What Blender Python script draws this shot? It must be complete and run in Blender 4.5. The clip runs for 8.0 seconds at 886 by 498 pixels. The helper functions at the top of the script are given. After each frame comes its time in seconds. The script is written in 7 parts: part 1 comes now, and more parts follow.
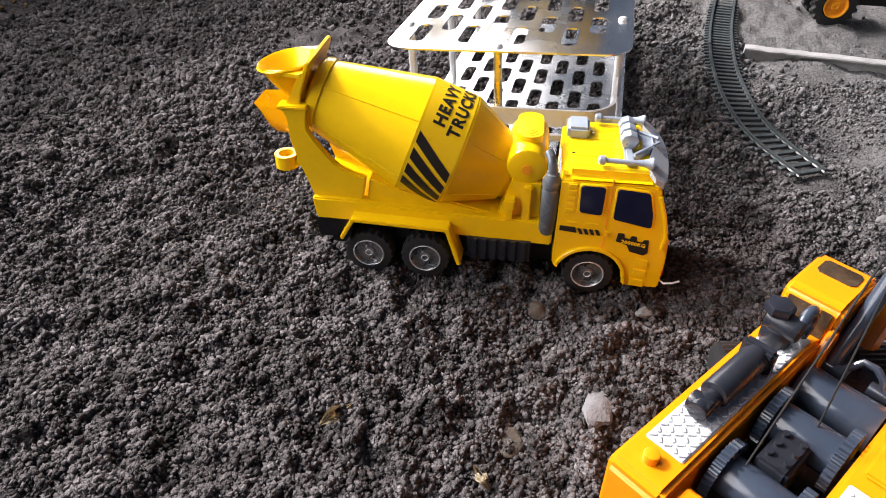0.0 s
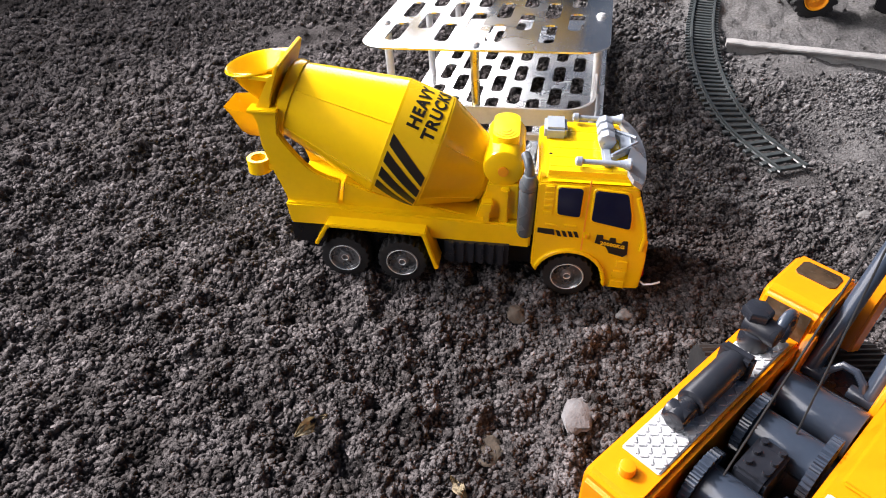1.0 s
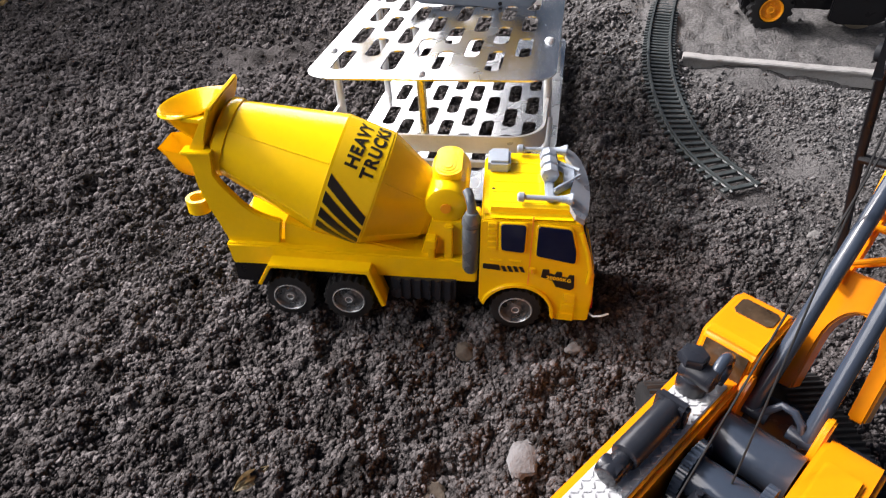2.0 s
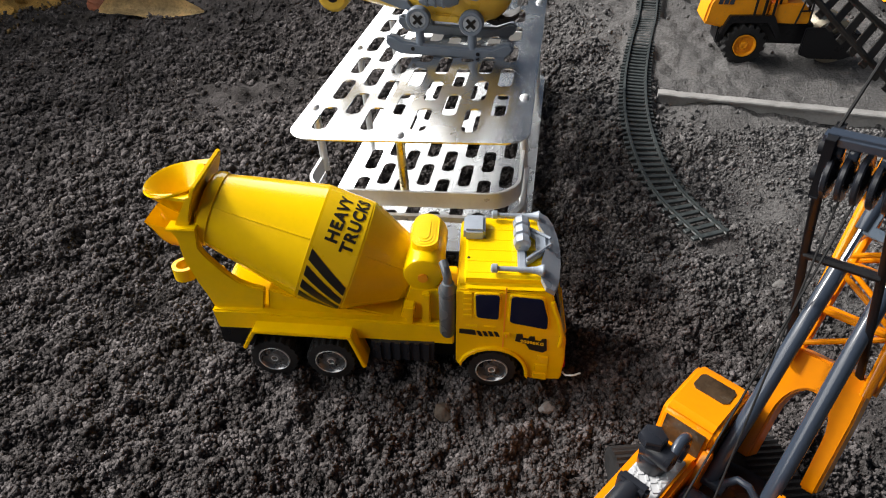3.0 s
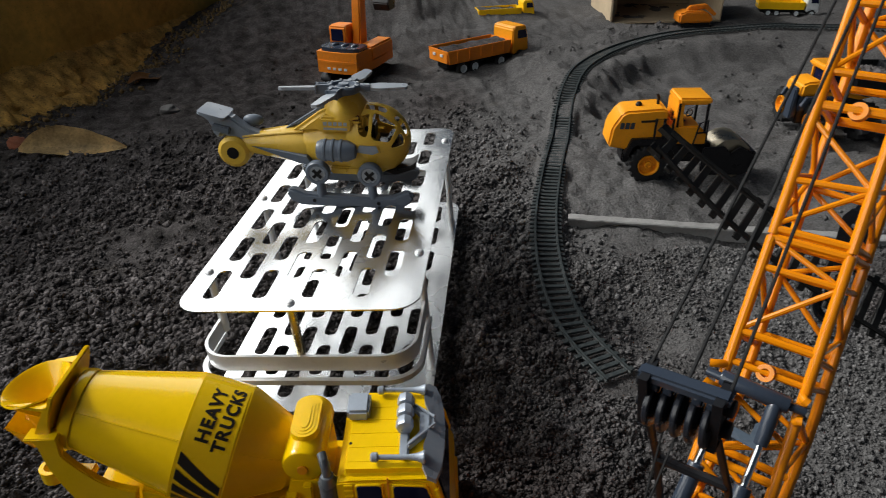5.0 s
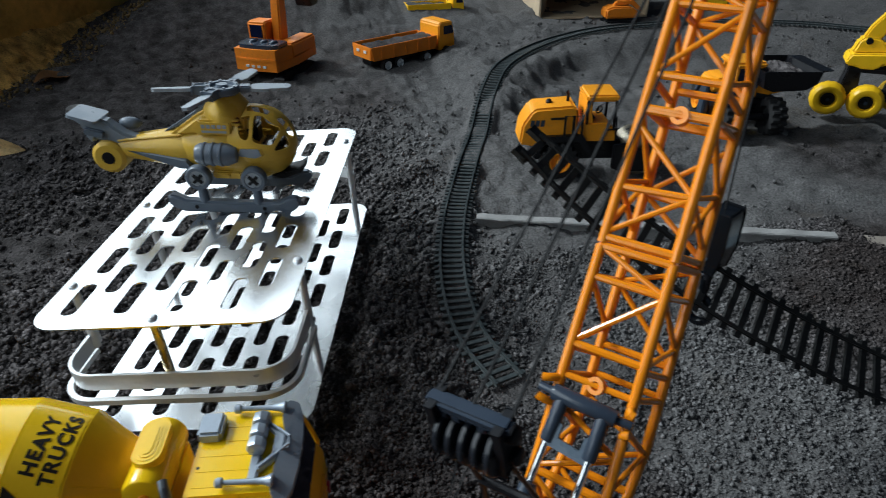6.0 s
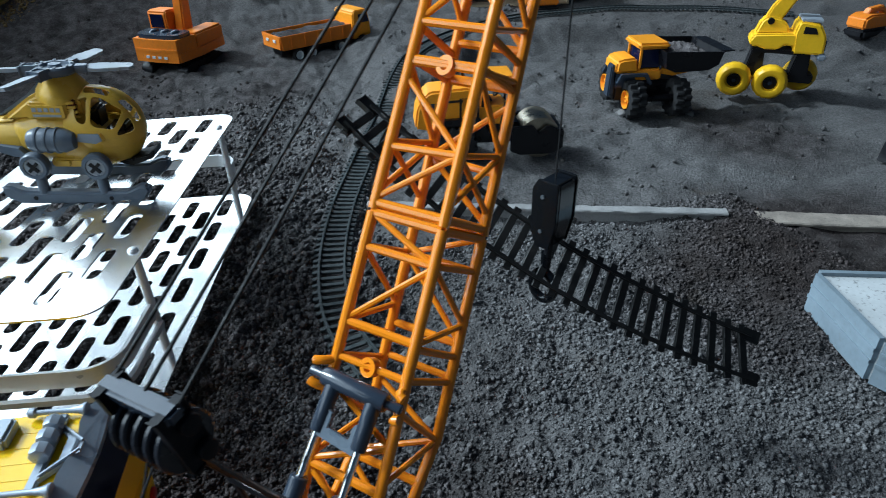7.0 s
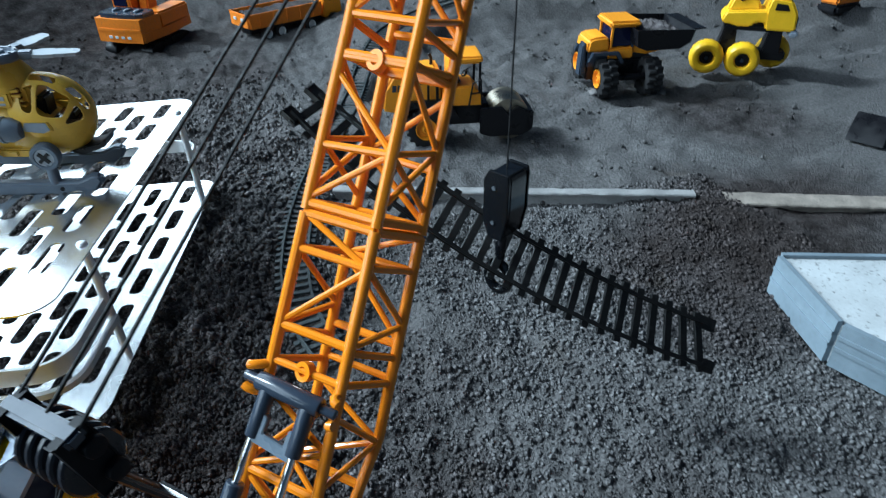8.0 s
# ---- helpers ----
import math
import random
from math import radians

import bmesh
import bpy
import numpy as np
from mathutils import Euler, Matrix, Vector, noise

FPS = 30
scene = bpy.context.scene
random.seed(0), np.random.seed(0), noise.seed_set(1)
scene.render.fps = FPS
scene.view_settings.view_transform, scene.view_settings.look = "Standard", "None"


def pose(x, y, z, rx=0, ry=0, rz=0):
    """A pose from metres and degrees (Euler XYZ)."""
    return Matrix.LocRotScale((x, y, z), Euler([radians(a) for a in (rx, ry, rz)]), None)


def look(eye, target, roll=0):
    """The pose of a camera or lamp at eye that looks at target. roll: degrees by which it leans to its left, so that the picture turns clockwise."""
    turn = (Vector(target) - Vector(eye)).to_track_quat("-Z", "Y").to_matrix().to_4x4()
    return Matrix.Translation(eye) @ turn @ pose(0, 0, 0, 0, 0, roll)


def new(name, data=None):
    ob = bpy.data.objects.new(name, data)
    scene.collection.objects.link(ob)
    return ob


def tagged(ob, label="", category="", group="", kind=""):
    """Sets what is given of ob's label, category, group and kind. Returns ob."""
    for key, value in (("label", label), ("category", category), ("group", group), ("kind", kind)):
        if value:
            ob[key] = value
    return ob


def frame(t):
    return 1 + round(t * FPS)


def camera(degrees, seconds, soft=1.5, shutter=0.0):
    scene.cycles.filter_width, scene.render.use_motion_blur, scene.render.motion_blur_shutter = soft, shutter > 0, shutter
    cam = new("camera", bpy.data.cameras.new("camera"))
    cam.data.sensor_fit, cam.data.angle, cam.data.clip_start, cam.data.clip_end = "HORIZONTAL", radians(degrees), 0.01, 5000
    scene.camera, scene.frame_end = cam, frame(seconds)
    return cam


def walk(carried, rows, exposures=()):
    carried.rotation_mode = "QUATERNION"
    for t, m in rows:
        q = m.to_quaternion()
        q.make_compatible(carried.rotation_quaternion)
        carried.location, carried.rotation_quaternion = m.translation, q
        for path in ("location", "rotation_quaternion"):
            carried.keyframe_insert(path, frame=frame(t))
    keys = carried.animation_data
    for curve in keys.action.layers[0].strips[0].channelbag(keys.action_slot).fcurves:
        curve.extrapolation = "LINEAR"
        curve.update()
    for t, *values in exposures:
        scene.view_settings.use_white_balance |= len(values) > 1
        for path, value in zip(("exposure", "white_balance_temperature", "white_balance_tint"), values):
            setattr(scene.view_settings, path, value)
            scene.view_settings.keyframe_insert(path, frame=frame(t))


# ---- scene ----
cam = camera(68.0, 8.0, soft=0.95, shutter=0.35)
METRES, EYE, TILT, LEAN, TURN = 0.4, 0.307, -37.4, 0.0, 0.0
ROWS = [
    (0.0, 0.0, 0.0, 0.0, -0.0, 0.0, 0.0),
    (0.5, 0.0088, 0.0023, 0.0228, -0.08, -0.26, 0.23),
    (1.0, 0.0225, 0.0194, 0.016, -0.86, -0.49, 0.9),
    (1.5, 0.0479, 0.0329, 0.0184, -1.45, -0.5, 1.48),
    (1.7, 0.0634, 0.0384, 0.034, -1.88, -0.29, 1.88),
    (2.8, 0.1155, 0.0019, 0.167, -3.3, -0.46, 3.16),
    (3.0, 0.1087, -0.0088, 0.1813, -3.38, -0.36, 3.04),
    (3.5, 0.158, -0.0337, 0.2847, -3.55, 0.38, 3.38),
    (4.0, 0.1829, -0.0415, 0.3142, -4.54, 5.1, 4.06),
    (4.5, 0.2074, -0.0289, 0.316, -5.0, 6.3, 4.37),
    (4.7, 0.2283, -0.0281, 0.3232, -5.42, 6.75, 5.24),
    (5.8, 0.3822, -0.0085, 0.3453, -9.51, 5.67, 7.63),
    (6.0, 0.4331, -0.0071, 0.3388, -9.97, 5.63, 7.98),
    (6.5, 0.5612, 0.014, 0.2914, -11.97, 5.01, 9.29),
    (7.0, 0.6614, 0.0287, 0.2794, -13.19, 4.96, 10.14),
    (7.5, 0.7001, 0.0501, 0.2839, -14.15, 4.81, 10.77),
    (7.8, 0.7018, 0.0362, 0.2933, -14.26, 4.23, 10.51),
    (8.0, 0.7195, 0.0305, 0.2958, -14.5, 2.68, 10.95),
]
walk(cam, [(t, pose(0, 0, EYE, TILT, LEAN, TURN) @ pose(METRES * x, METRES * y, METRES * z, 90 + pitch, roll, yaw)) for t, x, y, z, yaw, pitch, roll in ROWS],
     [(0.0, 1.14, 6400, 16), (1.5, 1.07, 6400, 17), (3.0, 0.42, 6550, 10), (3.5, 0.07, 6500, 9), (4.0, -0.26, 6500, 9), (4.5, -0.37, 6500, 9), (6.0, -0.42, 5600, 1), (6.5, -0.25, 5250, -1), (7.0, -0.03, 5130, -2), (7.5, 0.28, 5040, -2), (8.0, 0.31, 4980, -4)])

# ---- world and light: an overcast sky, a soft sun and an added area lamp above the low wall ----
SUN_EL, SUN_AZ = 40.0, -62.0
world = bpy.data.worlds.new("world")
scene.world = world
world.use_nodes = True
wn = world.node_tree.nodes
sky = wn.new("ShaderNodeTexSky")
sky.sky_type = "NISHITA"
sky.sun_disc = False
sky.sun_elevation = radians(SUN_EL)
sky.sun_rotation = radians(SUN_AZ)
sky.dust_density = 3.0
wn["Background"].inputs["Strength"].default_value = 0.016
world.node_tree.links.new(sky.outputs[0], wn["Background"].inputs["Color"])
sun_data = bpy.data.lights.new("sun", "SUN")
sun_data.energy = 3.1
sun_data.angle = radians(8)
sun_data.color = (1.0, 0.97, 0.92)
sun = new("sun", sun_data)
sun.matrix_world = look((0, 0, 0), (-math.sin(radians(SUN_AZ)) * math.cos(radians(SUN_EL)),
                                    -math.cos(radians(SUN_AZ)) * math.cos(radians(SUN_EL)), -math.sin(radians(SUN_EL))))
# area lamp added for the unseen bright sky that the rack mirrors
sky_lamp_data = bpy.data.lights.new("sky_lamp", "AREA")
sky_lamp_data.shape = "RECTANGLE"
sky_lamp_data.size, sky_lamp_data.size_y = 5.8, 1.55
sky_lamp_data.energy = 93.0
sky_lamp_data.color = (1.0, 0.985, 0.955)
sky_lamp_ob = new("sky_lamp", sky_lamp_data)
sky_lamp_ob.matrix_world = look((-0.73, 1.66, 1.20), (-0.73 + 0.93, 1.66 - 0.37, 1.20 - 0.24))


# ---- materials ----
def material(name, color, rough=0.5, metal=0.0, var=0.15, scale=40.0, bump=0.0, bump_scale=200.0, rough_var=0.15,
             dust=0.0, coat=0.0, dust_color=(0.16, 0.15, 0.14), spec=0.32):
    """A surface with colour that drifts at two scales, uneven gloss, fine relief and dust specks."""
    m = bpy.data.materials.new(name)
    m.use_nodes = True
    nt = m.node_tree
    b = nt.nodes["Principled BSDF"]
    co = nt.nodes.new("ShaderNodeTexCoord")
    n1 = nt.nodes.new("ShaderNodeTexNoise")
    n1.inputs["Scale"].default_value = scale
    n1.inputs["Detail"].default_value = 5
    n2 = nt.nodes.new("ShaderNodeTexNoise")
    n2.inputs["Scale"].default_value = scale * 9
    n2.inputs["Detail"].default_value = 3
    for n in (n1, n2):
        nt.links.new(co.outputs["Object"], n.inputs["Vector"])
    mixn = nt.nodes.new("ShaderNodeMath")
    mixn.operation = "MULTIPLY_ADD"
    mixn.inputs[1].default_value = 0.4
    nt.links.new(n2.outputs[0], mixn.inputs[0])
    nt.links.new(n1.outputs[0], mixn.inputs[2])
    ramp = nt.nodes.new("ShaderNodeMapRange")
    ramp.inputs[1].default_value, ramp.inputs[2].default_value = 0.4, 1.0
    ramp.inputs[3].default_value, ramp.inputs[4].default_value = 1 - var, 1 + var
    nt.links.new(mixn.outputs[0], ramp.inputs[0])
    mul = nt.nodes.new("ShaderNodeVectorMath")
    mul.operation = "SCALE"
    mul.inputs[0].default_value = color
    nt.links.new(ramp.outputs[0], mul.inputs["Scale"])
    last = mul.outputs[0]
    if dust:
        nd = nt.nodes.new("ShaderNodeTexNoise")
        nd.inputs["Scale"].default_value = 260
        nd.inputs["Detail"].default_value = 6
        nt.links.new(co.outputs["Object"], nd.inputs["Vector"])
        dm = nt.nodes.new("ShaderNodeMapRange")
        dm.inputs[1].default_value, dm.inputs[2].default_value = 0.58, 0.72
        dm.inputs[4].default_value = dust
        nt.links.new(nd.outputs[0], dm.inputs[0])
        dx = nt.nodes.new("ShaderNodeMix")
        dx.data_type = "RGBA"
        dx.inputs[7].default_value = (*dust_color, 1)
        nt.links.new(dm.outputs[0], dx.inputs[0])
        nt.links.new(last, dx.inputs[6])
        last = dx.outputs[2]
    nt.links.new(last, b.inputs["Base Color"])
    rr = nt.nodes.new("ShaderNodeMapRange")
    rr.inputs[1].default_value, rr.inputs[2].default_value = 0.3, 0.7
    rr.inputs[3].default_value, rr.inputs[4].default_value = max(0.02, rough - rough_var), min(1, rough + rough_var)
    nt.links.new(n1.outputs[0], rr.inputs[0])
    nt.links.new(rr.outputs[0], b.inputs["Roughness"])
    b.inputs["Metallic"].default_value = metal
    b.inputs["Specular IOR Level"].default_value = spec
    b.inputs["Coat Weight"].default_value = coat
    if bump:
        nb = nt.nodes.new("ShaderNodeTexNoise")
        nb.inputs["Scale"].default_value = bump_scale
        nb.inputs["Detail"].default_value = 6
        nt.links.new(co.outputs["Object"], nb.inputs["Vector"])
        bp = nt.nodes.new("ShaderNodeBump")
        bp.inputs["Strength"].default_value = bump
        bp.inputs["Distance"].default_value = 0.001
        nt.links.new(nb.outputs[0], bp.inputs["Height"])
        nt.links.new(bp.outputs[0], b.inputs["Normal"])
    return m


def soil_material(name, base_a, base_b, light, grain=500.0, lump=0.0):
    """Crumbled soil: dark clods, paler gravelly ground past the track, tan stains."""
    m = bpy.data.materials.new(name)
    m.use_nodes = True
    nt = m.node_tree
    b = nt.nodes["Principled BSDF"]
    co = nt.nodes.new("ShaderNodeTexCoord")

    def noise_node(scale, detail=5, rough=0.6):
        n = nt.nodes.new("ShaderNodeTexNoise")
        n.inputs["Scale"].default_value = scale
        n.inputs["Detail"].default_value = detail
        n.inputs["Roughness"].default_value = rough
        nt.links.new(co.outputs["Object"], n.inputs["Vector"])
        return n

    def rng(src, a, c, lo=0.0, hi=1.0):
        r = nt.nodes.new("ShaderNodeMapRange")
        for i, v in enumerate((a, c, lo, hi)):
            r.inputs[i + 1].default_value = v
        nt.links.new(src, r.inputs[0])
        return r.outputs[0]

    def mix(fac, a, c):
        x = nt.nodes.new("ShaderNodeMix")
        x.data_type = "RGBA"
        for sock, v in ((x.inputs[0], fac), (x.inputs[6], a), (x.inputs[7], c)):
            if isinstance(v, tuple):
                sock.default_value = (*v, 1)
            else:
                nt.links.new(v, sock)
        return x.outputs[2]

    def math_node(op, a, c):
        x = nt.nodes.new("ShaderNodeMath")
        x.operation = op
        for sock, v in ((x.inputs[0], a), (x.inputs[1], c)):
            if isinstance(v, (int, float)):
                sock.default_value = v
            else:
                nt.links.new(v, sock)
        return x.outputs[0]

    sep = nt.nodes.new("ShaderNodeSeparateXYZ")
    nt.links.new(co.outputs["Object"], sep.inputs[0])
    big = noise_node(5.0, 4)
    wob = math_node("MULTIPLY", math_node("SUBTRACT", big.outputs[0], 0.5), 0.45)
    xy = math_node("ADD", math_node("ADD", sep.outputs[0], math_node("MULTIPLY", sep.outputs[1], 0.16)), wob)
    pale = math_node("MULTIPLY", rng(xy, 0.31, 0.56), rng(sep.outputs[1], 0.9, 1.6, 1.0, 0.62))
    soil = mix(rng(noise_node(35.0).outputs[0], 0.35, 0.65), base_a, base_b)
    for spot, reach in (((0.245, 0.64, 0.0), 0.13), ((0.82, 0.60, 0.0), 0.17), ((0.30, 1.35, 0.0), 0.12), ((0.36, 0.33, 0.0), 0.09), ((0.475, 0.235, 0.0), 0.12), ((0.72, 0.53, 0.0), 0.16), ((1.02, 0.88, 0.0), 0.16), ((0.70, 0.465, 0.0), 0.10), ((0.88, 0.53, 0.0), 0.15), ((0.76, 0.57, 0.0), 0.15), ((0.92, 0.60, 0.0), 0.17)):
        ds = nt.nodes.new("ShaderNodeVectorMath")
        ds.operation = "DISTANCE"
        ds.inputs[1].default_value = spot
        nt.links.new(co.outputs["Object"], ds.inputs[0])
        pale = math_node("MULTIPLY", pale, rng(math_node("ADD", ds.outputs["Value"], math_node("MULTIPLY", wob, 0.3)), reach * 0.4, reach, 0.06, 1.0))
    soil = mix(pale, soil, light)
    # damp brown soil past the strip's end; by the truck's front partly painted shade
    for spot, reach in (((0.19, 0.43, 0.0), 0.10), ((0.75, 0.575, 0.0), 0.12), ((0.86, 0.580, 0.0), 0.13), ((0.95, 0.62, 0.0), 0.11)):
        ds = nt.nodes.new("ShaderNodeVectorMath")
        ds.operation = "DISTANCE"
        ds.inputs[1].default_value = spot
        nt.links.new(co.outputs["Object"], ds.inputs[0])
        soil = mix(rng(math_node("ADD", ds.outputs["Value"], math_node("MULTIPLY", wob, 0.35)), reach * 0.45, reach, 0.42, 0.0), soil, tuple(0.36 * c for c in base_b[:1]) + (0.30 * base_b[1], 0.27 * base_b[2]))
    soil = mix(rng(noise_node(14.0, 6).outputs[0], 0.62, 0.72, 0.0, 0.35), soil, (0.13, 0.11, 0.09))
    speck = mix(rng(noise_node(grain, 3, 0.7).outputs[0], 0.62, 0.75, 0.0, 0.5), soil, (0.2, 0.195, 0.19))
    fine = rng(noise_node(grain * 0.5, 4, 0.7).outputs[0], 0.25, 0.75, 0.42, 1.52)
    sc = nt.nodes.new("ShaderNodeVectorMath")
    sc.operation = "SCALE"
    nt.links.new(speck, sc.inputs[0])
    if lump:
        geo = nt.nodes.new("ShaderNodeNewGeometry")
        fine = math_node("MULTIPLY", fine, rng(geo.outputs["Random Per Island"], 0.0, 1.0, 1 - lump, 1 + lump))
    nt.links.new(fine, sc.inputs["Scale"])
    nt.links.new(sc.outputs[0], b.inputs["Base Color"])
    b.inputs["Roughness"].default_value = 0.95
    b.inputs["Specular IOR Level"].default_value = 0.15
    # grains: packed lumps at two sizes under a fine roughness
    def grains(scale):
        w = nt.nodes.new("ShaderNodeVectorMath")
        w.operation = "MULTIPLY_ADD"
        w.inputs[1].default_value = (0.9 / scale,) * 3
        nt.links.new(noise_node(scale * 1.3, 2).outputs["Color"], w.inputs[0])
        nt.links.new(co.outputs["Object"], w.inputs[2])
        vo = nt.nodes.new("ShaderNodeTexVoronoi")
        vo.inputs["Scale"].default_value = scale
        nt.links.new(w.outputs[0], vo.inputs["Vector"])
        return rng(vo.outputs["Distance"], 0.0, 0.8, 1.0, 0.0)

    height = math_node("ADD", math_node("MULTIPLY", grains(330.0), 0.0016), math_node("MULTIPLY", grains(760.0), 0.0009))
    height = math_node("ADD", height, math_node("MULTIPLY", noise_node(1500.0, 3, 0.7).outputs[0], 0.0006))
    bp = nt.nodes.new("ShaderNodeBump")
    bp.inputs["Strength"].default_value = 1.0
    bp.inputs["Distance"].default_value = 1.0
    nt.links.new(height, bp.inputs["Height"])
    nt.links.new(bp.outputs[0], b.inputs["Normal"])
    return m


def brushed_metal(name):
    """Aluminium sheet with fine drawn lines and a few smudges."""
    m = material(name, (0.78, 0.795, 0.81), 0.25, 1.0, 0.06, 12.0, rough_var=0.07, dust=0.25, dust_color=(0.35, 0.34, 0.33))
    nt = m.node_tree
    b = nt.nodes["Principled BSDF"]
    co = nt.nodes["Texture Coordinate"]
    mp = nt.nodes.new("ShaderNodeMapping")
    mp.inputs["Scale"].default_value = (900, 12, 900)
    n = nt.nodes.new("ShaderNodeTexNoise")
    n.inputs["Scale"].default_value = 1.0
    bp = nt.nodes.new("ShaderNodeBump")
    bp.inputs["Strength"].default_value = 0.08
    bp.inputs["Distance"].default_value = 0.0004
    nt.links.new(co.outputs["Object"], mp.inputs[0])
    nt.links.new(mp.outputs[0], n.inputs["Vector"])
    nt.links.new(n.outputs[0], bp.inputs["Height"])
    nt.links.new(bp.outputs[0], b.inputs["Normal"])
    return m


YELLOW = material("yellow_plastic", (0.84, 0.525, 0.001), 0.16, 0, 0.06, 30, 0.03, 400, 0.06, dust=0.05, dust_color=(0.45, 0.28, 0.05), spec=0.4)
YELLOW2 = material("bright_yellow_plastic", (0.88, 0.53, 0.005), 0.42, 0, 0.08, 30, dust=0.1)
SAND = material("dull_yellow_plastic", (0.62, 0.40, 0.050), 0.34, 0, 0.10, 30, 0.05, 300, dust=0.12)
ORANGE = material("orange_plastic", (0.82, 0.258, 0.002), 0.20, 0, 0.06, 30, 0.05, 400, 0.07, dust=0.05, dust_color=(0.45, 0.2, 0.05), spec=0.5)
ORANGE2 = material("dusty_orange_plastic", (0.75, 0.22, 0.01), 0.5, 0, 0.15, 20, dust=0.35)
AMBER = material("amber_plastic", (0.85, 0.33, 0.008), 0.42, 0, 0.12, 20, dust=0.2)
BLACK = material("black_plastic", (0.008, 0.008, 0.010), 0.36, 0, 0.2, 40, dust=0.03, spec=0.25)
RUBBER = material("tyre_rubber", (0.016, 0.016, 0.017), 0.72, 0, 0.2, 60, 0.2, 500, dust=0.16, dust_color=(0.07, 0.066, 0.062))
SLATE = material("slate_grey_plastic", (0.034, 0.045, 0.066), 0.20, 0, 0.12, 40, rough_var=0.08, dust=0.04, spec=0.5)
DARKGREY = material("dark_grey_plastic", (0.015, 0.017, 0.023), 0.28, 0, 0.15, 40, dust=0.04, spec=0.45)
SILVER = material("silver_painted_plastic", (0.32, 0.36, 0.42), 0.36, 0.35, 0.10, 40, dust=0.12)
CHROME = material("chrome_rod", (0.75, 0.76, 0.78), 0.12, 1.0, 0.05, 40, rough_var=0.05)
PLATE = material("diamond_plate", (0.60, 0.61, 0.63), 0.36, 0.20, 0.12, 60, dust=0.15)
RIM = material("wheel_rim", (0.26, 0.265, 0.275), 0.32, 0.8, 0.2, 100, dust=0.2)
BLUEGLASS = material("dark_blue_window", (0.006, 0.009, 0.035), 0.12, 0, 0.2, 40, rough_var=0.06)
STICKER = material("black_print", (0.018, 0.015, 0.012), 0.42, 0, 0.2, 50)
BANDYEL = material("sticker_yellow", (0.86, 0.55, 0.006), 0.35, 0, 0.06, 40)
ALU = brushed_metal("brushed_aluminium")
# post metal tinted yellow: the truck's reflection painted into its colour
REFLECTYEL = material("yellow_reflection_post", (0.74, 0.62, 0.36), 0.25, 1.0, 0.1, 40)
TRACKMAT = material("track_plastic", (0.045, 0.053, 0.055), 0.40, 0, 0.25, 60, dust=0.40, dust_color=(0.12, 0.115, 0.11))
TRACKBLK = material("black_track_plastic", (0.010, 0.010, 0.010), 0.5, 0, 0.3, 60, dust=0.25, dust_color=(0.05, 0.05, 0.05))
HELIGREY = material("grey_toy_plastic", (0.115, 0.14, 0.18), 0.42, 0, 0.12, 40, dust=0.12)
HELILIGHT = material("pale_grey_plastic", (0.30, 0.33, 0.37), 0.42, 0, 0.10, 40, dust=0.1)
# ground sheet darker than the clods, painting shade into the gaps between them
SOIL = soil_material("crumbly_soil", (0.027, 0.024, 0.023), (0.094, 0.085, 0.085), (0.140, 0.136, 0.136))
CLOD = soil_material("soil_clods", (0.052, 0.046, 0.045), (0.160, 0.145, 0.146), (0.188, 0.184, 0.185), 700.0, 0.42)
STONE = material("pale_stone", (0.17, 0.165, 0.162), 0.9, 0, 0.35, 90, 0.6, 600)
CONCRETE = material("concrete", (0.29, 0.285, 0.28), 0.9, 0, 0.22, 40, 0.5, 300, dust=0.35, dust_color=(0.14, 0.135, 0.13))
SLAB = material("pale_slab", (0.50, 0.52, 0.53), 0.8, 0, 0.15, 30, 0.3, 300, dust=0.7, dust_color=(0.10, 0.10, 0.10))
SLABSIDE = material("slab_side", (0.20, 0.245, 0.285), 0.55, 0, 0.2, 20, 0.2, 200, dust=0.2)
WALL = material("stained_wall", (0.62, 0.40, 0.09), 0.85, 0, 0.55, 7, 0.5, 60, dust=0.3, dust_color=(0.05, 0.035, 0.015))
DRYLEAF = material("dry_leaf", (0.40, 0.25, 0.08), 0.7, 0, 0.4, 30, 0.4, 150)
CARD = material("cardboard", (0.42, 0.33, 0.22), 0.85, 0, 0.2, 12, 0.2, 100)
DARKRED = material("dark_red_plastic", (0.09, 0.018, 0.008), 0.5, 0, 0.2, 60, dust=0.15)
RED = material("red_plastic", (0.4, 0.01, 0.01), 0.4)
WHITE = material("white_plastic", (0.62, 0.65, 0.67), 0.5, dust=0.2)
CORD = material("black_cord", (0.012, 0.012, 0.013), 0.7, 0, 0.3, 300)


SATIN = material("satin_aluminium", (0.78, 0.79, 0.80), 0.42, 0.55, 0.08, 40, dust=0.08)
GLOSSBLACK = material("glossy_black_plastic", (0.006, 0.007, 0.009), 0.16, 0, 0.2, 40, rough_var=0.06, dust=0.02, spec=0.4)
MATTBLACK = material("matt_black_plastic", (0.008, 0.009, 0.012), 0.62, 0, 0.2, 40, dust=0.02, spec=0.18)
PLASTERGRIT = material("plaster_grit", (0.17, 0.115, 0.048), 0.95, 0, 0.7, 50, 0.8, 300, dust=0.8, dust_color=(0.045, 0.038, 0.030))
TANRUBBLE = material("tan_rubble", (0.27, 0.235, 0.20), 0.95, 0, 0.35, 60, 0.8, 300, dust=0.4, dust_color=(0.1, 0.09, 0.08))
PALELEAF = material("pale_leaf", (0.40, 0.33, 0.22), 0.7, 0, 0.4, 60, 0.4, 200)
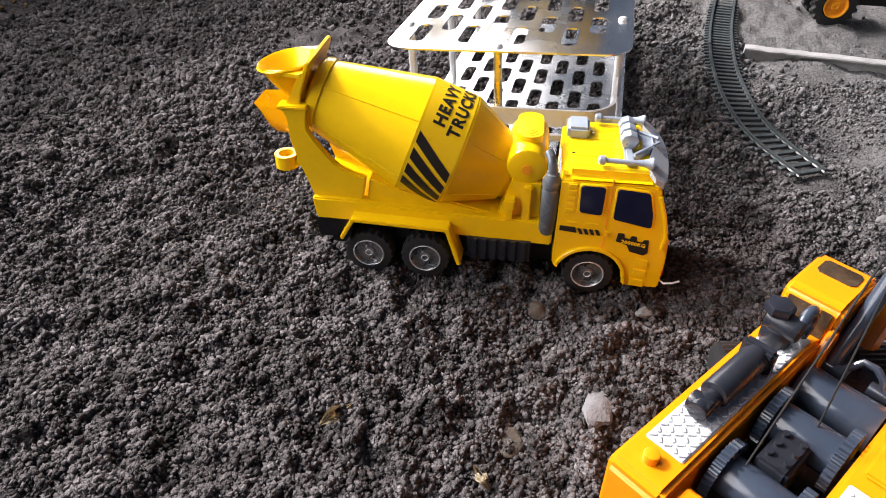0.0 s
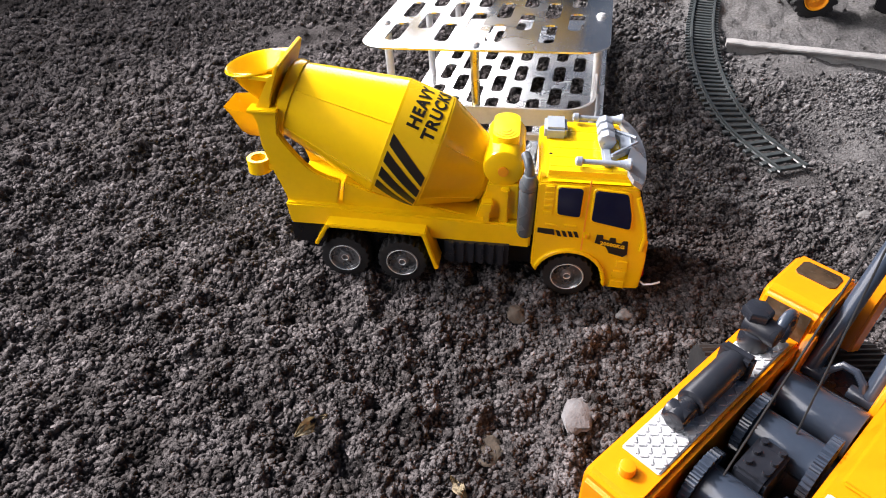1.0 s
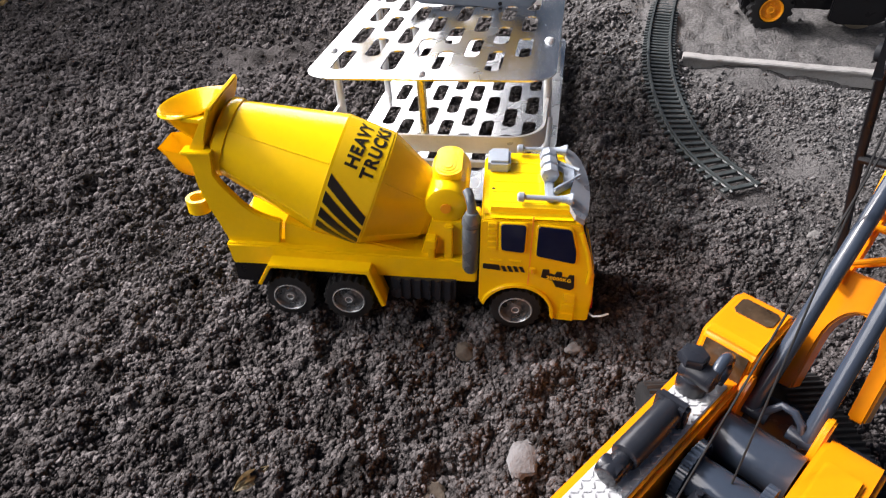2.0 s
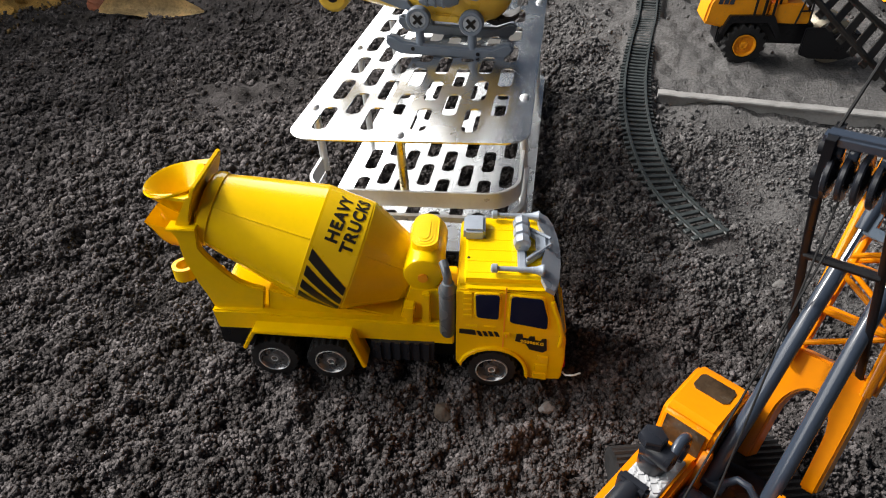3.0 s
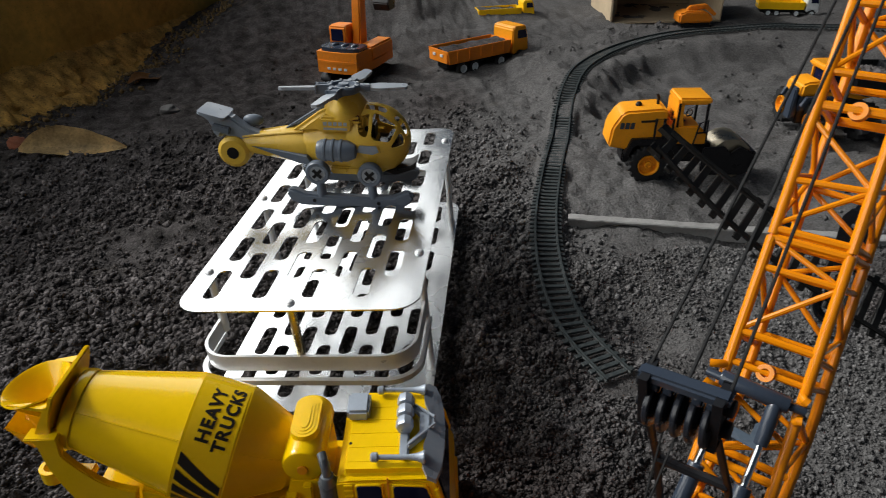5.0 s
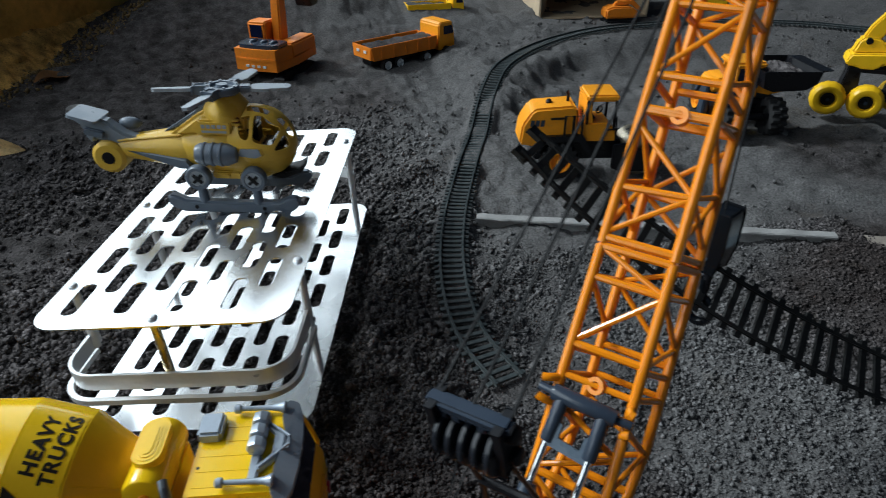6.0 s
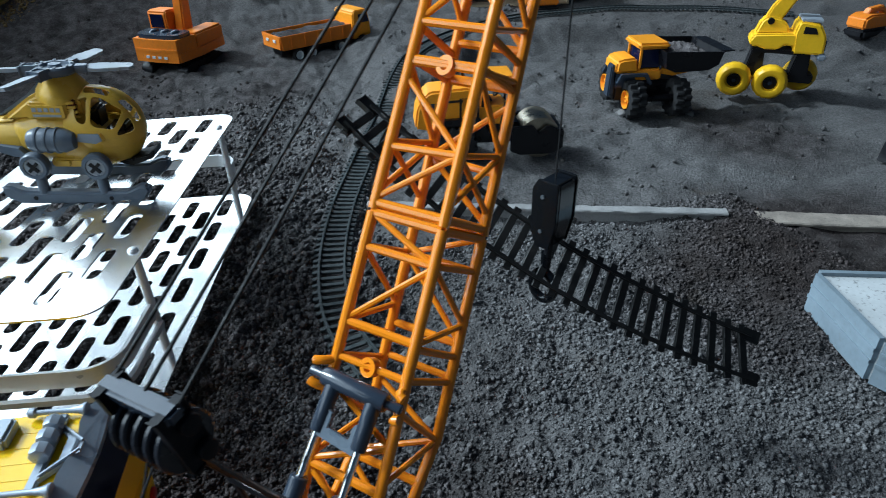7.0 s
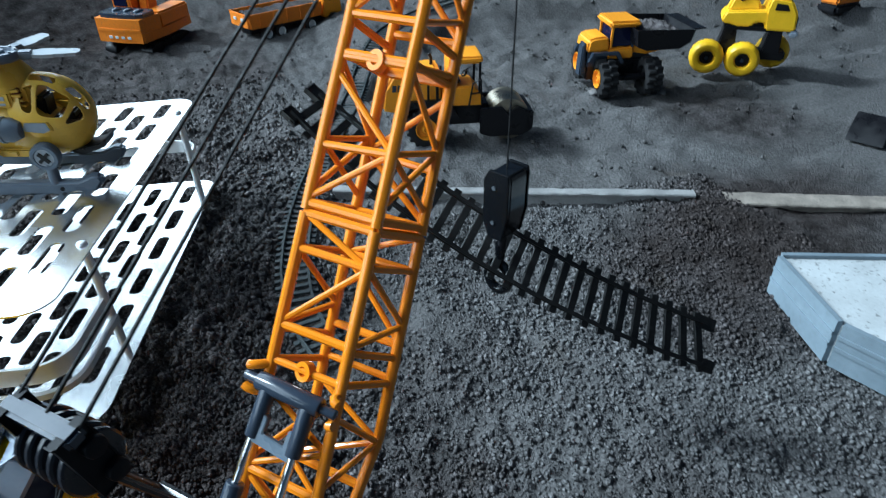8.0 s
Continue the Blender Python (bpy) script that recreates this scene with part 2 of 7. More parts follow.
LEDGE = material("crumbled_plaster", (0.46, 0.275, 0.07), 0.95, 0, 0.8, 38, 1.0, 160, dust=0.9, dust_color=(0.04, 0.033, 0.022))
HELIMID = material("mid_grey_plastic", (0.21, 0.245, 0.295), 0.42, 0, 0.12, 40, dust=0.12)
STEEL = material("steel_grey_plastic", (0.12, 0.135, 0.15), 0.25, 0.3, 0.15, 40, dust=0.08)
LIGHTSLATE = material("worn_slate_plastic", (0.10, 0.13, 0.17), 0.30, 0, 0.2, 60, dust=0.15)


# ---- mesh helpers ----
def ob_from(name, bm, mat, smooth=30.0):
    me = bpy.data.meshes.new(name)
    bmesh.ops.recalc_face_normals(bm, faces=bm.faces)
    bm.to_mesh(me)
    bm.free()
    me.materials.append(mat)
    me.shade_smooth()
    me.set_sharp_from_angle(angle=radians(smooth))
    return new(name, me)


def part(name, bm, mat, parent, label="", smooth=30.0):
    ob = ob_from(name, bm, mat, smooth)
    ob.parent = parent
    if label:
        tagged(ob, label)
    return ob


def thing(name, label, category, m, group="", kind=""):
    ob = new(name)
    ob.empty_display_size = 0.01
    ob.matrix_world = m
    return tagged(ob, label, category, group, kind)


def bevelled(bm, geom_edges, width, seg=2, angle=25.0):
    if width <= 0:
        return
    es = [e for e in geom_edges if e.is_valid and len(e.link_faces) == 2 and e.calc_face_angle(0) > radians(angle)]
    if es:
        bmesh.ops.bevel(bm, geom=es, offset=width, segments=seg, affect="EDGES", clamp_overlap=True)


def box(bm, x0, x1, y0, y1, z0, z1, bev=0.0, seg=2, m=None):
    n0 = set(bm.edges)
    r = bmesh.ops.create_cube(bm, size=1.0)
    for v in r["verts"]:
        v.co = Vector(((x0 + x1) / 2 + v.co.x * (x1 - x0), (y0 + y1) / 2 + v.co.y * (y1 - y0), (z0 + z1) / 2 + v.co.z * (z1 - z0)))
        if m is not None:
            v.co = m @ v.co
    bevelled(bm, [e for e in bm.edges if e not in n0], bev, seg)
    return bm


def prism(bm, pts, y0, y1, bev=0.0, seg=2, m=None, taper=1.0):
    """A side outline in x, z drawn out from y0 to y1."""
    n0 = set(bm.edges)
    a = [bm.verts.new((x, y0, z)) for x, z in pts]
    b = [bm.verts.new((x, y1, z)) for x, z in pts]
    bm.faces.new(a)
    bm.faces.new(b[::-1])
    for i in range(len(pts)):
        j = (i + 1) % len(pts)
        bm.faces.new((a[j], a[i], b[i], b[j]))
    bmesh.ops.recalc_face_normals(bm, faces=bm.faces)
    ne = [e for e in bm.edges if e not in n0]
    if m is not None:
        for v in a + b:
            v.co = m @ v.co
    bevelled(bm, ne, bev, seg)
    return bm


def plan(bm, pts, z0, z1, bev=0.0, seg=2):
    """A ground outline in x, y raised from z0 to z1."""
    n0 = set(bm.edges)
    a = [bm.verts.new((x, y, z0)) for x, y in pts]
    b = [bm.verts.new((x, y, z1)) for x, y in pts]
    bm.faces.new(a[::-1])
    bm.faces.new(b)
    for i in range(len(pts)):
        j = (i + 1) % len(pts)
        bm.faces.new((a[i], a[j], b[j], b[i]))
    bevelled(bm, [e for e in bm.edges if e not in n0], bev, seg)
    return bm


def basis(axis):
    axis = Vector(axis).normalized()
    side = axis.cross(Vector((0, 0, 1)))
    if side.length < 1e-3:
        side = Vector((1, 0, 0))
    side.normalize()
    return axis, side, axis.cross(side)


def lathe(bm, profile, origin, axis, seg=24, squash=1.0):
    """Rings of (distance along the axis, radius), closed at the ends."""
    ax, s, t = basis(axis)
    origin = Vector(origin)
    rings = []
    for dist, r in profile:
        if r <= 1e-6:
            rings.append([bm.verts.new(origin + ax * dist)])
        else:
            rings.append([bm.verts.new(origin + ax * dist + (s * math.cos(k / seg * math.tau) + t * squash * math.sin(k / seg * math.tau)) * r)
                          for k in range(seg)])
    for p, q in zip(rings, rings[1:]):
        if len(p) == 1 and len(q) == 1:
            continue
        for k in range(seg):
            k2 = (k + 1) % seg
            if len(p) == 1:
                bm.faces.new((p[0], q[k2], q[k]))
            elif len(q) == 1:
                bm.faces.new((p[k], p[k2], q[0]))
            else:
                bm.faces.new((p[k], p[k2], q[k2], q[k]))
    if len(rings[0]) > 1:
        bm.faces.new(rings[0][::-1])
    if len(rings[-1]) > 1:
        bm.faces.new(rings[-1])
    return bm


def cyl(bm, p0, p1, r0, r1=None, seg=16, bev=0.0):
    p0, p1 = Vector(p0), Vector(p1)
    r1 = r0 if r1 is None else r1
    length = (p1 - p0).length
    if bev:
        prof = [(0, r0 - bev), (bev * 0.3, r0 - bev * 0.3), (bev, r0), (length - bev, r1), (length - bev * 0.3, r1 - bev * 0.3), (length, r1 - bev)]
    else:
        prof = [(0, r0), (length, r1)]
    return lathe(bm, prof, p0, p1 - p0, seg)


def tube(bm, pts, r, seg=8, flat=1.0):
    """A round bar along a line of points."""
    pts = [Vector(p) for p in pts]
    rings = []
    prev = None
    for i, p in enumerate(pts):
        d = (pts[min(i + 1, len(pts) - 1)] - pts[max(i - 1, 0)]).normalized()
        if prev is None:
            _, s, t = basis(d)
        else:
            s = (prev - d * prev.dot(d)).normalized()
            t = d.cross(s)
        prev = s
        rings.append([bm.verts.new(p + (s * math.cos(k / seg * math.tau) + t * flat * math.sin(k / seg * math.tau)) * r) for k in range(seg)])
    for p, q in zip(rings, rings[1:]):
        for k in range(seg):
            bm.faces.new((p[k], p[(k + 1) % seg], q[(k + 1) % seg], q[k]))
    bm.faces.new(rings[0][::-1])
    bm.faces.new(rings[-1])
    return bm


def ellipsoid(bm, c, rx, ry, rz, seg=20, rings=12, m=None):
    r = bmesh.ops.create_uvsphere(bm, u_segments=seg, v_segments=rings, radius=1.0)
    for v in r["verts"]:
        v.co = Vector((c[0] + v.co.x * rx, c[1] + v.co.y * ry, c[2] + v.co.z * rz))
        if m is not None:
            v.co = m @ v.co
    return bm


def B():
    return bmesh.new()


def arc(cx, cz, r, a0, a1, n):
    return [(cx + r * math.cos(radians(a0 + (a1 - a0) * i / n)), cz + r * math.sin(radians(a0 + (a1 - a0) * i / n))) for i in range(n + 1)]


def rounded(x0, x1, y0, y1, r, n=6):
    """The outline of a rectangle with round corners, counter-clockwise."""
    out = []
    for cx, cy, a in ((x1 - r, y1 - r, 0), (x0 + r, y1 - r, 90), (x0 + r, y0 + r, 180), (x1 - r, y0 + r, 270)):
        out += arc(cx, cy, r, a, a + 90, n)
    return out


def wheel(parent, x, y, z, r, width, side, tyre_mat=None, rim_mat=None, hub_label="", lugs=20, chunky=0.0, rim=1.0):
    """A wheel whose axle lies along y; side is -1 or 1, the way that its face looks."""
    tyre_mat, rim_mat = tyre_mat or RUBBER, rim_mat or RIM
    bm = B()
    w = width / 2
    high = 1.03 + 0.05 * chunky
    prof = [(-w * 0.4, 0.0, 0), (-w * 0.4, 0.60, 0), (-w, 0.64, 0), (-w, 0.86, 0), (-w * 0.92, 0.95, 1), (-w * 0.70, 0.97, 1), (-w * 0.10, 0.97, 1), (w * 0.10, 0.97, 2), (w * 0.70, 0.97, 2),
            (w * 0.92, 0.95, 2), (w, 0.86, 0), (w, 0.64, 0), (w * 0.4, 0.60, 0), (w * 0.4, 0.0, 0)]
    n = lugs * 4
    rows = []
    for u, k, band in prof:
        if k == 0.0:
            rows.append([bm.verts.new((0, side * u, 0))] * n)
            continue
        row = []
        for i in range(n):
            a = i / n * math.tau
            lug = band and (i // 2 + band) % 2
            rr = r * (k * high / 0.97 if lug else k * (1 - 0.02 * chunky))
            row.append(bm.verts.new((rr * math.cos(a), side * u, rr * math.sin(a))))
        rows.append(row)
    for p, q in zip(rows, rows[1:]):
        for i in range(n):
            j = (i + 1) % n
            bm.faces.new([v for k, v in enumerate((p[i], p[j], q[j], q[i])) if v not in (p[i], p[j], q[j], q[i])[:k]])
    t = part("tyre", bm, tyre_mat, parent)
    t.location = (x, y, z)
    bm = B()
    r *= rim
    lathe(bm, [(w * 0.62, r * 0.65), (w * 1.06, r * 0.68), (w * 1.08, r * 0.63), (w * 0.98, r * 0.60), (w * 0.56, r * 0.55), (w * 0.50, r * 0.46), (w * 0.64, r * 0.44), (w * 0.64, r * 0.26),
               (w * 0.92, r * 0.24), (w * 0.98, r * 0.15), (w * 0.82, r * 0.12), (w * 0.82, 0.0)], (0, 0, 0), (0, side, 0), 28)
    for k in range(10):
        a = k / 10 * math.tau
        cyl(bm, (math.cos(a) * r * 0.36, side * w * 0.60, math.sin(a) * r * 0.35), (math.cos(a) * r * 0.35, side * w * 0.80, math.sin(a) * r * 0.35), r * 0.05, seg=6)
    rim_ob = part("rim", bm, rim_mat, t, hub_label)
    if rim_mat is RIM:
        ring = [(r * 0.63 * math.cos(k / 32 * math.tau), side * w * 1.06, r * 0.63 * math.sin(k / 32 * math.tau)) for k in range(33)]
        part("rim_ring", tube(B(), ring, r * 0.020, 8), SATIN, rim_ob, "bright rim edge")
        ring = [(r * 0.14 * math.cos(k / 20 * math.tau), side * w * 0.97, r * 0.14 * math.sin(k / 20 * math.tau)) for k in range(21)]
        part("hub_ring", tube(B(), ring, r * 0.018, 6), SATIN, rim_ob)
    return t


def text_mesh(txt, size, name="lettering"):
    cu = bpy.data.curves.new(name, "FONT")
    cu.body = txt
    cu.size = size
    cu.align_x = "CENTER"
    cu.offset = size * 0.040
    cu.space_character = 1.14
    ob = bpy.data.objects.new(name, cu)
    scene.collection.objects.link(ob)
    me = bpy.data.meshes.new_from_object(ob.evaluated_get(bpy.context.evaluated_depsgraph_get()))
    bpy.data.objects.remove(ob)
    bpy.data.curves.remove(cu)
    bm = bmesh.new()
    bm.from_mesh(me)
    bpy.data.meshes.remove(me)
    return bm


# ---- ground ----
rs = np.random.RandomState(7)


def vnoise(x, y, scale, seed):
    """Smooth lattice noise from -1 to 1."""
    lat = np.random.RandomState(seed).rand(256, 256) * 2 - 1
    u, v = x / scale + 37.3, y / scale + 91.7
    i, j = np.floor(u).astype(int), np.floor(v).astype(int)
    a, b = u - i, v - j
    a, b = a * a * (3 - 2 * a), b * b * (3 - 2 * b)
    i0, i1, j0, j1 = i % 256, (i + 1) % 256, j % 256, (j + 1) % 256
    return (lat[i0, j0] * (1 - a) + lat[i1, j0] * a) * (1 - b) + (lat[i0, j1] * (1 - a) + lat[i1, j1] * a) * b


BANK = [(0.50, 1.20), (0.545, 1.235), (0.645, 1.36), (0.77, 1.465), (0.922, 1.505), (1.063, 1.510), (1.181, 1.478), (1.26, 1.455), (1.45, 1.36), (1.75, 1.15), (2.3, 0.75), (46.0, -28.0)]


def line_distance(x, y, pts):
    best = np.full(np.shape(x), 9.0)
    for (ax, ay), (bx, by) in zip(pts, pts[1:]):
        dx, dy = bx - ax, by - ay
        k = np.clip(((x - ax) * dx + (y - ay) * dy) / (dx * dx + dy * dy), 0, 1)
        best = np.minimum(best, np.hypot(x - ax - k * dx, y - ay - k * dy))
    return best


def lie(x, y):
    """The lie of the land without its crumbs."""
    x, y = np.asarray(x, float), np.asarray(y, float)
    h = 0.004 * vnoise(x, y, 0.16, 1) + 0.0025 * vnoise(x, y, 0.06, 2)
    # a terrace behind a crumbling bank
    bd = line_distance(x, y, BANK)
    side = np.where(y > np.interp(x, [p[0] for p in BANK], [p[1] for p in BANK]), 1.0, -1.0)
    rough = 0.016 * vnoise(x, y, 0.05, 3) + 0.008 * vnoise(x, y, 0.02, 11)
    step = 1 / (1 + np.exp(np.clip(-(side * bd + rough + 0.012) / 0.014, -40, 40)))
    h = h + 0.030 * step * np.clip((x - 0.47) / 0.10, 0, 1) + 0.012 * np.exp(-((side * bd - 0.02) / 0.03) ** 2) * np.clip((x - 0.56) / 0.08, 0, 1)
    # worn edge in front of the concrete strip
    sx, sy = (x - 0.385) * 0.937 - (y - 0.823) * 0.349, (x - 0.385) * 0.349 + (y - 0.823) * 0.937
    h = h - 0.007 * np.exp(-((sy + 0.016) / 0.012) ** 2) * np.clip((sx - 0.08) / 0.05, 0, 1) * np.clip((0.47 - sx) / 0.05, 0, 1)
    for cx, cy, r, d in ((0.385, 0.575, 0.035, -0.012), (0.43, 0.60, 0.03, 0.006), (0.18, 0.60, 0.05, 0.004), (0.255, 0.72, 0.05, 0.010),
                         (0.24, 0.60, 0.05, 0.008), (0.80, 0.60, 0.10, 0.012), (-0.10, 0.85, 0.09, -0.008), (0.575, 1.20, 0.02, -0.015),
                         (0.15, 2.15, 0.32, 0.22), (-0.20, 1.9, 0.2, 0.05), (0.85, 0.85, 0.10, 0.006)):
        h = h + d * np.exp(-((x - cx) ** 2 + (y - cy) ** 2) / r ** 2)
    # hollow that the rack stands in
    rx, ry = (x - 0.101) * 0.971 - (y - 0.70) * 0.2385, (x - 0.101) * 0.2385 + (y - 0.70) * 0.971
    flat = 1 / (1 + np.exp(np.clip((np.abs(rx) - 0.115) / 0.008, -40, 40))) / (1 + np.exp(np.clip((np.abs(ry) - 0.205) / 0.008, -40, 40)))
    h = h * (1 - flat) - 0.012 * flat
    return h


TRACK = [(0.329, 0.505), (0.313, 0.569), (0.312, 0.628), (0.321, 0.696), (0.340, 0.776), (0.370, 0.870), (0.413, 0.983), (0.460, 1.095), (0.498, 1.195), (0.535, 1.280), (0.579, 1.360),
         (0.646, 1.454), (0.731, 1.541), (0.829, 1.609), (0.971, 1.665), (1.084, 1.679), (1.223, 1.658), (1.336, 1.622), (1.48, 1.55), (1.60, 1.46)]


def graded(d0, d1, step, grow, far_lo, far_hi, top=4.0):
    core = list(np.arange(d0, d1, step))
    s = step
    v = core[-1]
    while v < far_hi:
        s = min(s * (grow if v < 1.9 else 1.15), top)
        v += s
        core.append(v)
    s = step
    v = core[0]
    front = []
    while v > far_lo:
        s = min(s * (1.03 if v > -0.9 else 1.15), top)
        v -= s
        front.append(v)
    return np.array(front[::-1] + core)


GX = graded(-0.58, 0.60, 0.0031, 1.022, -40.0, 40.0)
GY = graded(0.16, 0.55, 0.0030, 1.008, -40.0, 40.0)
XX, YY = np.meshgrid(GX, GY, indexing="ij")
HH = lie(XX, YY)
gravel = np.clip((XX + 0.16 * YY - 0.20) / 0.28, 0, 1)


def clods(x, y, size, seed, low=0.25, wide=0.40):
    """Rounded lumps packed side by side with sharp creases between them, 0 to 1."""
    r = np.random.RandomState(seed)
    jx, jy, hh = r.rand(128, 128), r.rand(128, 128), low + (1 - low) * r.rand(128, 128)
    wx = x + size * 0.35 * vnoise(x, y, size * 0.8, seed + 50)
    wy = y + size * 0.35 * vnoise(x, y, size * 0.8, seed + 51)
    u, v = wx / size, wy / size
    i, j = np.floor(u).astype(int), np.floor(v).astype(int)
    top = np.zeros(np.shape(x))
    for di in (-1, 0, 1):
        for dj in (-1, 0, 1):
            a, b = (i + di) % 128, (j + dj) % 128
            d2 = (u - i - di - 0.15 - 0.7 * jx[a, b]) ** 2 + (v - j - dj - 0.15 - 0.7 * jy[a, b]) ** 2
            top = np.maximum(top, hh[a, b] * np.sqrt(np.clip(1 - d2 / wide, 0, 1)))
    return top


def detail(size, x, y):
    """Fades out where the sheet is too coarse to carry lumps of this size."""
    cell = np.maximum(np.gradient(GX)[:, None] + 0 * y, np.gradient(GY)[None, :] + 0 * x)
    return np.clip((size / cell - 1.6) / 1.5, 0, 1)


damp = 0.55 + 0.45 * np.clip(vnoise(XX, YY, 0.11, 61) + 0.6, 0, 1)
furrow = vnoise(XX * 0.45 + YY * 0.12, YY, 0.055, 62)
near = np.clip((1.7 - YY) / 0.6, 0.3, 1) * (1 - 0.45 * gravel)
far = np.clip((YY - 0.72) / 0.3, 0, 1) * np.clip((2.6 - YY) / 0.5, 0, 1)
HH += far * (0.0080 * vnoise(XX * 0.6, YY, 0.085, 81) + 0.0055 * vnoise(XX * 0.7, YY, 0.036, 82) + 0.0050 * clods(XX, YY, 0.030, 83, 0.0) + 0.0035 * vnoise(XX, YY, 0.016, 87) - 0.004)
foot = line_distance(XX, YY, [(-1.81, -0.8), (-0.605, 1.396), (0.80, 3.96)])
HH += 0.008 * np.exp(-(foot / 0.16) ** 2) * (1 + 0.5 * vnoise(XX, YY, 0.05, 84) + 0.5 * clods(XX, YY, 0.03, 85))
ridge = line_distance(XX, YY, [(0.66, 1.00), (0.859, 0.93), (0.981, 0.882), (1.138, 0.815), (1.5, 0.66)])
HH += (0.011 + 0.004 * vnoise(XX, YY, 0.04, 86)) * np.exp(-(ridge / 0.024) ** 2)
HH += 0.0050 * furrow * near + 0.0040 * vnoise(XX, YY, 0.028, 63) * (0.6 + 0.4 * near)
HH += 0.0090 * clods(XX, YY, 0.0200, 71) * damp * near
HH += 0.0068 * clods(XX, YY, 0.0092, 72) * damp * detail(0.0092, XX, YY) * (0.45 + 0.55 * near)
HH += 0.0043 * clods(XX, YY, 0.0056, 73) * detail(0.0056, XX, YY) - 0.010 * near
loose = np.clip((0.80 - YY) / 0.2, 0, 1) * np.clip((0.40 - XX) / 0.1, 0, 1) * np.clip((XX + 0.60) / 0.05, 0, 1)
HH += loose * (0.0040 * vnoise(XX, YY, 0.017, 95) + 0.0034 * vnoise(XX, YY, 0.008, 96))


bed = 1 / (1 + np.exp(np.clip((line_distance(XX, YY, TRACK) - 0.026) / 0.002, -40, 40)))
HH = HH * (1 - bed) + (lie(XX, YY) * 1.0 - 0.0015 + 0.0008 * vnoise(XX, YY, 0.006, 8) + (0.0058 + 0.0012 * vnoise(XX, YY, 0.03, 9)) * np.clip((YY - 0.93) / 0.08, 0, 1) * np.clip((1.32 - YY) / 0.1, 0, 1)) * bed


def ground_at(x, y):
    i = np.clip(np.searchsorted(GX, x) - 1, 0, len(GX) - 2)
    j = np.clip(np.searchsorted(GY, y) - 1, 0, len(GY) - 2)
    a, b = (x - GX[i]) / (GX[i + 1] - GX[i]), (y - GY[j]) / (GY[j + 1] - GY[j])
    return (HH[i, j] * (1 - a) + HH[i + 1, j] * a) * (1 - b) + (HH[i, j + 1] * (1 - a) + HH[i + 1, j + 1] * a) * b


def mesh_from_arrays(name, verts, faces, mat, smooth=True):
    me = bpy.data.meshes.new(name)
    n, k = len(faces), faces.shape[1]
    me.vertices.add(len(verts))
    me.vertices.foreach_set("co", verts.astype(np.float32).ravel())
    me.loops.add(n * k)
    me.loops.foreach_set("vertex_index", faces.astype(np.int32).ravel())
    me.polygons.add(n)
    me.polygons.foreach_set("loop_start", np.arange(0, n * k, k, dtype=np.int32))
    me.update(calc_edges=True)
    me.validate()
    if smooth:
        me.shade_smooth()
    me.materials.append(mat)
    return new(name, me)


nx, ny = len(GX), len(GY)
idx = np.arange(nx * ny).reshape(nx, ny)
quads = np.stack([idx[:-1, :-1], idx[1:, :-1], idx[1:, 1:], idx[:-1, 1:]], -1).reshape(-1, 4)
ground = mesh_from_arrays("ground", np.stack([XX, YY, HH], -1).reshape(-1, 3), quads, SOIL)
tagged(ground, "dark crumbly soil ground, paler and gravelly past the track", "ground", kind="structure")


def crumbs(name, count, rmin, rmax, area, mat, label, keep=None, seed=3, fine=False, power=3.0, lift=0.45):
    """Loose lumps strewn over the ground, one mesh."""
    r = np.random.RandomState(seed)
    tmp = bmesh.new()
    if fine:
        vs = [tmp.verts.new(c) for c in ((1, 0, 0), (0, 1, 0), (-1, 0, 0), (0, -1, 0), (0, 0, 1), (0, 0, -1))]
        for i in range(4):
            tmp.faces.new((vs[i], vs[(i + 1) % 4], vs[4]))
            tmp.faces.new((vs[(i + 1) % 4], vs[i], vs[5]))
        tmp.verts.index_update()
    else:
        bmesh.ops.create_cube(tmp, size=1.25)
        bmesh.ops.triangulate(tmp, faces=tmp.faces)
    base = np.array([v.co[:] for v in tmp.verts])
    tri = np.array([[v.index for v in f.verts] for f in tmp.faces])
    tmp.free()
    x, y = r.uniform(area[0], area[1], count), r.uniform(area[2], area[3], count)
    if keep is not None:
        k = keep(x, y, r)
        x, y = x[k], y[k]
    k = line_distance(x, y, TRACK) > 0.021
    x, y = x[k], y[k]
    n = len(x)
    s = rmin + (rmax - rmin) * r.rand(n) ** power
    jit = 1 + 0.75 * (r.rand(n, len(base)) - 0.5)
    axes = r.uniform(0.65, 1.35, (n, 1, 3))
    q = r.normal(size=(n, 4))
    q /= np.linalg.norm(q, axis=1, keepdims=True)
    w, a, b, c = q.T
    R = np.stack([1 - 2 * (b * b + c * c), 2 * (a * b - c * w), 2 * (a * c + b * w), 2 * (a * b + c * w), 1 - 2 * (a * a + c * c), 2 * (b * c - a * w),
                  2 * (a * c - b * w), 2 * (b * c + a * w), 1 - 2 * (a * a + b * b)], -1).reshape(n, 3, 3)
    v = base[None] * jit[..., None] * axes
    v = np.einsum("nij,nkj->nki", R, v) * s[:, None, None]
    v[..., 0] += x[:, None]
    v[..., 1] += y[:, None]
    v[..., 2] += (ground_at(x, y) + s * lift)[:, None]
    f = (tri[None] + (np.arange(n) * len(base))[:, None, None]).reshape(-1, 3)
    ob = mesh_from_arrays(name, v.reshape(-1, 3), f, mat, smooth=False)
    return tagged(ob, label, "soil crumbs", kind="stuff")


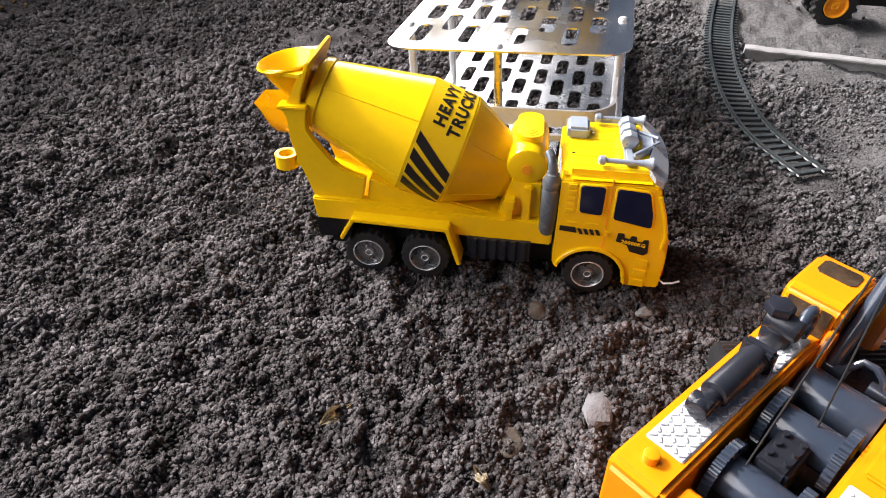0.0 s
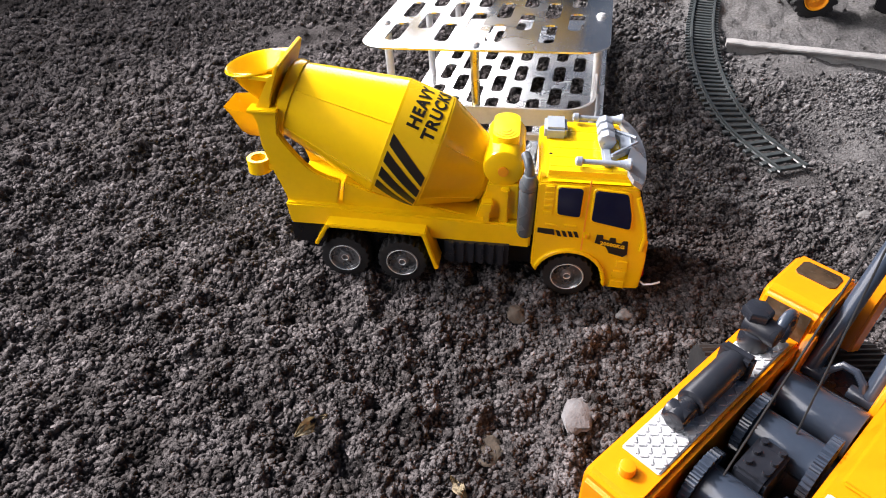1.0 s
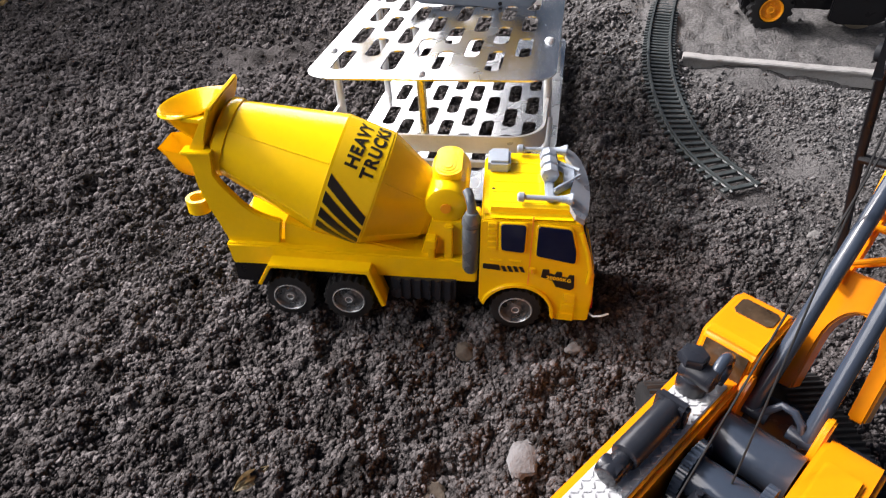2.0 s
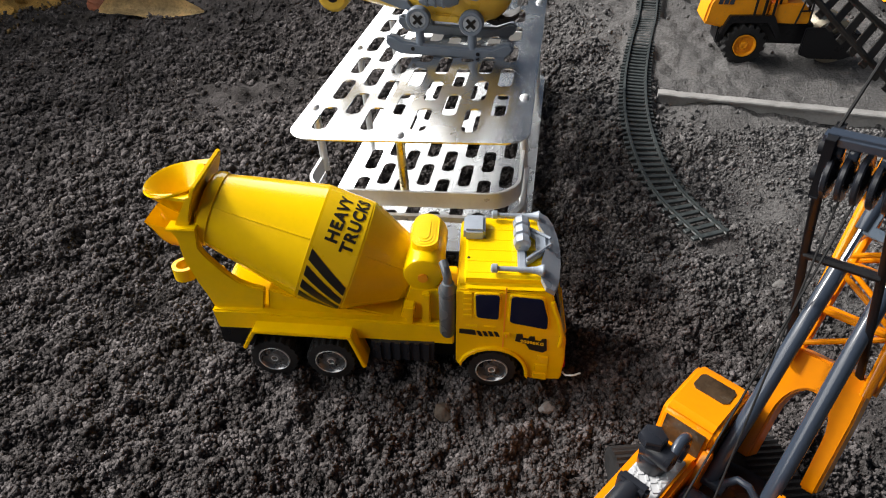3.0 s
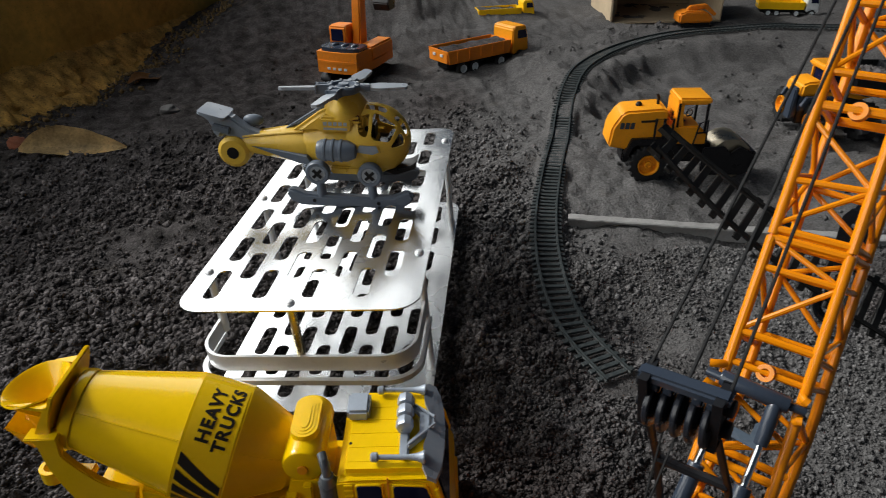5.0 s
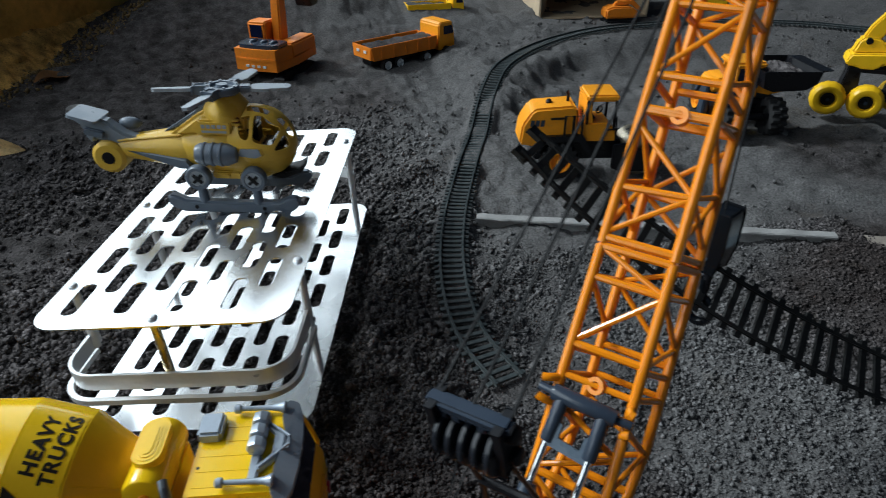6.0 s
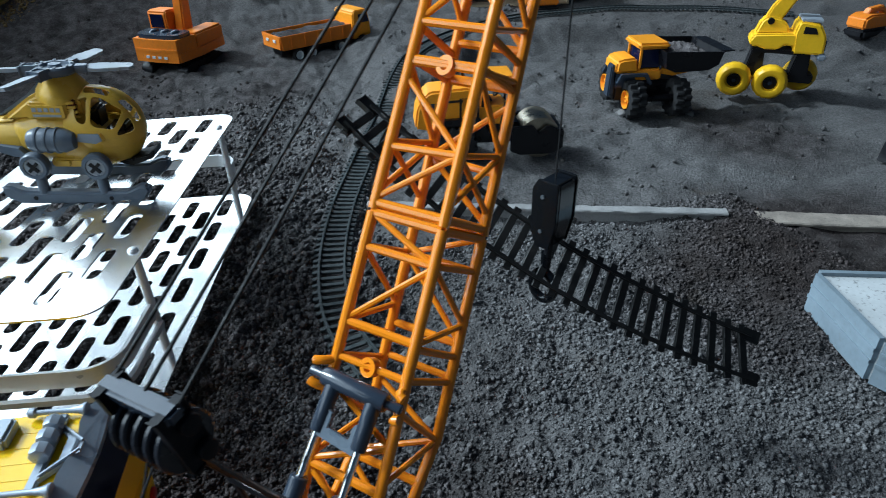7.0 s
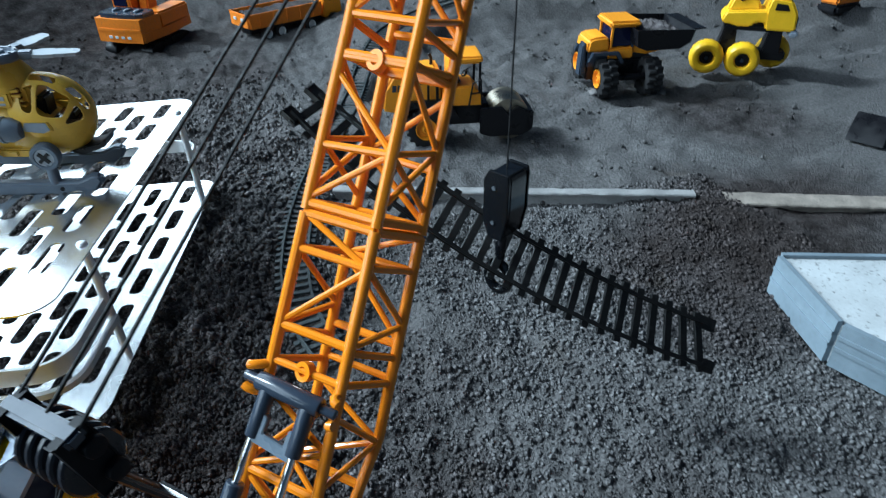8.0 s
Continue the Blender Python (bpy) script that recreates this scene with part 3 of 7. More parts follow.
def smooth_patch(x, y):
    """1 on open crumbly soil, lower on the few raked, fine-grained spots."""
    k = np.ones(np.shape(x))
    for cx, cy, r in ((-0.17, 0.47, 0.05), (-0.12, 0.92, 0.09), (-0.20, 0.87, 0.07), (0.40, 0.570, 0.05), (0.43, 0.53, 0.04)):
        k = k - 0.75 * np.exp(-((x - cx) ** 2 + (y - cy) ** 2) / r ** 2)
    return np.clip(k, 0, 1)


def near_soil(x, y, r):
    """Where the near crumbs lie: thick in drifts, thin in the hollows, none past the gravel's edge."""
    k = np.clip((0.72 - y) / 0.30, 0, 1) * np.clip((0.36 - x) / 0.1, 0, 1) * smooth_patch(x, y) * np.clip((x + 0.22 + 0.62 * (y - 0.17)) / 0.03, 0, 1)
    return r.rand(len(x)) < k * np.clip(0.90 + 0.6 * vnoise(x, y, 0.030, 97) + 0.3 * vnoise(x, y, 0.012, 98), 0.62, 1)


crumbs("soil_crumbs", 150000, 0.0010, 0.0027, (-0.47, 0.33, 0.15, 0.70), CLOD, "loose dark crumbs of dry soil", keep=near_soil, power=2.4, lift=0.75)
crumbs("small_crumbs", 95000, 0.0007, 0.0014, (-0.47, 0.33, 0.15, 0.66), CLOD, "fine dark crumbs between the larger ones", keep=near_soil, seed=4, fine=True, power=1.5, lift=1.3)
crumbs("farther_crumbs", 62000, 0.0013, 0.0052, (-0.62, 0.42, 0.50, 1.30), CLOD, "dark crumbs of soil farther off", seed=8, fine=True, power=2.6,
       keep=lambda x, y, r: r.rand(len(x)) < np.clip((1.35 - y) / 0.5, 0, 1) * np.clip((y - 0.45) / 0.2, 0, 1) * np.clip((0.42 - x) / 0.15, 0, 1) * smooth_patch(x, y))
crumbs("gravel", 46000, 0.0007, 0.0026, (0.24, 0.86, 0.20, 0.72), CLOD, "pale grey gravel and grit on the soil",
       keep=lambda x, y, r: r.rand(len(x)) < np.clip((x - 0.22) / 0.15, 0, 1) * np.clip(0.7 + 0.9 * vnoise(x, y, 0.07, 91), 0.2, 1) * smooth_patch(x, y), seed=5)
crumbs("grit", 17000, 0.0005, 0.0014, (0.22, 0.86, 0.20, 0.72), CLOD, "fine grit between the gravel", seed=6, fine=True)
crumbs("far_clods", 15000, 0.0008, 0.0046, (-0.85, 1.6, 0.66, 1.8), SOIL, "scattered clods on the far ground", seed=9, fine=True, power=4.5,
       keep=lambda x, y, r: r.rand(len(x)) < np.clip(0.35 + 1.1 * vnoise(x, y, 0.09, 99), 0.04, 1))

crumbs("plaster_crumbs", 80000, 0.0012, 0.0065, (-1.10, 0.40, 0.45, 2.9), PLASTERGRIT, "crumbled plaster and soil along the wall foot", seed=12, fine=True, power=3.5,
       keep=lambda x, y, r: r.rand(len(x)) < np.exp(-((line_distance(x, y, [(-1.81, -0.8), (-0.605, 1.405), (-0.25, 2.05), (0.80, 3.96)]) - 0.085) / 0.035) ** 2))

# ---- setting round the ground ----
bm = B()
wall_pts = [(-1.81, -0.8), (-0.605, 1.405), (-0.25, 2.05), (0.80, 3.96), (0.70, 4.02), (-0.34, 2.10), (-0.70, 1.455), (-1.91, -0.75)]
# unseen top raised so that the wall shades the far left ground
plan(bm, wall_pts, -0.05, 0.46, 0.01)
tagged(ob_from("wall_west", bm, WALL), "low brown stained plaster wall beside the soil", "wall", kind="structure")

# crumbling plaster foot along the wall
ra, rb = Vector((-1.30, 0.13, 0)), Vector((0.30, 3.05, 0))
run = (rb - ra).normalized()
out_dir = Vector((run.y, -run.x, 0))
cross = [(-0.03, 0.088), (-0.008, 0.080), (0.006, 0.070), (0.020, 0.058), (0.032, 0.047), (0.040, 0.040), (0.048, 0.033), (0.054, 0.026), (0.061, 0.019), (0.069, 0.012), (0.079, 0.005), (0.090, -0.015)]
bm = B()
prev = None
steps = 620
for i in range(steps + 1):
    p0 = ra + (rb - ra) * (i / steps)
    row = []
    for k, (d, z) in enumerate(cross):
        q = p0 + out_dir * d
        crumb = 0.35 + 0.65 * min(1, k / 5)
        w = Vector((q.x, q.y, z))
        d2 = crumb * (0.018 * noise.noise(w * 14) + 0.012 * noise.noise(w * 38) + 0.009 * noise.noise(w * 90))
        z2 = 0.007 * noise.noise(w * 20 + Vector((3, 1, 7))) + crumb * (0.008 * noise.noise(w * 60) + 0.006 * noise.noise(w * 130))
        q = q + out_dir * d2
        row.append(bm.verts.new((q.x, q.y, z + z2)))
    if prev:
        for k in range(len(row) - 1):
            bm.faces.new((prev[k], prev[k + 1], row[k + 1], row[k]))
    prev = row
tagged(ob_from("trim_wall_foot", bm, LEDGE, 50), "crumbling ochre plaster foot along the low wall", "ledge", kind="structure")


# ---- concrete mixer truck ----
def mixer_truck():
    t = thing("mixer_truck", "bright yellow plastic toy concrete mixer truck standing on dark soil", "toy truck", pose(-0.055, 0.375, -0.001, 0, 0, -8.4))
    W = 0.078
    # chassis and body
    bm = box(B(), -0.030, 0.175, 0.014, 0.064, 0.014, 0.040, 0.002)
    part("chassis", bm, BLACK, t, "black chassis")
    bm = prism(B(), [(-0.036, 0.041), (-0.038, 0.058), (0.000, 0.0575), (0.004, 0.0555), (0.130, 0.052), (0.130, 0.034), (0.062, 0.036), (0.058, 0.041)], 0.006, W - 0.006, 0.0012)
    part("body", bm, YELLOW, t)
    bm = prism(B(), [(0.000, 0.055), (0.003, 0.074), (0.020, 0.068), (0.088, 0.053), (0.088, 0.050), (0.0, 0.050)], 0.012, W - 0.012, 0.0012)
    part("drum_cradle", bm, YELLOW, t)
    bm = prism(B(), [(-0.037, 0.024), (-0.037, 0.041), (-0.012, 0.041), (-0.010, 0.030), (-0.016, 0.024)], 0.008, W - 0.008, 0.001)
    part("rear_bumper", bm, BLACK, t)
    for s in (0, 1):
        y0, y1 = (-0.004, 0.014) if s == 0 else (W - 0.014, W + 0.004)
        outer = [(-0.018, 0.032), (-0.008, 0.0495), (0.060, 0.0475), (0.069, 0.018), (0.066, 0.0165), (0.0575, 0.0445), (-0.0065, 0.0465), (-0.0155, 0.0305)]
        part("fender", prism(B(), outer, y0, y1, 0.0006), YELLOW, t)
        # ribbed side tank
        yt = 0.004 if s == 0 else W - 0.016
        prof = [(0.072, yt + 0.012), (0.072, yt)]
        for k in range(6):
            x0 = 0.075 + k * 0.0068
            prof += [(x0, yt), (x0, yt - 0.0014), (x0 + 0.0036, yt - 0.0014), (x0 + 0.0036, yt)]
        prof += [(0.116, yt), (0.116, yt + 0.012)]
        if s == 1:
            prof = [(x, 2 * yt + 0.012 - y) for x, y in prof]
        bm = plan(B(), prof, 0.020, 0.0365, 0.0005)
        part("side_tank", bm, DARKGREY, t, "dark grey ribbed side tank")
    for x, z in ((0.0015, 0.0183), (0.0425, 0.0180), (0.1568, 0.0168)):
        wheel(t, x, 0.007, z, 0.0172, 0.014, -1, hub_label="grey metallic rim")
        wheel(t, x, W - 0.007, z, 0.0172, 0.014, 1, hub_label="grey metallic rim")
    # cab
    arch = [(0.157 + 0.0225 * math.cos(radians(a)), 0.0155 + 0.0225 * math.sin(radians(a))) for a in range(-12, 181, 14)]
    outline = [(0.1315, 0.024), (0.1315, 0.0890), (0.1330, 0.0905), (0.190, 0.0905), (0.1935, 0.089), (0.2005, 0.060),
               (0.2055, 0.050), (0.2065, 0.030), (0.2055, 0.010), (0.183, 0.0095)] + arch[1:]
    cab = part("cab", prism(B(), outline, 0.0, W, 0.0016), YELLOW, t)
    roof = part("cab_roof", box(B(), 0.1325, 0.1925, 0.0006, W - 0.0006, 0.0870, 0.0966, 0.0055, 5), YELLOW, t)
    # no real hole: a black disc paints its dark inside
    part("roof_hole_disc", cyl(B(), (0.1385, 0.026, 0.0960), (0.1385, 0.026, 0.0969), 0.0011, seg=12), BLACK, roof)
    for s in (0, 1):
        yo = 0.0 if s == 0 else W
        sg = -1 if s == 0 else 1

        def side_panel(pts, depth=0.0008, bev=0.0003):
            a, b = sorted((yo - sg * 0.0006, yo + sg * depth))
            return prism(B(), pts, a, b, bev, 1)

        def ring_panel(pts, grow=0.0013, depth=0.0013):
            cx, cz = sum(p[0] for p in pts) / len(pts), sum(p[1] for p in pts) / len(pts)
            big = [(x + grow * (1 if x > cx else -1), z + grow * (1 if z > cz else -1)) for x, z in pts]
            return side_panel(eased(big, 0.0032), depth, 0.0006)

        def eased(pts, cut=0.0024):
            """The outline with its corners rounded."""
            out = []
            for i, p in enumerate(pts):
                p, a, b = Vector(p), Vector(pts[i - 1]), Vector(pts[(i + 1) % len(pts)])
                u, v = (a - p).normalized() * cut, (b - p).normalized() * cut
                for k in range(5):
                    f = k / 4
                    out.append(tuple((p + u) * (1 - f) ** 2 + p * 2 * f * (1 - f) + (p + v) * f * f))
            return out

        w_rear = [(0.1450, 0.0685), (0.1595, 0.0670), (0.1595, 0.0885), (0.1440, 0.0885)]
        w_front = [(0.1670, 0.0650), (0.1920, 0.0600), (0.1915, 0.0700), (0.1870, 0.0865), (0.1670, 0.0880)]
        part("window_frame", ring_panel(w_rear), YELLOW, t)
        part("window", side_panel(eased(w_rear), 0.0018), BLUEGLASS, t, "glossy dark blue window")
        part("window_frame", ring_panel(w_front), YELLOW, t)
        part("window", side_panel(eased(w_front), 0.0018), BLUEGLASS, t, "glossy dark blue window")
        # door seam, vents, wheel arch lip, steps
        part("door_seam", side_panel([(0.1630, 0.040), (0.1640, 0.040), (0.1640, 0.094), (0.1630, 0.094)], 0.0003, 0), AMBER, t)
        for k in range(5):
            z = 0.0672 + k * 0.0047
            part("vent", side_panel([(0.1362, z), (0.1418, z), (0.1418, z + 0.0028), (0.1362, z + 0.0028)], 0.001), YELLOW, t)
        lip = [(0.157 + 0.0255 * math.cos(radians(a)), 0.0155 + 0.0255 * math.sin(radians(a))) for a in range(-10, 168, 12)]
        lip += [(0.157 + 0.0228 * math.cos(radians(a)), 0.0155 + 0.0228 * math.sin(radians(a))) for a in range(165, -11, -12)]
        part("wheel_arch", side_panel(lip, 0.0022, 0.0005), YELLOW, t)
        for k in range(3):
            z = 0.0115 + k * 0.0085
            part("step", side_panel([(0.1855 + k * 0.001, z), (0.1955, z - 0.001), (0.1950, z + 0.0048), (0.1855 + k * 0.001, z + 0.0058)], 0.0012), YELLOW, t)
        # printed marks on the door
        part("stripe_print", side_panel([(0.1338, 0.0527), (0.1452, 0.0515), (0.1442, 0.0557), (0.1338, 0.0563)], 0.0007, 0), STICKER, t, "black print")
        for k in range(4):
            x = 0.1462 + k * 0.0038
            part("stripe_print", side_panel([(x + 0.0010, 0.0509), (x + 0.0034, 0.0506), (x + 0.0016, 0.0548), (x - 0.0008, 0.0551)], 0.0007, 0), STICKER, t, "black print")
        badge = [(0.1715, 0.0475), (0.1790, 0.0450), (0.1815, 0.0400), (0.1910, 0.0375), (0.1935, 0.0400), (0.1925, 0.0500), (0.1895, 0.0500), (0.1885, 0.0478), (0.1850, 0.0485), (0.1845, 0.0520), (0.1812, 0.0522), (0.1802, 0.0497), (0.1768, 0.0505), (0.1762, 0.0538), (0.1722, 0.0538)]
        part("badge", side_panel(badge, 0.0008, 0), STICKER, t, "black sticker with a ragged edge")
        bm = text_mesh("20000KG", 0.0037)
        for v in bm.verts:
            v.co = Vector((0.1830 + (v.co.x if s == 0 else -v.co.x), yo + sg * 0.0010, 0.0455 + v.co.y - 0.16 * (v.co.x if s == 0 else -v.co.x)))
        part("badge_lettering", bm, BANDYEL, t, "yellow load mark lettering")
        hx = [(0.1634, 0.0510), (0.1674, 0.0502), (0.1674, 0.0545), (0.1634, 0.0553)]
        handle = part("door_handle", side_panel(hx, 0.0014), YELLOW, t)
        part("handle_grip", side_panel([(0.1648, 0.0512), (0.1656, 0.0511), (0.1656, 0.0540), (0.1648, 0.0541)], 0.0019, 0), AMBER, handle)
        for x, w2 in ((0.1380, 0.0080), (0.1500, 0.0085)):
            part("trim_ridge", side_panel([(x, 0.0590), (x + w2, 0.0584), (x + w2, 0.0598), (x, 0.0604)], 0.0010), YELLOW, t)
        # mirror arm
        bm = tube(B(), [(0.2015, yo + sg * 0.0005, 0.044), (0.2020, yo + sg * 0.002, 0.056), (0.1985, yo + sg * 0.002, 0.070), (0.1935, yo + sg * 0.0005, 0.084)], 0.0016, 8)
        part("mirror_bracket", bm, YELLOW, t)
    bm = B()
    for x0, z0, x1, z1 in ((0.1945, 0.0885, 0.2012, 0.0610),):
        vs = [bm.verts.new(p) for p in ((x0 + 0.0006, 0.006, z0), (x0 + 0.0006, W - 0.006, z0), (x1 + 0.0006, W - 0.004, z1), (x1 + 0.0006, 0.004, z1))]
        f = bm.faces.new(vs)
        r = bmesh.ops.extrude_face_region(bm, geom=[f])
        for v in r["geom"]:
            if isinstance(v, bmesh.types.BMVert):
                v.co.x -= 0.002
    part("windscreen", bm, BLUEGLASS, t, "glossy dark blue windscreen")
    for k in range(4):
        part("grille_bar", box(B(), 0.2050, 0.2078, 0.016, W - 0.016, 0.022 + k * 0.006, 0.0255 + k * 0.006, 0.0006), YELLOW, t)
    for y in (0.009, W - 0.009):
        part("headlight", cyl(B(), (0.2045, y, 0.020), (0.2082, y, 0.020), 0.0048, seg=16, bev=0.0008), RED, t, "small red lamp")
    part("wire", tube(B(), [(0.203, 0.006, 0.016), (0.209, 0.001, 0.014), (0.214, -0.001, 0.0165), (0.219, 0.001, 0.017)], 0.0007, 6), WHITE, t, "bent bare wire end")
    # roof fittings
    for k in range(5):
        part("roof_rib", box(B(), 0.1375, 0.176, 0.0105 + k * 0.0118, 0.0205 + k * 0.0118, 0.0958, 0.09685, 0.0006), YELLOW, roof)
    for y in (0.010, W - 0.008):
        bm = lathe(B(), [(0, 0.0020), (0.001, 0.0030), (0.004, 0.0031), (0.005, 0.0016), (0.024, 0.0018), (0.029, 0.0026), (0.033, 0.0042), (0.034, 0.0040), (0.0335, 0.0)],
                   (0.153, y, 0.1015), (1, -0.02, 0), 16)
        part("horn", bm, SILVER, t, "silver trumpet horn")
    bm = box(B(), 0.1705, 0.1765, 0.011, W - 0.009, 0.0965, 0.1005, 0.0012)
    for k in range(3):
        cyl(bm, (0.1735, 0.030 + k * 0.0105, 0.1045), (0.1735, 0.0385 + k * 0.0105, 0.1045), 0.0058, seg=8, bev=0.0016)
    part("lamp_bar", bm, SILVER, t, "silver roof lamp bar")
    # visor: a curved band along the front edge with an arrow braced back to the lamp bar
    visor = [(0.1880, -0.002), (0.1935, -0.002), (0.1970, 0.008), (0.1990, 0.024), (0.1997, 0.039), (0.1990, 0.054), (0.1970, 0.070), (0.1935, 0.080), (0.1880, 0.080),
             (0.1850, 0.073), (0.1860, 0.058), (0.1890, 0.047), (0.1890, 0.031), (0.1860, 0.020), (0.1850, 0.005)]
    bm = plan(B(), visor, 0.0985, 0.1022, 0.001)
    for v in bm.verts:
        v.co.z += 0.0012 - max(0, v.co.x - 0.189) * 0.75 - 3.4 * (v.co.y - 0.039) ** 2
    vis = part("sun_visor", bm, SILVER, t, "silver curved sun visor")
    arrow = [(0.1925, 0.035), (0.176, 0.018), (0.1755, 0.022), (0.183, 0.031), (0.183, 0.047), (0.1755, 0.056), (0.176, 0.060), (0.1925, 0.043)]
    part("visor_arrow", plan(B(), arrow, 0.0975, 0.1010, 0.0006), SILVER, vis)
    for pts in ([(0.176, 0.020, 0.1012), (0.193, 0.036, 0.1030)], [(0.176, 0.058, 0.1012), (0.193, 0.042, 0.1030)]):
        part("visor_ridge", tube(B(), pts, 0.0010, 6), SILVER, vis)
    part("roof_box", box(B(), 0.134, 0.149, 0.046, 0.066, 0.0955, 0.1045, 0.0018), SILVER, t, "silver air unit")
    bm = lathe(B(), [(0.0, 0.0), (0.0, 0.0042), (0.003, 0.0056), (0.034, 0.0060), (0.036, 0.0054), (0.037, 0.0062), (0.041, 0.0062), (0.046, 0.0040), (0.047, 0.0)], (0.1258, 0.005, 0.046), (0, 0, 1), 20)
    tube(bm, [(0.1258, 0.005, 0.090), (0.1254, 0.006, 0.0965), (0.1238, 0.009, 0.1010), (0.1222, 0.013, 0.1025)], 0.0030, 12)
    part("exhaust", bm, STEEL, t, "grey exhaust stack")
    # water tank behind the cab
    bm = lathe(B(), [(0, 0.0105), (0.001, 0.0125), (0.003, 0.0135), (0.050, 0.0135), (0.053, 0.0125), (0.054, 0.010)], (0.1090, 0.012, 0.0905), (0, 1, 0), 28)
    tank = part("water_tank", bm, YELLOW, t)
    part("tank_plug", cyl(B(), (0.1090, 0.0108, 0.0895), (0.1090, 0.0135, 0.0895), 0.0034, seg=16), AMBER, tank)
    lid = [(0.1090 + 0.0088 * math.cos(radians(a)), 0.041 + (0.010 if math.sin(radians(a)) > 0 else -0.010) + 0.0088 * math.sin(radians(a))) for a in range(0, 360, 15)]
    part("tank_lid", plan(B(), lid, 0.098, 0.1075, 0.0016, 3), YELLOW, tank)
    for k in (1, 2, 3):
        ridge = [(0.1090 + (x - 0.1090) * (1 - 0.22 * k), 0.041 + (y - 0.041) * (1 - 0.12 * k)) for x, y in lid]
        part("lid_ridge", plan(B(), ridge, 0.1070, 0.1074 + 0.0005 * k, 0.0003, 1), YELLOW, tank)
    bm = prism(B(), [(0.092, 0.052), (0.100, 0.080), (0.120, 0.080), (0.121, 0.052)], 0.012, 0.066, 0.001)
    part("tank_stand", bm, YELLOW, t)
    bm = box(B(), 0.096, 0.1035, 0.0045, 0.014, 0.061, 0.069, 0.001)
    box(bm, 0.0975, 0.102, 0.006, 0.013, 0.052, 0.061, 0.0006)
    box(bm, 0.108, 0.114, 0.008, 0.014, 0.050, 0.078, 0.001)
    part("control_box", bm, YELLOW, t)
    # drum
    ang = radians(20.5)
    ax = Vector((math.cos(ang), 0, -math.sin(ang)))
    org = Vector((-0.0368, 0.039, 0.1216))
    prof = [(-0.002, 0.0), (-0.002, 0.0235), (0.000, 0.0255), (0.003, 0.0262), (0.006, 0.0262), (0.0065, 0.0252), (0.071, 0.0400), (0.0718, 0.0403), (0.1045, 0.0393), (0.106, 0.0386),
            (0.140, 0.0225), (0.1415, 0.0205), (0.146, 0.018), (0.147, 0.0)]
    drum = part("drum", lathe(B(), prof, org, ax, 56), YELLOW, t, "tilted yellow mixing drum", 20)
    N = Vector((math.sin(ang), 0, math.cos(ang)))

    def on_drum(s, phi, lift):
        k = (s - 0.0718) / (0.1045 - 0.0718)
        r = 0.0403 + (0.0393 - 0.0403) * k + lift
        return org + ax * s + (Vector((0, -1, 0)) * math.cos(phi) + N * math.sin(phi)) * r

    def wrapped(bm, lift):
        for v in bm.verts:
            v.co = on_drum(v.co.y, v.co.x, lift)
        return bm

    def patch(corners, lift, name, mat, nu=14, label=""):
        bm = B()
        (s0, p0), (s1, p1), (s2, p2), (s3, p3) = corners
        grid = [[bm.verts.new((((p0 * (1 - a) + p1 * a) * (1 - b) + (p3 * (1 - a) + p2 * a) * b), ((s0 * (1 - a) + s1 * a) * (1 - b) + (s3 * (1 - a) + s2 * a) * b), 0))
                 for b in [q / 10 for q in range(11)]] for a in [i / nu for i in range(nu + 1)]]
        for i in range(nu):
            for j in range(10):
                bm.faces.new((grid[i][j], grid[i + 1][j], grid[i + 1][j + 1], grid[i][j + 1]))
        part(name, wrapped(bm, lift), mat, drum, label)

    rad = radians
    patch([(0.0735, rad(-45)), (0.0735, rad(105)), (0.1030, rad(105)), (0.1030, rad(-45))], 0.0003, "drum_band", BANDYEL, 30, "yellow printed band")
    for k in range(4):
        p = rad(22 - k * 16)
        patch([(0.0742, p), (0.0742, p + rad(11)), (0.1022, p - rad(17)), (0.1022, p - rad(28))], 0.0006, "drum_stripe", STICKER, 10, "slanting black stripe")
    for word, s_base in (("HEAVY", 0.0884), ("TRUCKS", 0.0994)):
        bm = text_mesh(word, 0.0109)
        bmesh.ops.triangulate(bm, faces=bm.faces)
        bmesh.ops.subdivide_edges(bm, edges=[e for e in bm.edges if e.calc_length() > 0.003], cuts=2)
        for v in bm.verts:
            v.co = Vector((rad(69) + (v.co.x + v.co.y * 0.06) / 0.040, s_base - v.co.y + v.co.x * 0.06, 0))
        part("lettering", wrapped(bm, 0.0006), STICKER, drum, "black capital letters")
    for ph in (-22, 40, 130, 220):
        d = Vector((0, -1, 0)) * math.cos(rad(ph)) + N * math.sin(rad(ph))
        pts = [org + ax * 0.0068 + d * 0.0252, org + ax * 0.071 + d * 0.0399]
        part("drum_seam", tube(B(), pts, 0.0005, 6), YELLOW, drum)
        pts = [org + ax * 0.107 + d * 0.0381, org + ax * 0.1395 + d * 0.0228]
        part("drum_seam", tube(B(), pts, 0.0005, 6), YELLOW, drum)
    # hopper, chute and stands
    tilt = Matrix.Translation((-0.050, 0.036, 0.122)) @ Matrix.Rotation(radians(-8), 4, "Y")
    bm = lathe(B(), [(0.0, 0.007), (0.010, 0.014), (0.022, 0.0215), (0.0225, 0.0222), (0.0235, 0.0215), (0.0225, 0.0200), (0.012, 0.0130), (0.004, 0.006), (0.004, 0.0)],
               (0, 0, 0), (0, 0, 1), 32)
    for v in bm.verts:
        v.co.x *= 0.92
        v.co = tilt @ v.co
    part("hopper", bm, YELLOW, t)
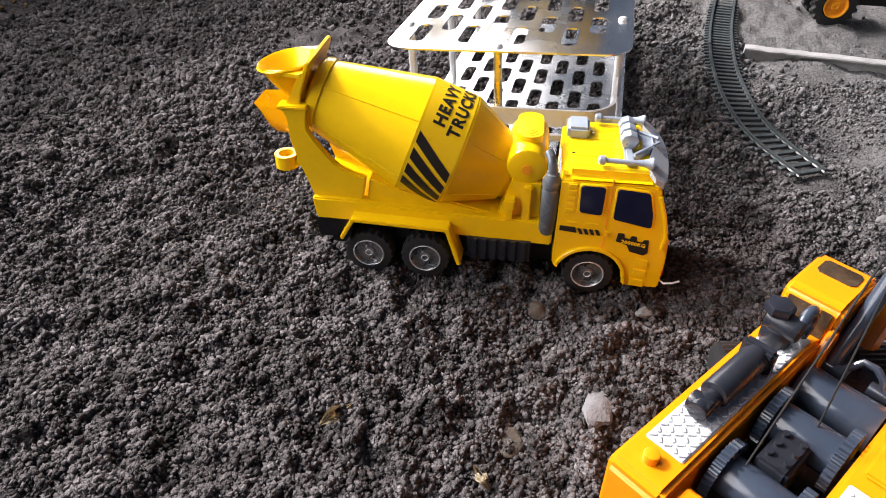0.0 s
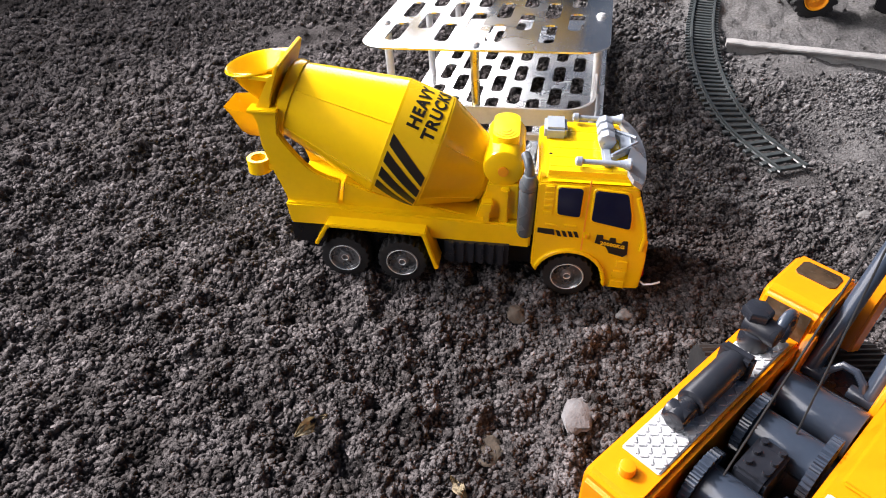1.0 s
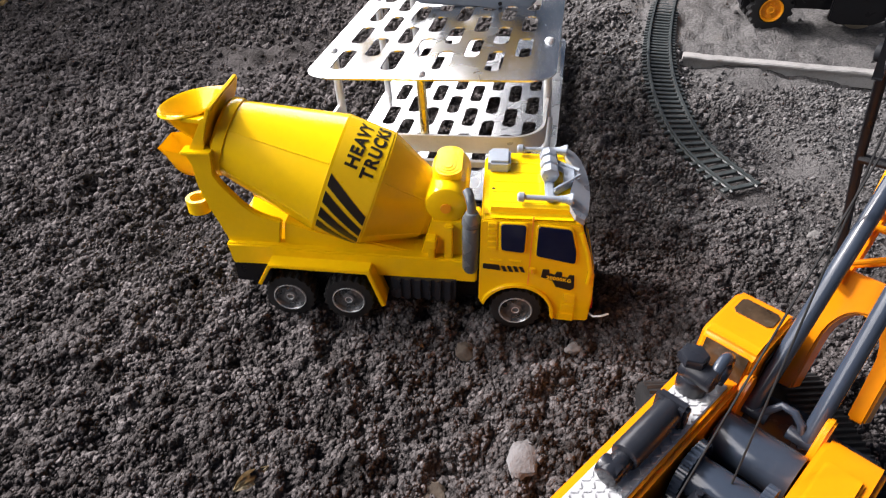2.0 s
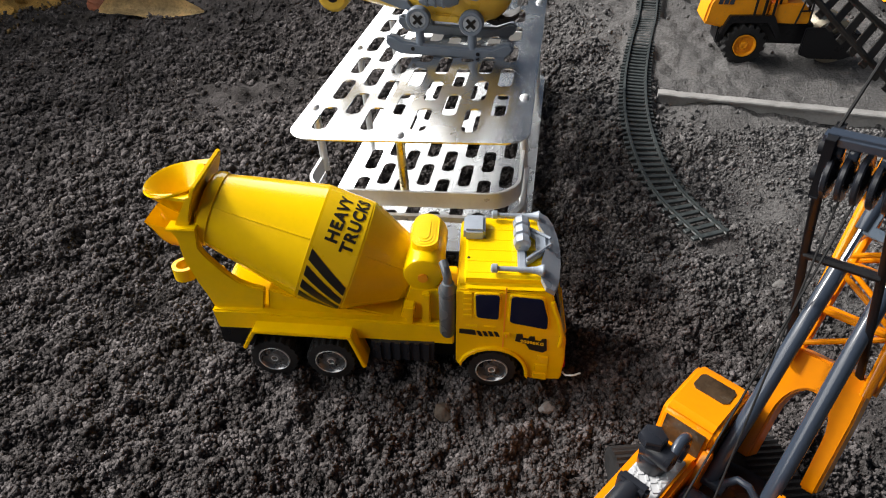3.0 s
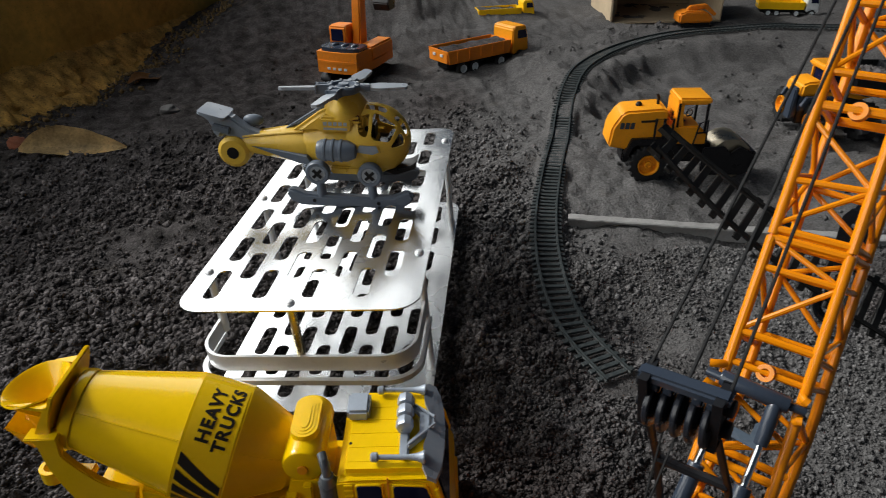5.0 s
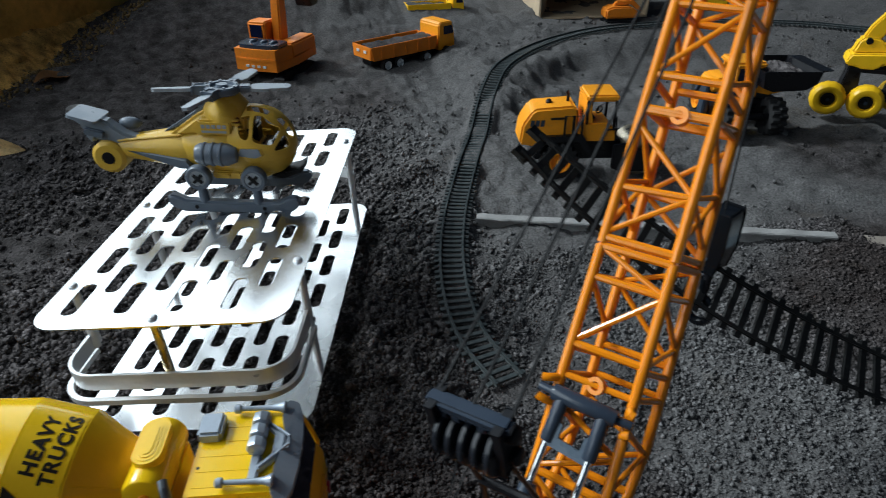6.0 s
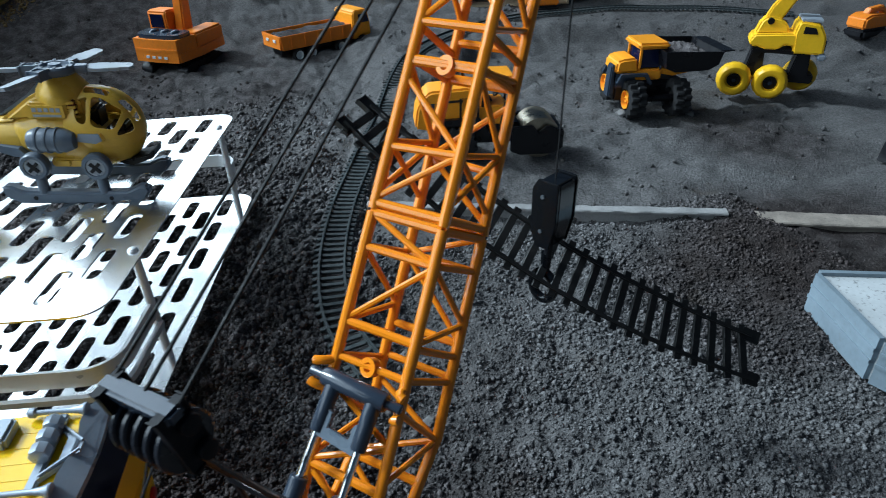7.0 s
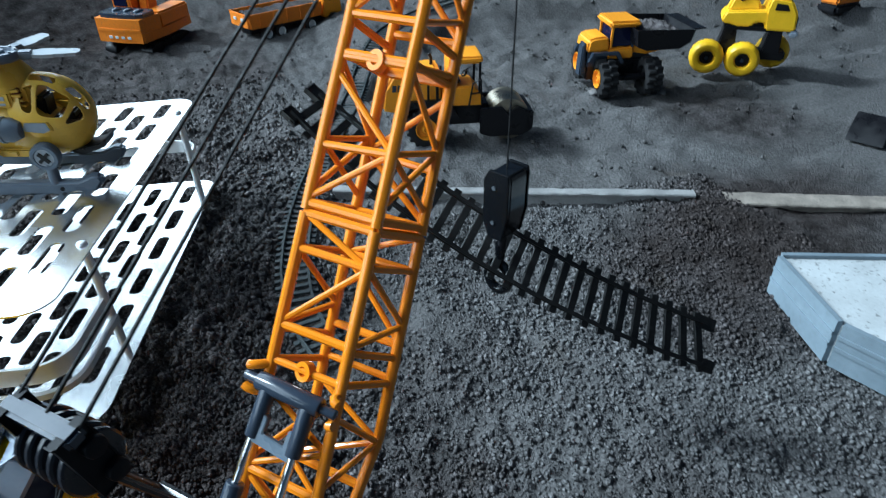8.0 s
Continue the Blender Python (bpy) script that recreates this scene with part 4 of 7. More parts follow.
    # solid plate behind the hopper, with gussets
    m4 = Matrix.Translation(org - ax * 0.004) @ Matrix.Rotation(ang, 4, "Y")
    bm = B()
    face = [(-0.026, -0.016), (-0.027, 0.020), (-0.024, 0.030), (0.024, 0.031), (0.027, 0.022), (0.026, -0.016)]
    fr_, bk_ = [bm.verts.new(m4 @ Vector((-0.0035, y, z))) for y, z in face], [bm.verts.new(m4 @ Vector((-0.0005, y, z))) for y, z in face]
    bm.faces.new(fr_)
    bm.faces.new(bk_[::-1])
    for i in range(6):
        bm.faces.new((fr_[i], fr_[(i + 1) % 6], bk_[(i + 1) % 6], bk_[i]))
    bmesh.ops.recalc_face_normals(bm, faces=bm.faces)
    bevelled(bm, list(bm.edges), 0.0007)
    yoke = part("drum_yoke", bm, YELLOW, t)
    part("gusset", plan(B(), [(-0.062, 0.0175), (-0.034, 0.0125), (-0.034, 0.0200)], 0.1420, 0.1445, 0.0005), YELLOW, yoke)
    part("gusset", plan(B(), [(-0.052, 0.0580), (-0.034, 0.0530), (-0.034, 0.0630)], 0.1430, 0.1455, 0.0005), YELLOW, yoke)
    for y in (0.0125, 0.0190, 0.0560, 0.0625):
        part("fin", prism(B(), [(-0.0500, 0.1235), (-0.0400, 0.1235), (-0.0345, 0.1460), (-0.0370, 0.1460)], y, y + 0.0022, 0.0004), YELLOW, yoke)
    # pointed trough under the hopper
    bm = B()
    prev = None
    for i in range(9):
        u = i / 8
        half, deep, top = 0.0200 * (1 - 0.45 * u), 0.024 * min(1, (1.02 - u) / 0.30), 0.1160 + 0.0015 * u
        row = [bm.verts.new((-0.046 - 0.031 * u, 0.036 + half * math.cos(radians(a)), top - deep * math.sin(radians(a)))) for a in range(0, 181, 15)]
        if prev:
            for k in range(len(row) - 1):
                bm.faces.new((prev[k], prev[k + 1], row[k + 1], row[k]))
        prev = row
    bm.faces.new(prev)
    bmesh.ops.solidify(bm, geom=bm.faces, thickness=0.0014)
    part("chute", bm, YELLOW, t)
    leg = [(-0.0525, 0.1225), (-0.0350, 0.1225), (-0.0368, 0.1085), (-0.0335, 0.1020), (-0.0274, 0.0933), (-0.0225, 0.0870), (-0.0165, 0.0812), (-0.0080, 0.0770), (0.0010, 0.0745), (-0.0025, 0.0560),
           (-0.0370, 0.0565), (-0.0405, 0.0690), (-0.0440, 0.0790), (-0.0490, 0.0990), (-0.0493, 0.1150)]
    for y0 in (0.010, W - 0.015):
        part("drum_stand", prism(B(), leg, y0, y0 + 0.005, 0.0008), YELLOW, t)
        part("stand_flange", box(B(), -0.0540, -0.0342, y0 - 0.002, y0 + 0.008, 0.1225, 0.1250, 0.0006), YELLOW, t)
    bm = lathe(B(), [(0, 0.0052), (0, 0.0082), (0.010, 0.0082), (0.010, 0.0052)], (-0.062, 0.030, 0.068), (0, 0, 1), 24)
    bm.faces.ensure_lookup_table()
    bmesh.ops.delete(bm, geom=[f for f in bm.faces if len(f.verts) > 4], context="FACES_ONLY")
    lathe(bm, [(0.0003, 0.0052), (0.0097, 0.0052)], (-0.062, 0.030, 0.068), (0, 0, 1), 24)
    bmesh.ops.delete(bm, geom=[f for f in bm.faces if len(f.verts) > 4], context="FACES_ONLY")
    box(bm, -0.055, -0.034, 0.026, 0.034, 0.070, 0.076, 0.001)
    part("tow_ring", bm, YELLOW, t)
    return t


mixer_truck()


# ---- metal rack ----
def slotted_plate(x0, x1, y0, y1, z0, thick, cols, rows, pitch_x, pitch_y, sl, sw, oy):
    bm = B()

    def loop(pts):
        vs = [bm.verts.new((x, y, z0)) for x, y in pts]
        return [bm.edges.new((vs[i], vs[(i + 1) % len(vs)])) for i in range(len(vs))]

    edges = loop(rounded(x0, x1, y0, y1, 0.022, 8))
    for c in range(cols):
        cx = (c - (cols - 1) / 2) * pitch_x
        for r in range(rows):
            cy = oy + r * pitch_y + (pitch_y / 2 if c % 2 else 0)
            if cy + sl / 2 > y1 - 0.008:
                continue
            edges += loop([(cx + px, cy + py) for px, py in rounded(-sw / 2, sw / 2, -sl / 2, sl / 2, sw * 0.42, 3)])
    bmesh.ops.triangle_fill(bm, edges=edges, use_beauty=True, use_dissolve=False)
    r = bmesh.ops.extrude_face_region(bm, geom=list(bm.faces))
    for v in r["geom"]:
        if isinstance(v, bmesh.types.BMVert):
            v.co.z += thick
    return bm


def rack():
    t = thing("metal_rack", "two-tier slotted aluminium rack standing in the soil", "rack", pose(0.0995, 0.71, 0.005, -0.6, -3.2, -13.8))
    part("lower_shelf", slotted_plate(-0.098, 0.103, -0.210, 0.20, 0.0, 0.0014, 8, 7, 0.0212, 0.0605, 0.044, 0.0130, -0.170), ALU, t, "slotted aluminium plate", 20)
    part("upper_shelf", slotted_plate(-0.098, 0.103, -0.210, 0.20, 0.107, 0.0014, 8, 7, 0.0212, 0.0605, 0.044, 0.0130, -0.170), ALU, t, "slotted aluminium plate", 20)
    spots = [(-0.002, -0.200), (-0.090, -0.150), (0.094, -0.124), (-0.090, 0.000), (0.094, 0.152), (-0.090, 0.150)]
    for x, y in spots:
        foot_z = 0.0455 if y < -0.14 else 0.0012
        p = part("post", cyl(B(), (x, y, foot_z), (x, y, 0.1072), 0.0037, seg=16), REFLECTYEL if x == -0.002 else SATIN, t, "metal post with a painted yellow reflection" if x == -0.002 else "plain metal post")
        bm = lathe(B(), [(0, 0.0042), (0.0012, 0.0042), (0.0026, 0.0030), (0.0032, 0.0012), (0.0032, 0)], (x, y, 0.1083), (0, 0, 1), 16)
        part("screw", bm, SATIN, p, "round screw head")
    path = [(-0.092, -0.140, 0)] + [(x, y, 0) for x, y in reversed(arc(-0.065, -0.178, 0.027, 180, 270, 8)[::-1])] + \
           [(x, y, 0) for x, y in arc(0.067, -0.178, 0.027, 270, 360, 8)] + [(0.094, -0.120, 0)]
    back = [(0.094, 0.150, 0)] + [(x, y, 0) for x, y in arc(0.067, 0.168, 0.027, 0, 90, 8)] + [(x, y, 0) for x, y in arc(-0.065, 0.168, 0.027, 90, 180, 8)] + [(-0.092, 0.148, 0)]
    for z, h, th, off, line in ((0.0440, 0.0150, 0.0013, 1.0, path), (0.0350, 0.0050, 0.0022, 1.035, path), (0.0440, 0.0150, 0.0013, 1.0, back)):
        bm = B()
        rows = []
        for i, p in enumerate(line):
            a, b = Vector(line[max(i - 1, 0)]), Vector(line[min(i + 1, len(line) - 1)])
            d = (b - a).normalized()
            n = Vector((d.y, -d.x, 0))
            q = Vector((p[0] * off, p[1] * off, 0))
            rows.append([bm.verts.new(q + n * th + Vector((0, 0, z))), bm.verts.new(q + n * th + Vector((0, 0, z + h))),
                         bm.verts.new(q - n * th + Vector((0, 0, z + h))), bm.verts.new(q - n * th + Vector((0, 0, z)))])
        for a, b in zip(rows, rows[1:]):
            for i in range(4):
                bm.faces.new((a[i], a[(i + 1) % 4], b[(i + 1) % 4], b[i]))
        bm.faces.new(rows[0])
        bm.faces.new(rows[-1][::-1])
        part("guard_rail", bm, SATIN, t, "bent aluminium rail", 40)
    return t


rack()


# ---- crawler crane ----
CRANE = pose(0.206, 0.219, 0.0, 0, 0, 40)
CRANE_INV = CRANE.inverted()


def crane_local(p):
    return CRANE_INV @ Vector(p)


def bar(bm, a, b, r, seg=8):
    return cyl(bm, a, b, r, seg=seg)


def crane():
    t = thing("crawler_crane", "orange toy crawler crane with grey winches and a lattice boom", "toy crane", CRANE)
    # undercarriage, turned against the superstructure, with ridged shoes
    under = pose(0.0051, -0.0017, 0, 0, 0, 50)
    for s in (1, -1):
        y0, y1 = sorted((s * 0.024, s * 0.0500))
        path = arc(0.041, 0.0170, 0.0155, -90, 90, 10) + [(0.0341 - 0.00683 * i, 0.0325) for i in range(11)] + arc(-0.041, 0.0170, 0.0155, 90, 270, 10) + [(-0.0341 + 0.00683 * i, 0.0015) for i in range(11)]
        P2 = [Vector((x, 0, z)) for x, z in path]
        total = [0.0]
        for q0, q1 in zip(P2, P2[1:] + P2[:1]):
            total.append(total[-1] + (q1 - q0).length)
        out = []
        steps = 256
        for i in range(steps):
            d = i / steps * total[-1]
            k = max(j for j in range(len(P2)) if total[j] <= d)
            q0, q1 = P2[k], P2[(k + 1) % len(P2)]
            q = q0 + (q1 - q0) * ((d - total[k]) / max(1e-9, total[k + 1] - total[k]))
            cx = min(max(q.x, -0.041), 0.041)
            nrm = Vector((q.x - cx, 0, q.z - 0.0170)).normalized()
            q = q + nrm * (0.0016 if (i // 2) % 2 else 0.0)
            out.append((q.x, max(q.z, 0.0)))
        bm = prism(B(), out, y0, y1, 0)
        for v in bm.verts:
            v.co = under @ v.co
        part("crawler", bm, RUBBER, t, "black ridged crawler track")
    part("undercarriage", box(B(), -0.035, 0.035, -0.024, 0.024, 0.008, 0.026, 0.003, m=under), BLACK, t)
    part("turntable", cyl(B(), (0.005, 0, 0.022), (0.005, 0, 0.036), 0.034, seg=32), DARKGREY, t)
    # superstructure
    part("deck", box(B(), -0.137, 0.030, -0.045, 0.045, 0.034, 0.042, 0.002), DARKGREY, t, "dark grey deck under the winches")
    side = [(-0.1415, 0.024), (-0.1415, 0.0700), (-0.1390, 0.0735), (-0.134, 0.074), (-0.012, 0.074), (-0.004, 0.072), (0.002, 0.064), (0.008, 0.046), (0.008, 0.036)]
    for s in (1, -1):
        y0, y1 = sorted((s * 0.0205, s * 0.0465))
        part("side_box", prism(B(), side, y0, y1, 0.0026, 4), ORANGE, t)
        # diamond plate with raised lozenges
        a, b = sorted((s * 0.0240, s * 0.0425))
        front = -0.012 if s == 1 else -0.078
        p = part("deck_plate", box(B(), -0.121, front, a, b, 0.0735, 0.0750, 0.0006), PLATE, t, "silver diamond tread plate")
        if s == -1:
            part("hatch", box(B(), -0.070, -0.020, a + 0.001, b - 0.001, 0.0735, 0.0760, 0.0012), ORANGE, t, "raised orange hatch")
        bm = B()
        for i in range(int((front + 0.1195) / 0.0040)):
            for j in range(5):
                cx, cy = -0.1185 + i * 0.0040, a + 0.0022 + j * 0.0036
                m = Matrix.Translation((cx, cy, 0.0750)) @ Matrix.Rotation(radians(45 if (i + j) % 2 else -45), 4, "Z")
                box(bm, -0.0016, 0.0016, -0.0006, 0.0006, -0.0004, 0.0007, m=m)
        part("tread_pattern", bm, PLATE, p)
        # strut ears
        ear = [(-0.012, 0.042), (-0.012, 0.062), (-0.006, 0.074), (-0.001, 0.078), (0.004, 0.076), (0.007, 0.068), (0.007, 0.042)]
        c0, c1 = sorted((s * 0.0170, s * 0.0212))
        part("strut_ear", prism(B(), ear, c0, c1, 0.0012), ORANGE, t)
    part("counterweight", box(B(), -0.1408, -0.122, -0.0206, 0.0206, 0.024, 0.0690, 0.003, 3), ORANGE, t)
    part("warning_sticker", box(B(), -0.1421, -0.1412, 0.024, 0.035, 0.038, 0.054), BANDYEL, t, "small yellow and black warning sticker")
    part("sticker_mark", box(B(), -0.1424, -0.1414, 0.027, 0.032, 0.043, 0.049), STICKER, t)
    part("fuel_cap", cyl(B(), (-0.129, 0.034, 0.072), (-0.129, 0.034, 0.0785), 0.0035, seg=16, bev=0.0008), ORANGE, t)
    # exhaust cylinder on the left plate
    bm = cyl(B(), (-0.0870, 0.0335, 0.0825), (-0.0500, 0.0335, 0.0825), 0.0066, seg=24, bev=0.001)
    box(bm, -0.053, -0.047, 0.0255, 0.0415, 0.0745, 0.0895, 0.0015)
    part("cylinder", bm, DARKGREY, t, "dark grey ribbed cylinder")
    bm = cyl(B(), (-0.1000, 0.0335, 0.0815), (-0.0870, 0.0335, 0.0815), 0.0050, seg=20, bev=0.001)
    cyl(bm, (-0.0950, 0.0295, 0.0815), (-0.0950, 0.0395, 0.0815), 0.0050, seg=16, bev=0.001)
    part("cylinder_head", bm, DARKGREY, t)
    # air filter with a hooked pipe
    bm = cyl(B(), (-0.0260, 0.0360, 0.0745), (-0.0260, 0.0360, 0.0850), 0.0075, seg=20, bev=0.001)
    cyl(bm, (-0.0260, 0.0425, 0.0870), (-0.0260, 0.0260, 0.0870), 0.0062, seg=20, bev=0.0012)
    lathe(bm, [(0, 0.0062), (0.0008, 0.0072), (0.0042, 0.0072), (0.0054, 0.0064), (0.0060, 0.0046), (0.0060, 0)], (-0.0260, 0.0390, 0.0915), (0, 0, 1), 6)
    part("air_filter", bm, DARKGREY, t, "dark grey air filter")
    pts = [(-0.026 + 0.008 * math.cos(radians(a)) + 0.008, 0.028, 0.086 + 0.008 * math.sin(radians(a))) for a in range(180, -91, -20)]
    part("pipe", tube(B(), pts, 0.0028, 12), SLATE, t)
    # cab
    cab = [(-0.003, 0.038), (-0.003, 0.062), (0.001, 0.0865), (0.005, 0.0890), (0.036, 0.0900), (0.042, 0.0880), (0.049, 0.078), (0.057, 0.050), (0.057, 0.034)]
    body = part("cab", prism(B(), cab, 0.0185, 0.0485, 0.0022, 3), ORANGE, t)

    def cab_glass(name, corners, lab):
        bm = B()
        vs = [bm.verts.new(p) for p in corners]
        f = bm.faces.new(vs)
        bm.normal_update()
        n = f.normal.copy()
        r = bmesh.ops.extrude_face_region(bm, geom=[f])
        for v in r["geom"]:
            if isinstance(v, bmesh.types.BMVert):
                v.co += n * 0.0008
        part(name, bm, BROWNGLASS, body, lab)

    cab_glass("roof_window", [(0.0220, 0.0255, 0.0893), (0.0240, 0.0235, 0.0894), (0.0325, 0.0235, 0.0896), (0.0345, 0.0255, 0.0897), (0.0345, 0.0415, 0.0897), (0.0325, 0.0435, 0.0896), (0.0240, 0.0435, 0.0894), (0.0220, 0.0415, 0.0893)], "dusty brown roof window")
    cab_glass("rear_window", [(-0.0027, 0.0225, 0.0680), (0.0004, 0.0225, 0.0850), (0.0004, 0.0445, 0.0850), (-0.0027, 0.0445, 0.0680)], "clear dusty rear window")
    cab_glass("side_window", [(0.008, 0.0181, 0.056), (0.050, 0.0181, 0.056), (0.042, 0.0181, 0.083), (0.010, 0.0181, 0.079)], "dusty side window")
    cab_glass("front_window", [(0.0562, 0.0225, 0.052), (0.0562, 0.0445, 0.052), (0.0502, 0.0445, 0.078), (0.0502, 0.0225, 0.078)], "dusty front window")
    part("cab_step", box(B(), -0.006, 0.012, 0.047, 0.055, 0.036, 0.040, 0.001), ORANGE, t)
    # winches
    def winch(x, z, r, y0, y1, toothed):
        bm = cyl(B(), (x, y0, z), (x, y1, z), r, seg=28, bev=0.0006)
        w = part("winch_drum", bm, SLATE, t, "slate grey winch drum")
        for y in toothed:
            teeth = [(x + r * (1.58 if (i // 2) % 2 else 1.42) * math.cos(i / 120 * math.tau), z + r * (1.58 if (i // 2) % 2 else 1.42) * math.sin(i / 120 * math.tau)) for i in range(120)]
            bm = prism(B(), teeth, y - 0.0022, y + 0.0022, 0)
            part("gear", bm, SLATE, w)
    winch(-0.022, 0.054, 0.0125, -0.0190, 0.0190, ())
    winch(-0.056, 0.060, 0.0100, -0.0170, 0.0190, (0.0155, -0.0155))
    winch(-0.098, 0.058, 0.0098, -0.0190, 0.0190, (0.0155, -0.0155))
    bm = box(B(), -0.090, -0.066, -0.006, 0.008, 0.044, 0.069, 0.0015)
    for x in (-0.084, -0.077, -0.070):
        for y in (-0.003, 0.005):
            cyl(bm, (x, y, 0.068), (x, y, 0.0708), 0.0016, seg=10)
    part("gearbox", bm, DARKGREY, t)
    bm = tube(B(), [(0.000, -0.013, 0.052), (0.002, -0.009, 0.063), (0.004, -0.004, 0.066), (0.004, 0.002, 0.066), (0.002, 0.006, 0.061), (0.000, 0.009, 0.058)], 0.0020, 10)
    part("hook_bracket", bm, SLATE, t)
    # boom: square lattice
    e, r, n = Vector((0.371, 0.360, 0.856)).normalized(), Vector((0.6953, -0.7187, 0.0009)), Vector((0.7466, 0.4325, -0.5055))
    base = Vector((0.2955, 0.2935, 0.1975))
    HW = 0.0178

    def P(s, side, depth):
        """A point of the boom: height along it, side from -1 to 1, depth from the front face to the back; it tapers to its head and foot."""
        half = HW * side if side < 0 else (0.0186 - 0.021 * s) * side
        deep = (0.032 - 0.035 * s) * (1.0 if s > -0.026 else max(0.35, 1 + (s + 0.026) * 8.5))
        return crane_local(base + e * s + r * half + n * (deep * depth))

    boom = new("boom")
    boom.parent = t
    tagged(boom, "orange lattice boom")
    RC, RB = 0.0026, 0.0016
    for side in (-1, 1):
        for depth in (0, 1):
            bm = B()
            bar(bm, P(-0.108, side, depth), P(-0.027, side, depth), RC, 12)
            bar(bm, P(-0.028, side, depth), P(0.0655, side, depth), RC, 12)
            bar(bm, P(0.0668, side, depth), P(0.330, side, depth), RC, 12)
            part("chord", bm, ORANGE, boom)

    def strut(a, b, rad=RB):
        part("brace", bar(B(), a, b, rad * 0.9, 8), ORANGE, boom)

    # front and back faces: (height on one side, height on the other, radius)
    face = [(0.0, 0.0, 0.0019), (0.016, 0.016, 0.0022), (0.017, 0.049, RB), (0.050, 0.050, 0.0020), (0.065, 0.050, RB), (0.0652, 0.0652, 0.0024),
            (0.0697, 0.0697, 0.0024), (0.072, 0.097, RB), (0.095, 0.097, 0.0020), (0.126, 0.097, RB), (0.1325, 0.1325, 0.0019)]
    flank = [(0.0, -0.002, 0.0019), (0.014, 0.010, 0.0020), (0.016, 0.025, RB), (0.050, 0.025, RB), (0.050, 0.050, 0.0019), (0.0652, 0.0652, 0.0024), (0.0697, 0.0697, 0.0022),
             (0.097, 0.076, RB), (0.075, 0.103, RB), (0.097, 0.103, RB), (0.132, 0.103, RB), (0.1325, 0.136, 0.0019)]
    for off in (0.0, 0.134):
        for lo_s, hi_s, rad in face:
            strut(P(off + lo_s, -1, 0), P(off + hi_s, 1, 0), rad)
            strut(P(off + hi_s, -1, 1), P(off + lo_s, 1, 1), rad)
        for near_s, far_s, rad in flank:
            for side in (-1, 1):
                strut(P(off + near_s, side, 0), P(off + far_s, side, 1), rad)
    for off in (0.0, 0.1325, 0.268):
        ring = crane_local(base + e * off)
        nn = (P(off, 0, 1) - P(off, 0, 0)).normalized()
        bm = lathe(B(), [(-0.0020, 0.0022), (-0.0020, 0.0044), (0.0020, 0.0044), (0.0020, 0.0022), (-0.0020, 0.0022)], ring, nn, 20)
        bmesh.ops.delete(bm, geom=[f for f in bm.faces if len(f.verts) > 4], context="FACES_ONLY")
        part("ring", bm, ORANGE, boom)
    for side in (-1, 1):
        strut(P(-0.014, side, 0), P(-0.030, side, 1))
        strut(P(-0.046, side, 0), P(-0.030, side, 1))
        strut(P(-0.050, side, 0), P(-0.072, side, 1))
        strut(P(-0.094, side, 0), P(-0.074, side, 1))
    for depth in (0, 1):
        strut(P(-0.012, -1, depth), P(-0.030, 1, depth))
        strut(P(-0.030, 1, depth), P(-0.048, -1, depth))
        strut(P(-0.050, -1, depth), P(-0.050, 1, depth), 0.0024)
        strut(P(-0.052, -1, depth), P(-0.074, 1, depth))
        strut(P(-0.076, 1, depth), P(-0.098, -1, depth))
        strut(P(-0.076, -1, depth), P(-0.076, 1, depth), 0.0020)
    # solid boom foot: an arch with two legs down to the deck
    inner = [(0.0128 * math.cos(radians(k)), -0.140 + 0.022 * math.sin(radians(k))) for k in range(0, 181, 15)]
    arch = [(-0.0215, -0.168), (-0.0215, -0.125), (-0.0205, -0.100), (0.0205, -0.100), (0.0215, -0.125), (0.0215, -0.168), (0.0135, -0.168)] + inner + [(-0.0135, -0.168)]
    bm = prism(B(), arch, 0.004, 0.017, 0.0012, 2)
    for v in bm.verts:
        v.co = crane_local(base + r * v.co.x + e * v.co.z + n * v.co.y)
    part("boom_foot", bm, ORANGE, boom, "arched orange boom foot")
    # lifting struts and the cross bar that holds them to the boom
    bl, br = crane_local((0.273, 0.303, 0.193)), crane_local((0.302, 0.273, 0.191))
    ay = (br - bl).normalized()
    bm = cyl(B(), bl + ay * 0.0045, br - ay * 0.0045, 0.0042, seg=24, bev=0.0010)
    xbar = part("strut_bar", bm, SLATE, t, "slate grey cross bar")
    part("pin", cyl(B(), bl - ay * 0.0025, br + ay * 0.0025, 0.0022, seg=14, bev=0.0004), SLATE, xbar)
    el, vl = CRANE_INV.to_3x3() @ e, CRANE_INV.to_3x3() @ n
    for q, side in ((bl, -1), (br, 1)):
        height = (q - P(0, side, 0)).dot(el)
        for dz in (0.0050, -0.0052):
            root = P(height + dz * 1.3, side, 0)
            pts = [root, root * 0.45 + (q + el * dz) * 0.55 - vl * 0.001, q + el * dz + ay * side * 0.0005, q + el * dz * 0.9 + ay * side * 0.0022]
            part("clevis", tube(B(), pts, 0.0021, 12), ORANGE, t)
    for s in (1, -1):
        foot = Vector((0.001, s * 0.0138, 0.056))
        top = (bl + ay * 0.0105) if s == 1 else (br - ay * 0.0105)
        d = (top - foot).normalized()
        length = (top - foot).length
        part("strut_collar", cyl(B(), top - d * 0.023, top, 0.0035, 0.0037, seg=20, bev=0.0005), SLATE, t)
        part("strut_rod", cyl(B(), top - d * 0.050, top - d * 0.020, 0.0019, seg=14), CHROME, t, "chrome piston rod")
        part("strut_tube", cyl(B(), foot, foot + d * (length - 0.044), 0.0042, seg=22, bev=0.0008), SLATE, t, "slate grey strut")
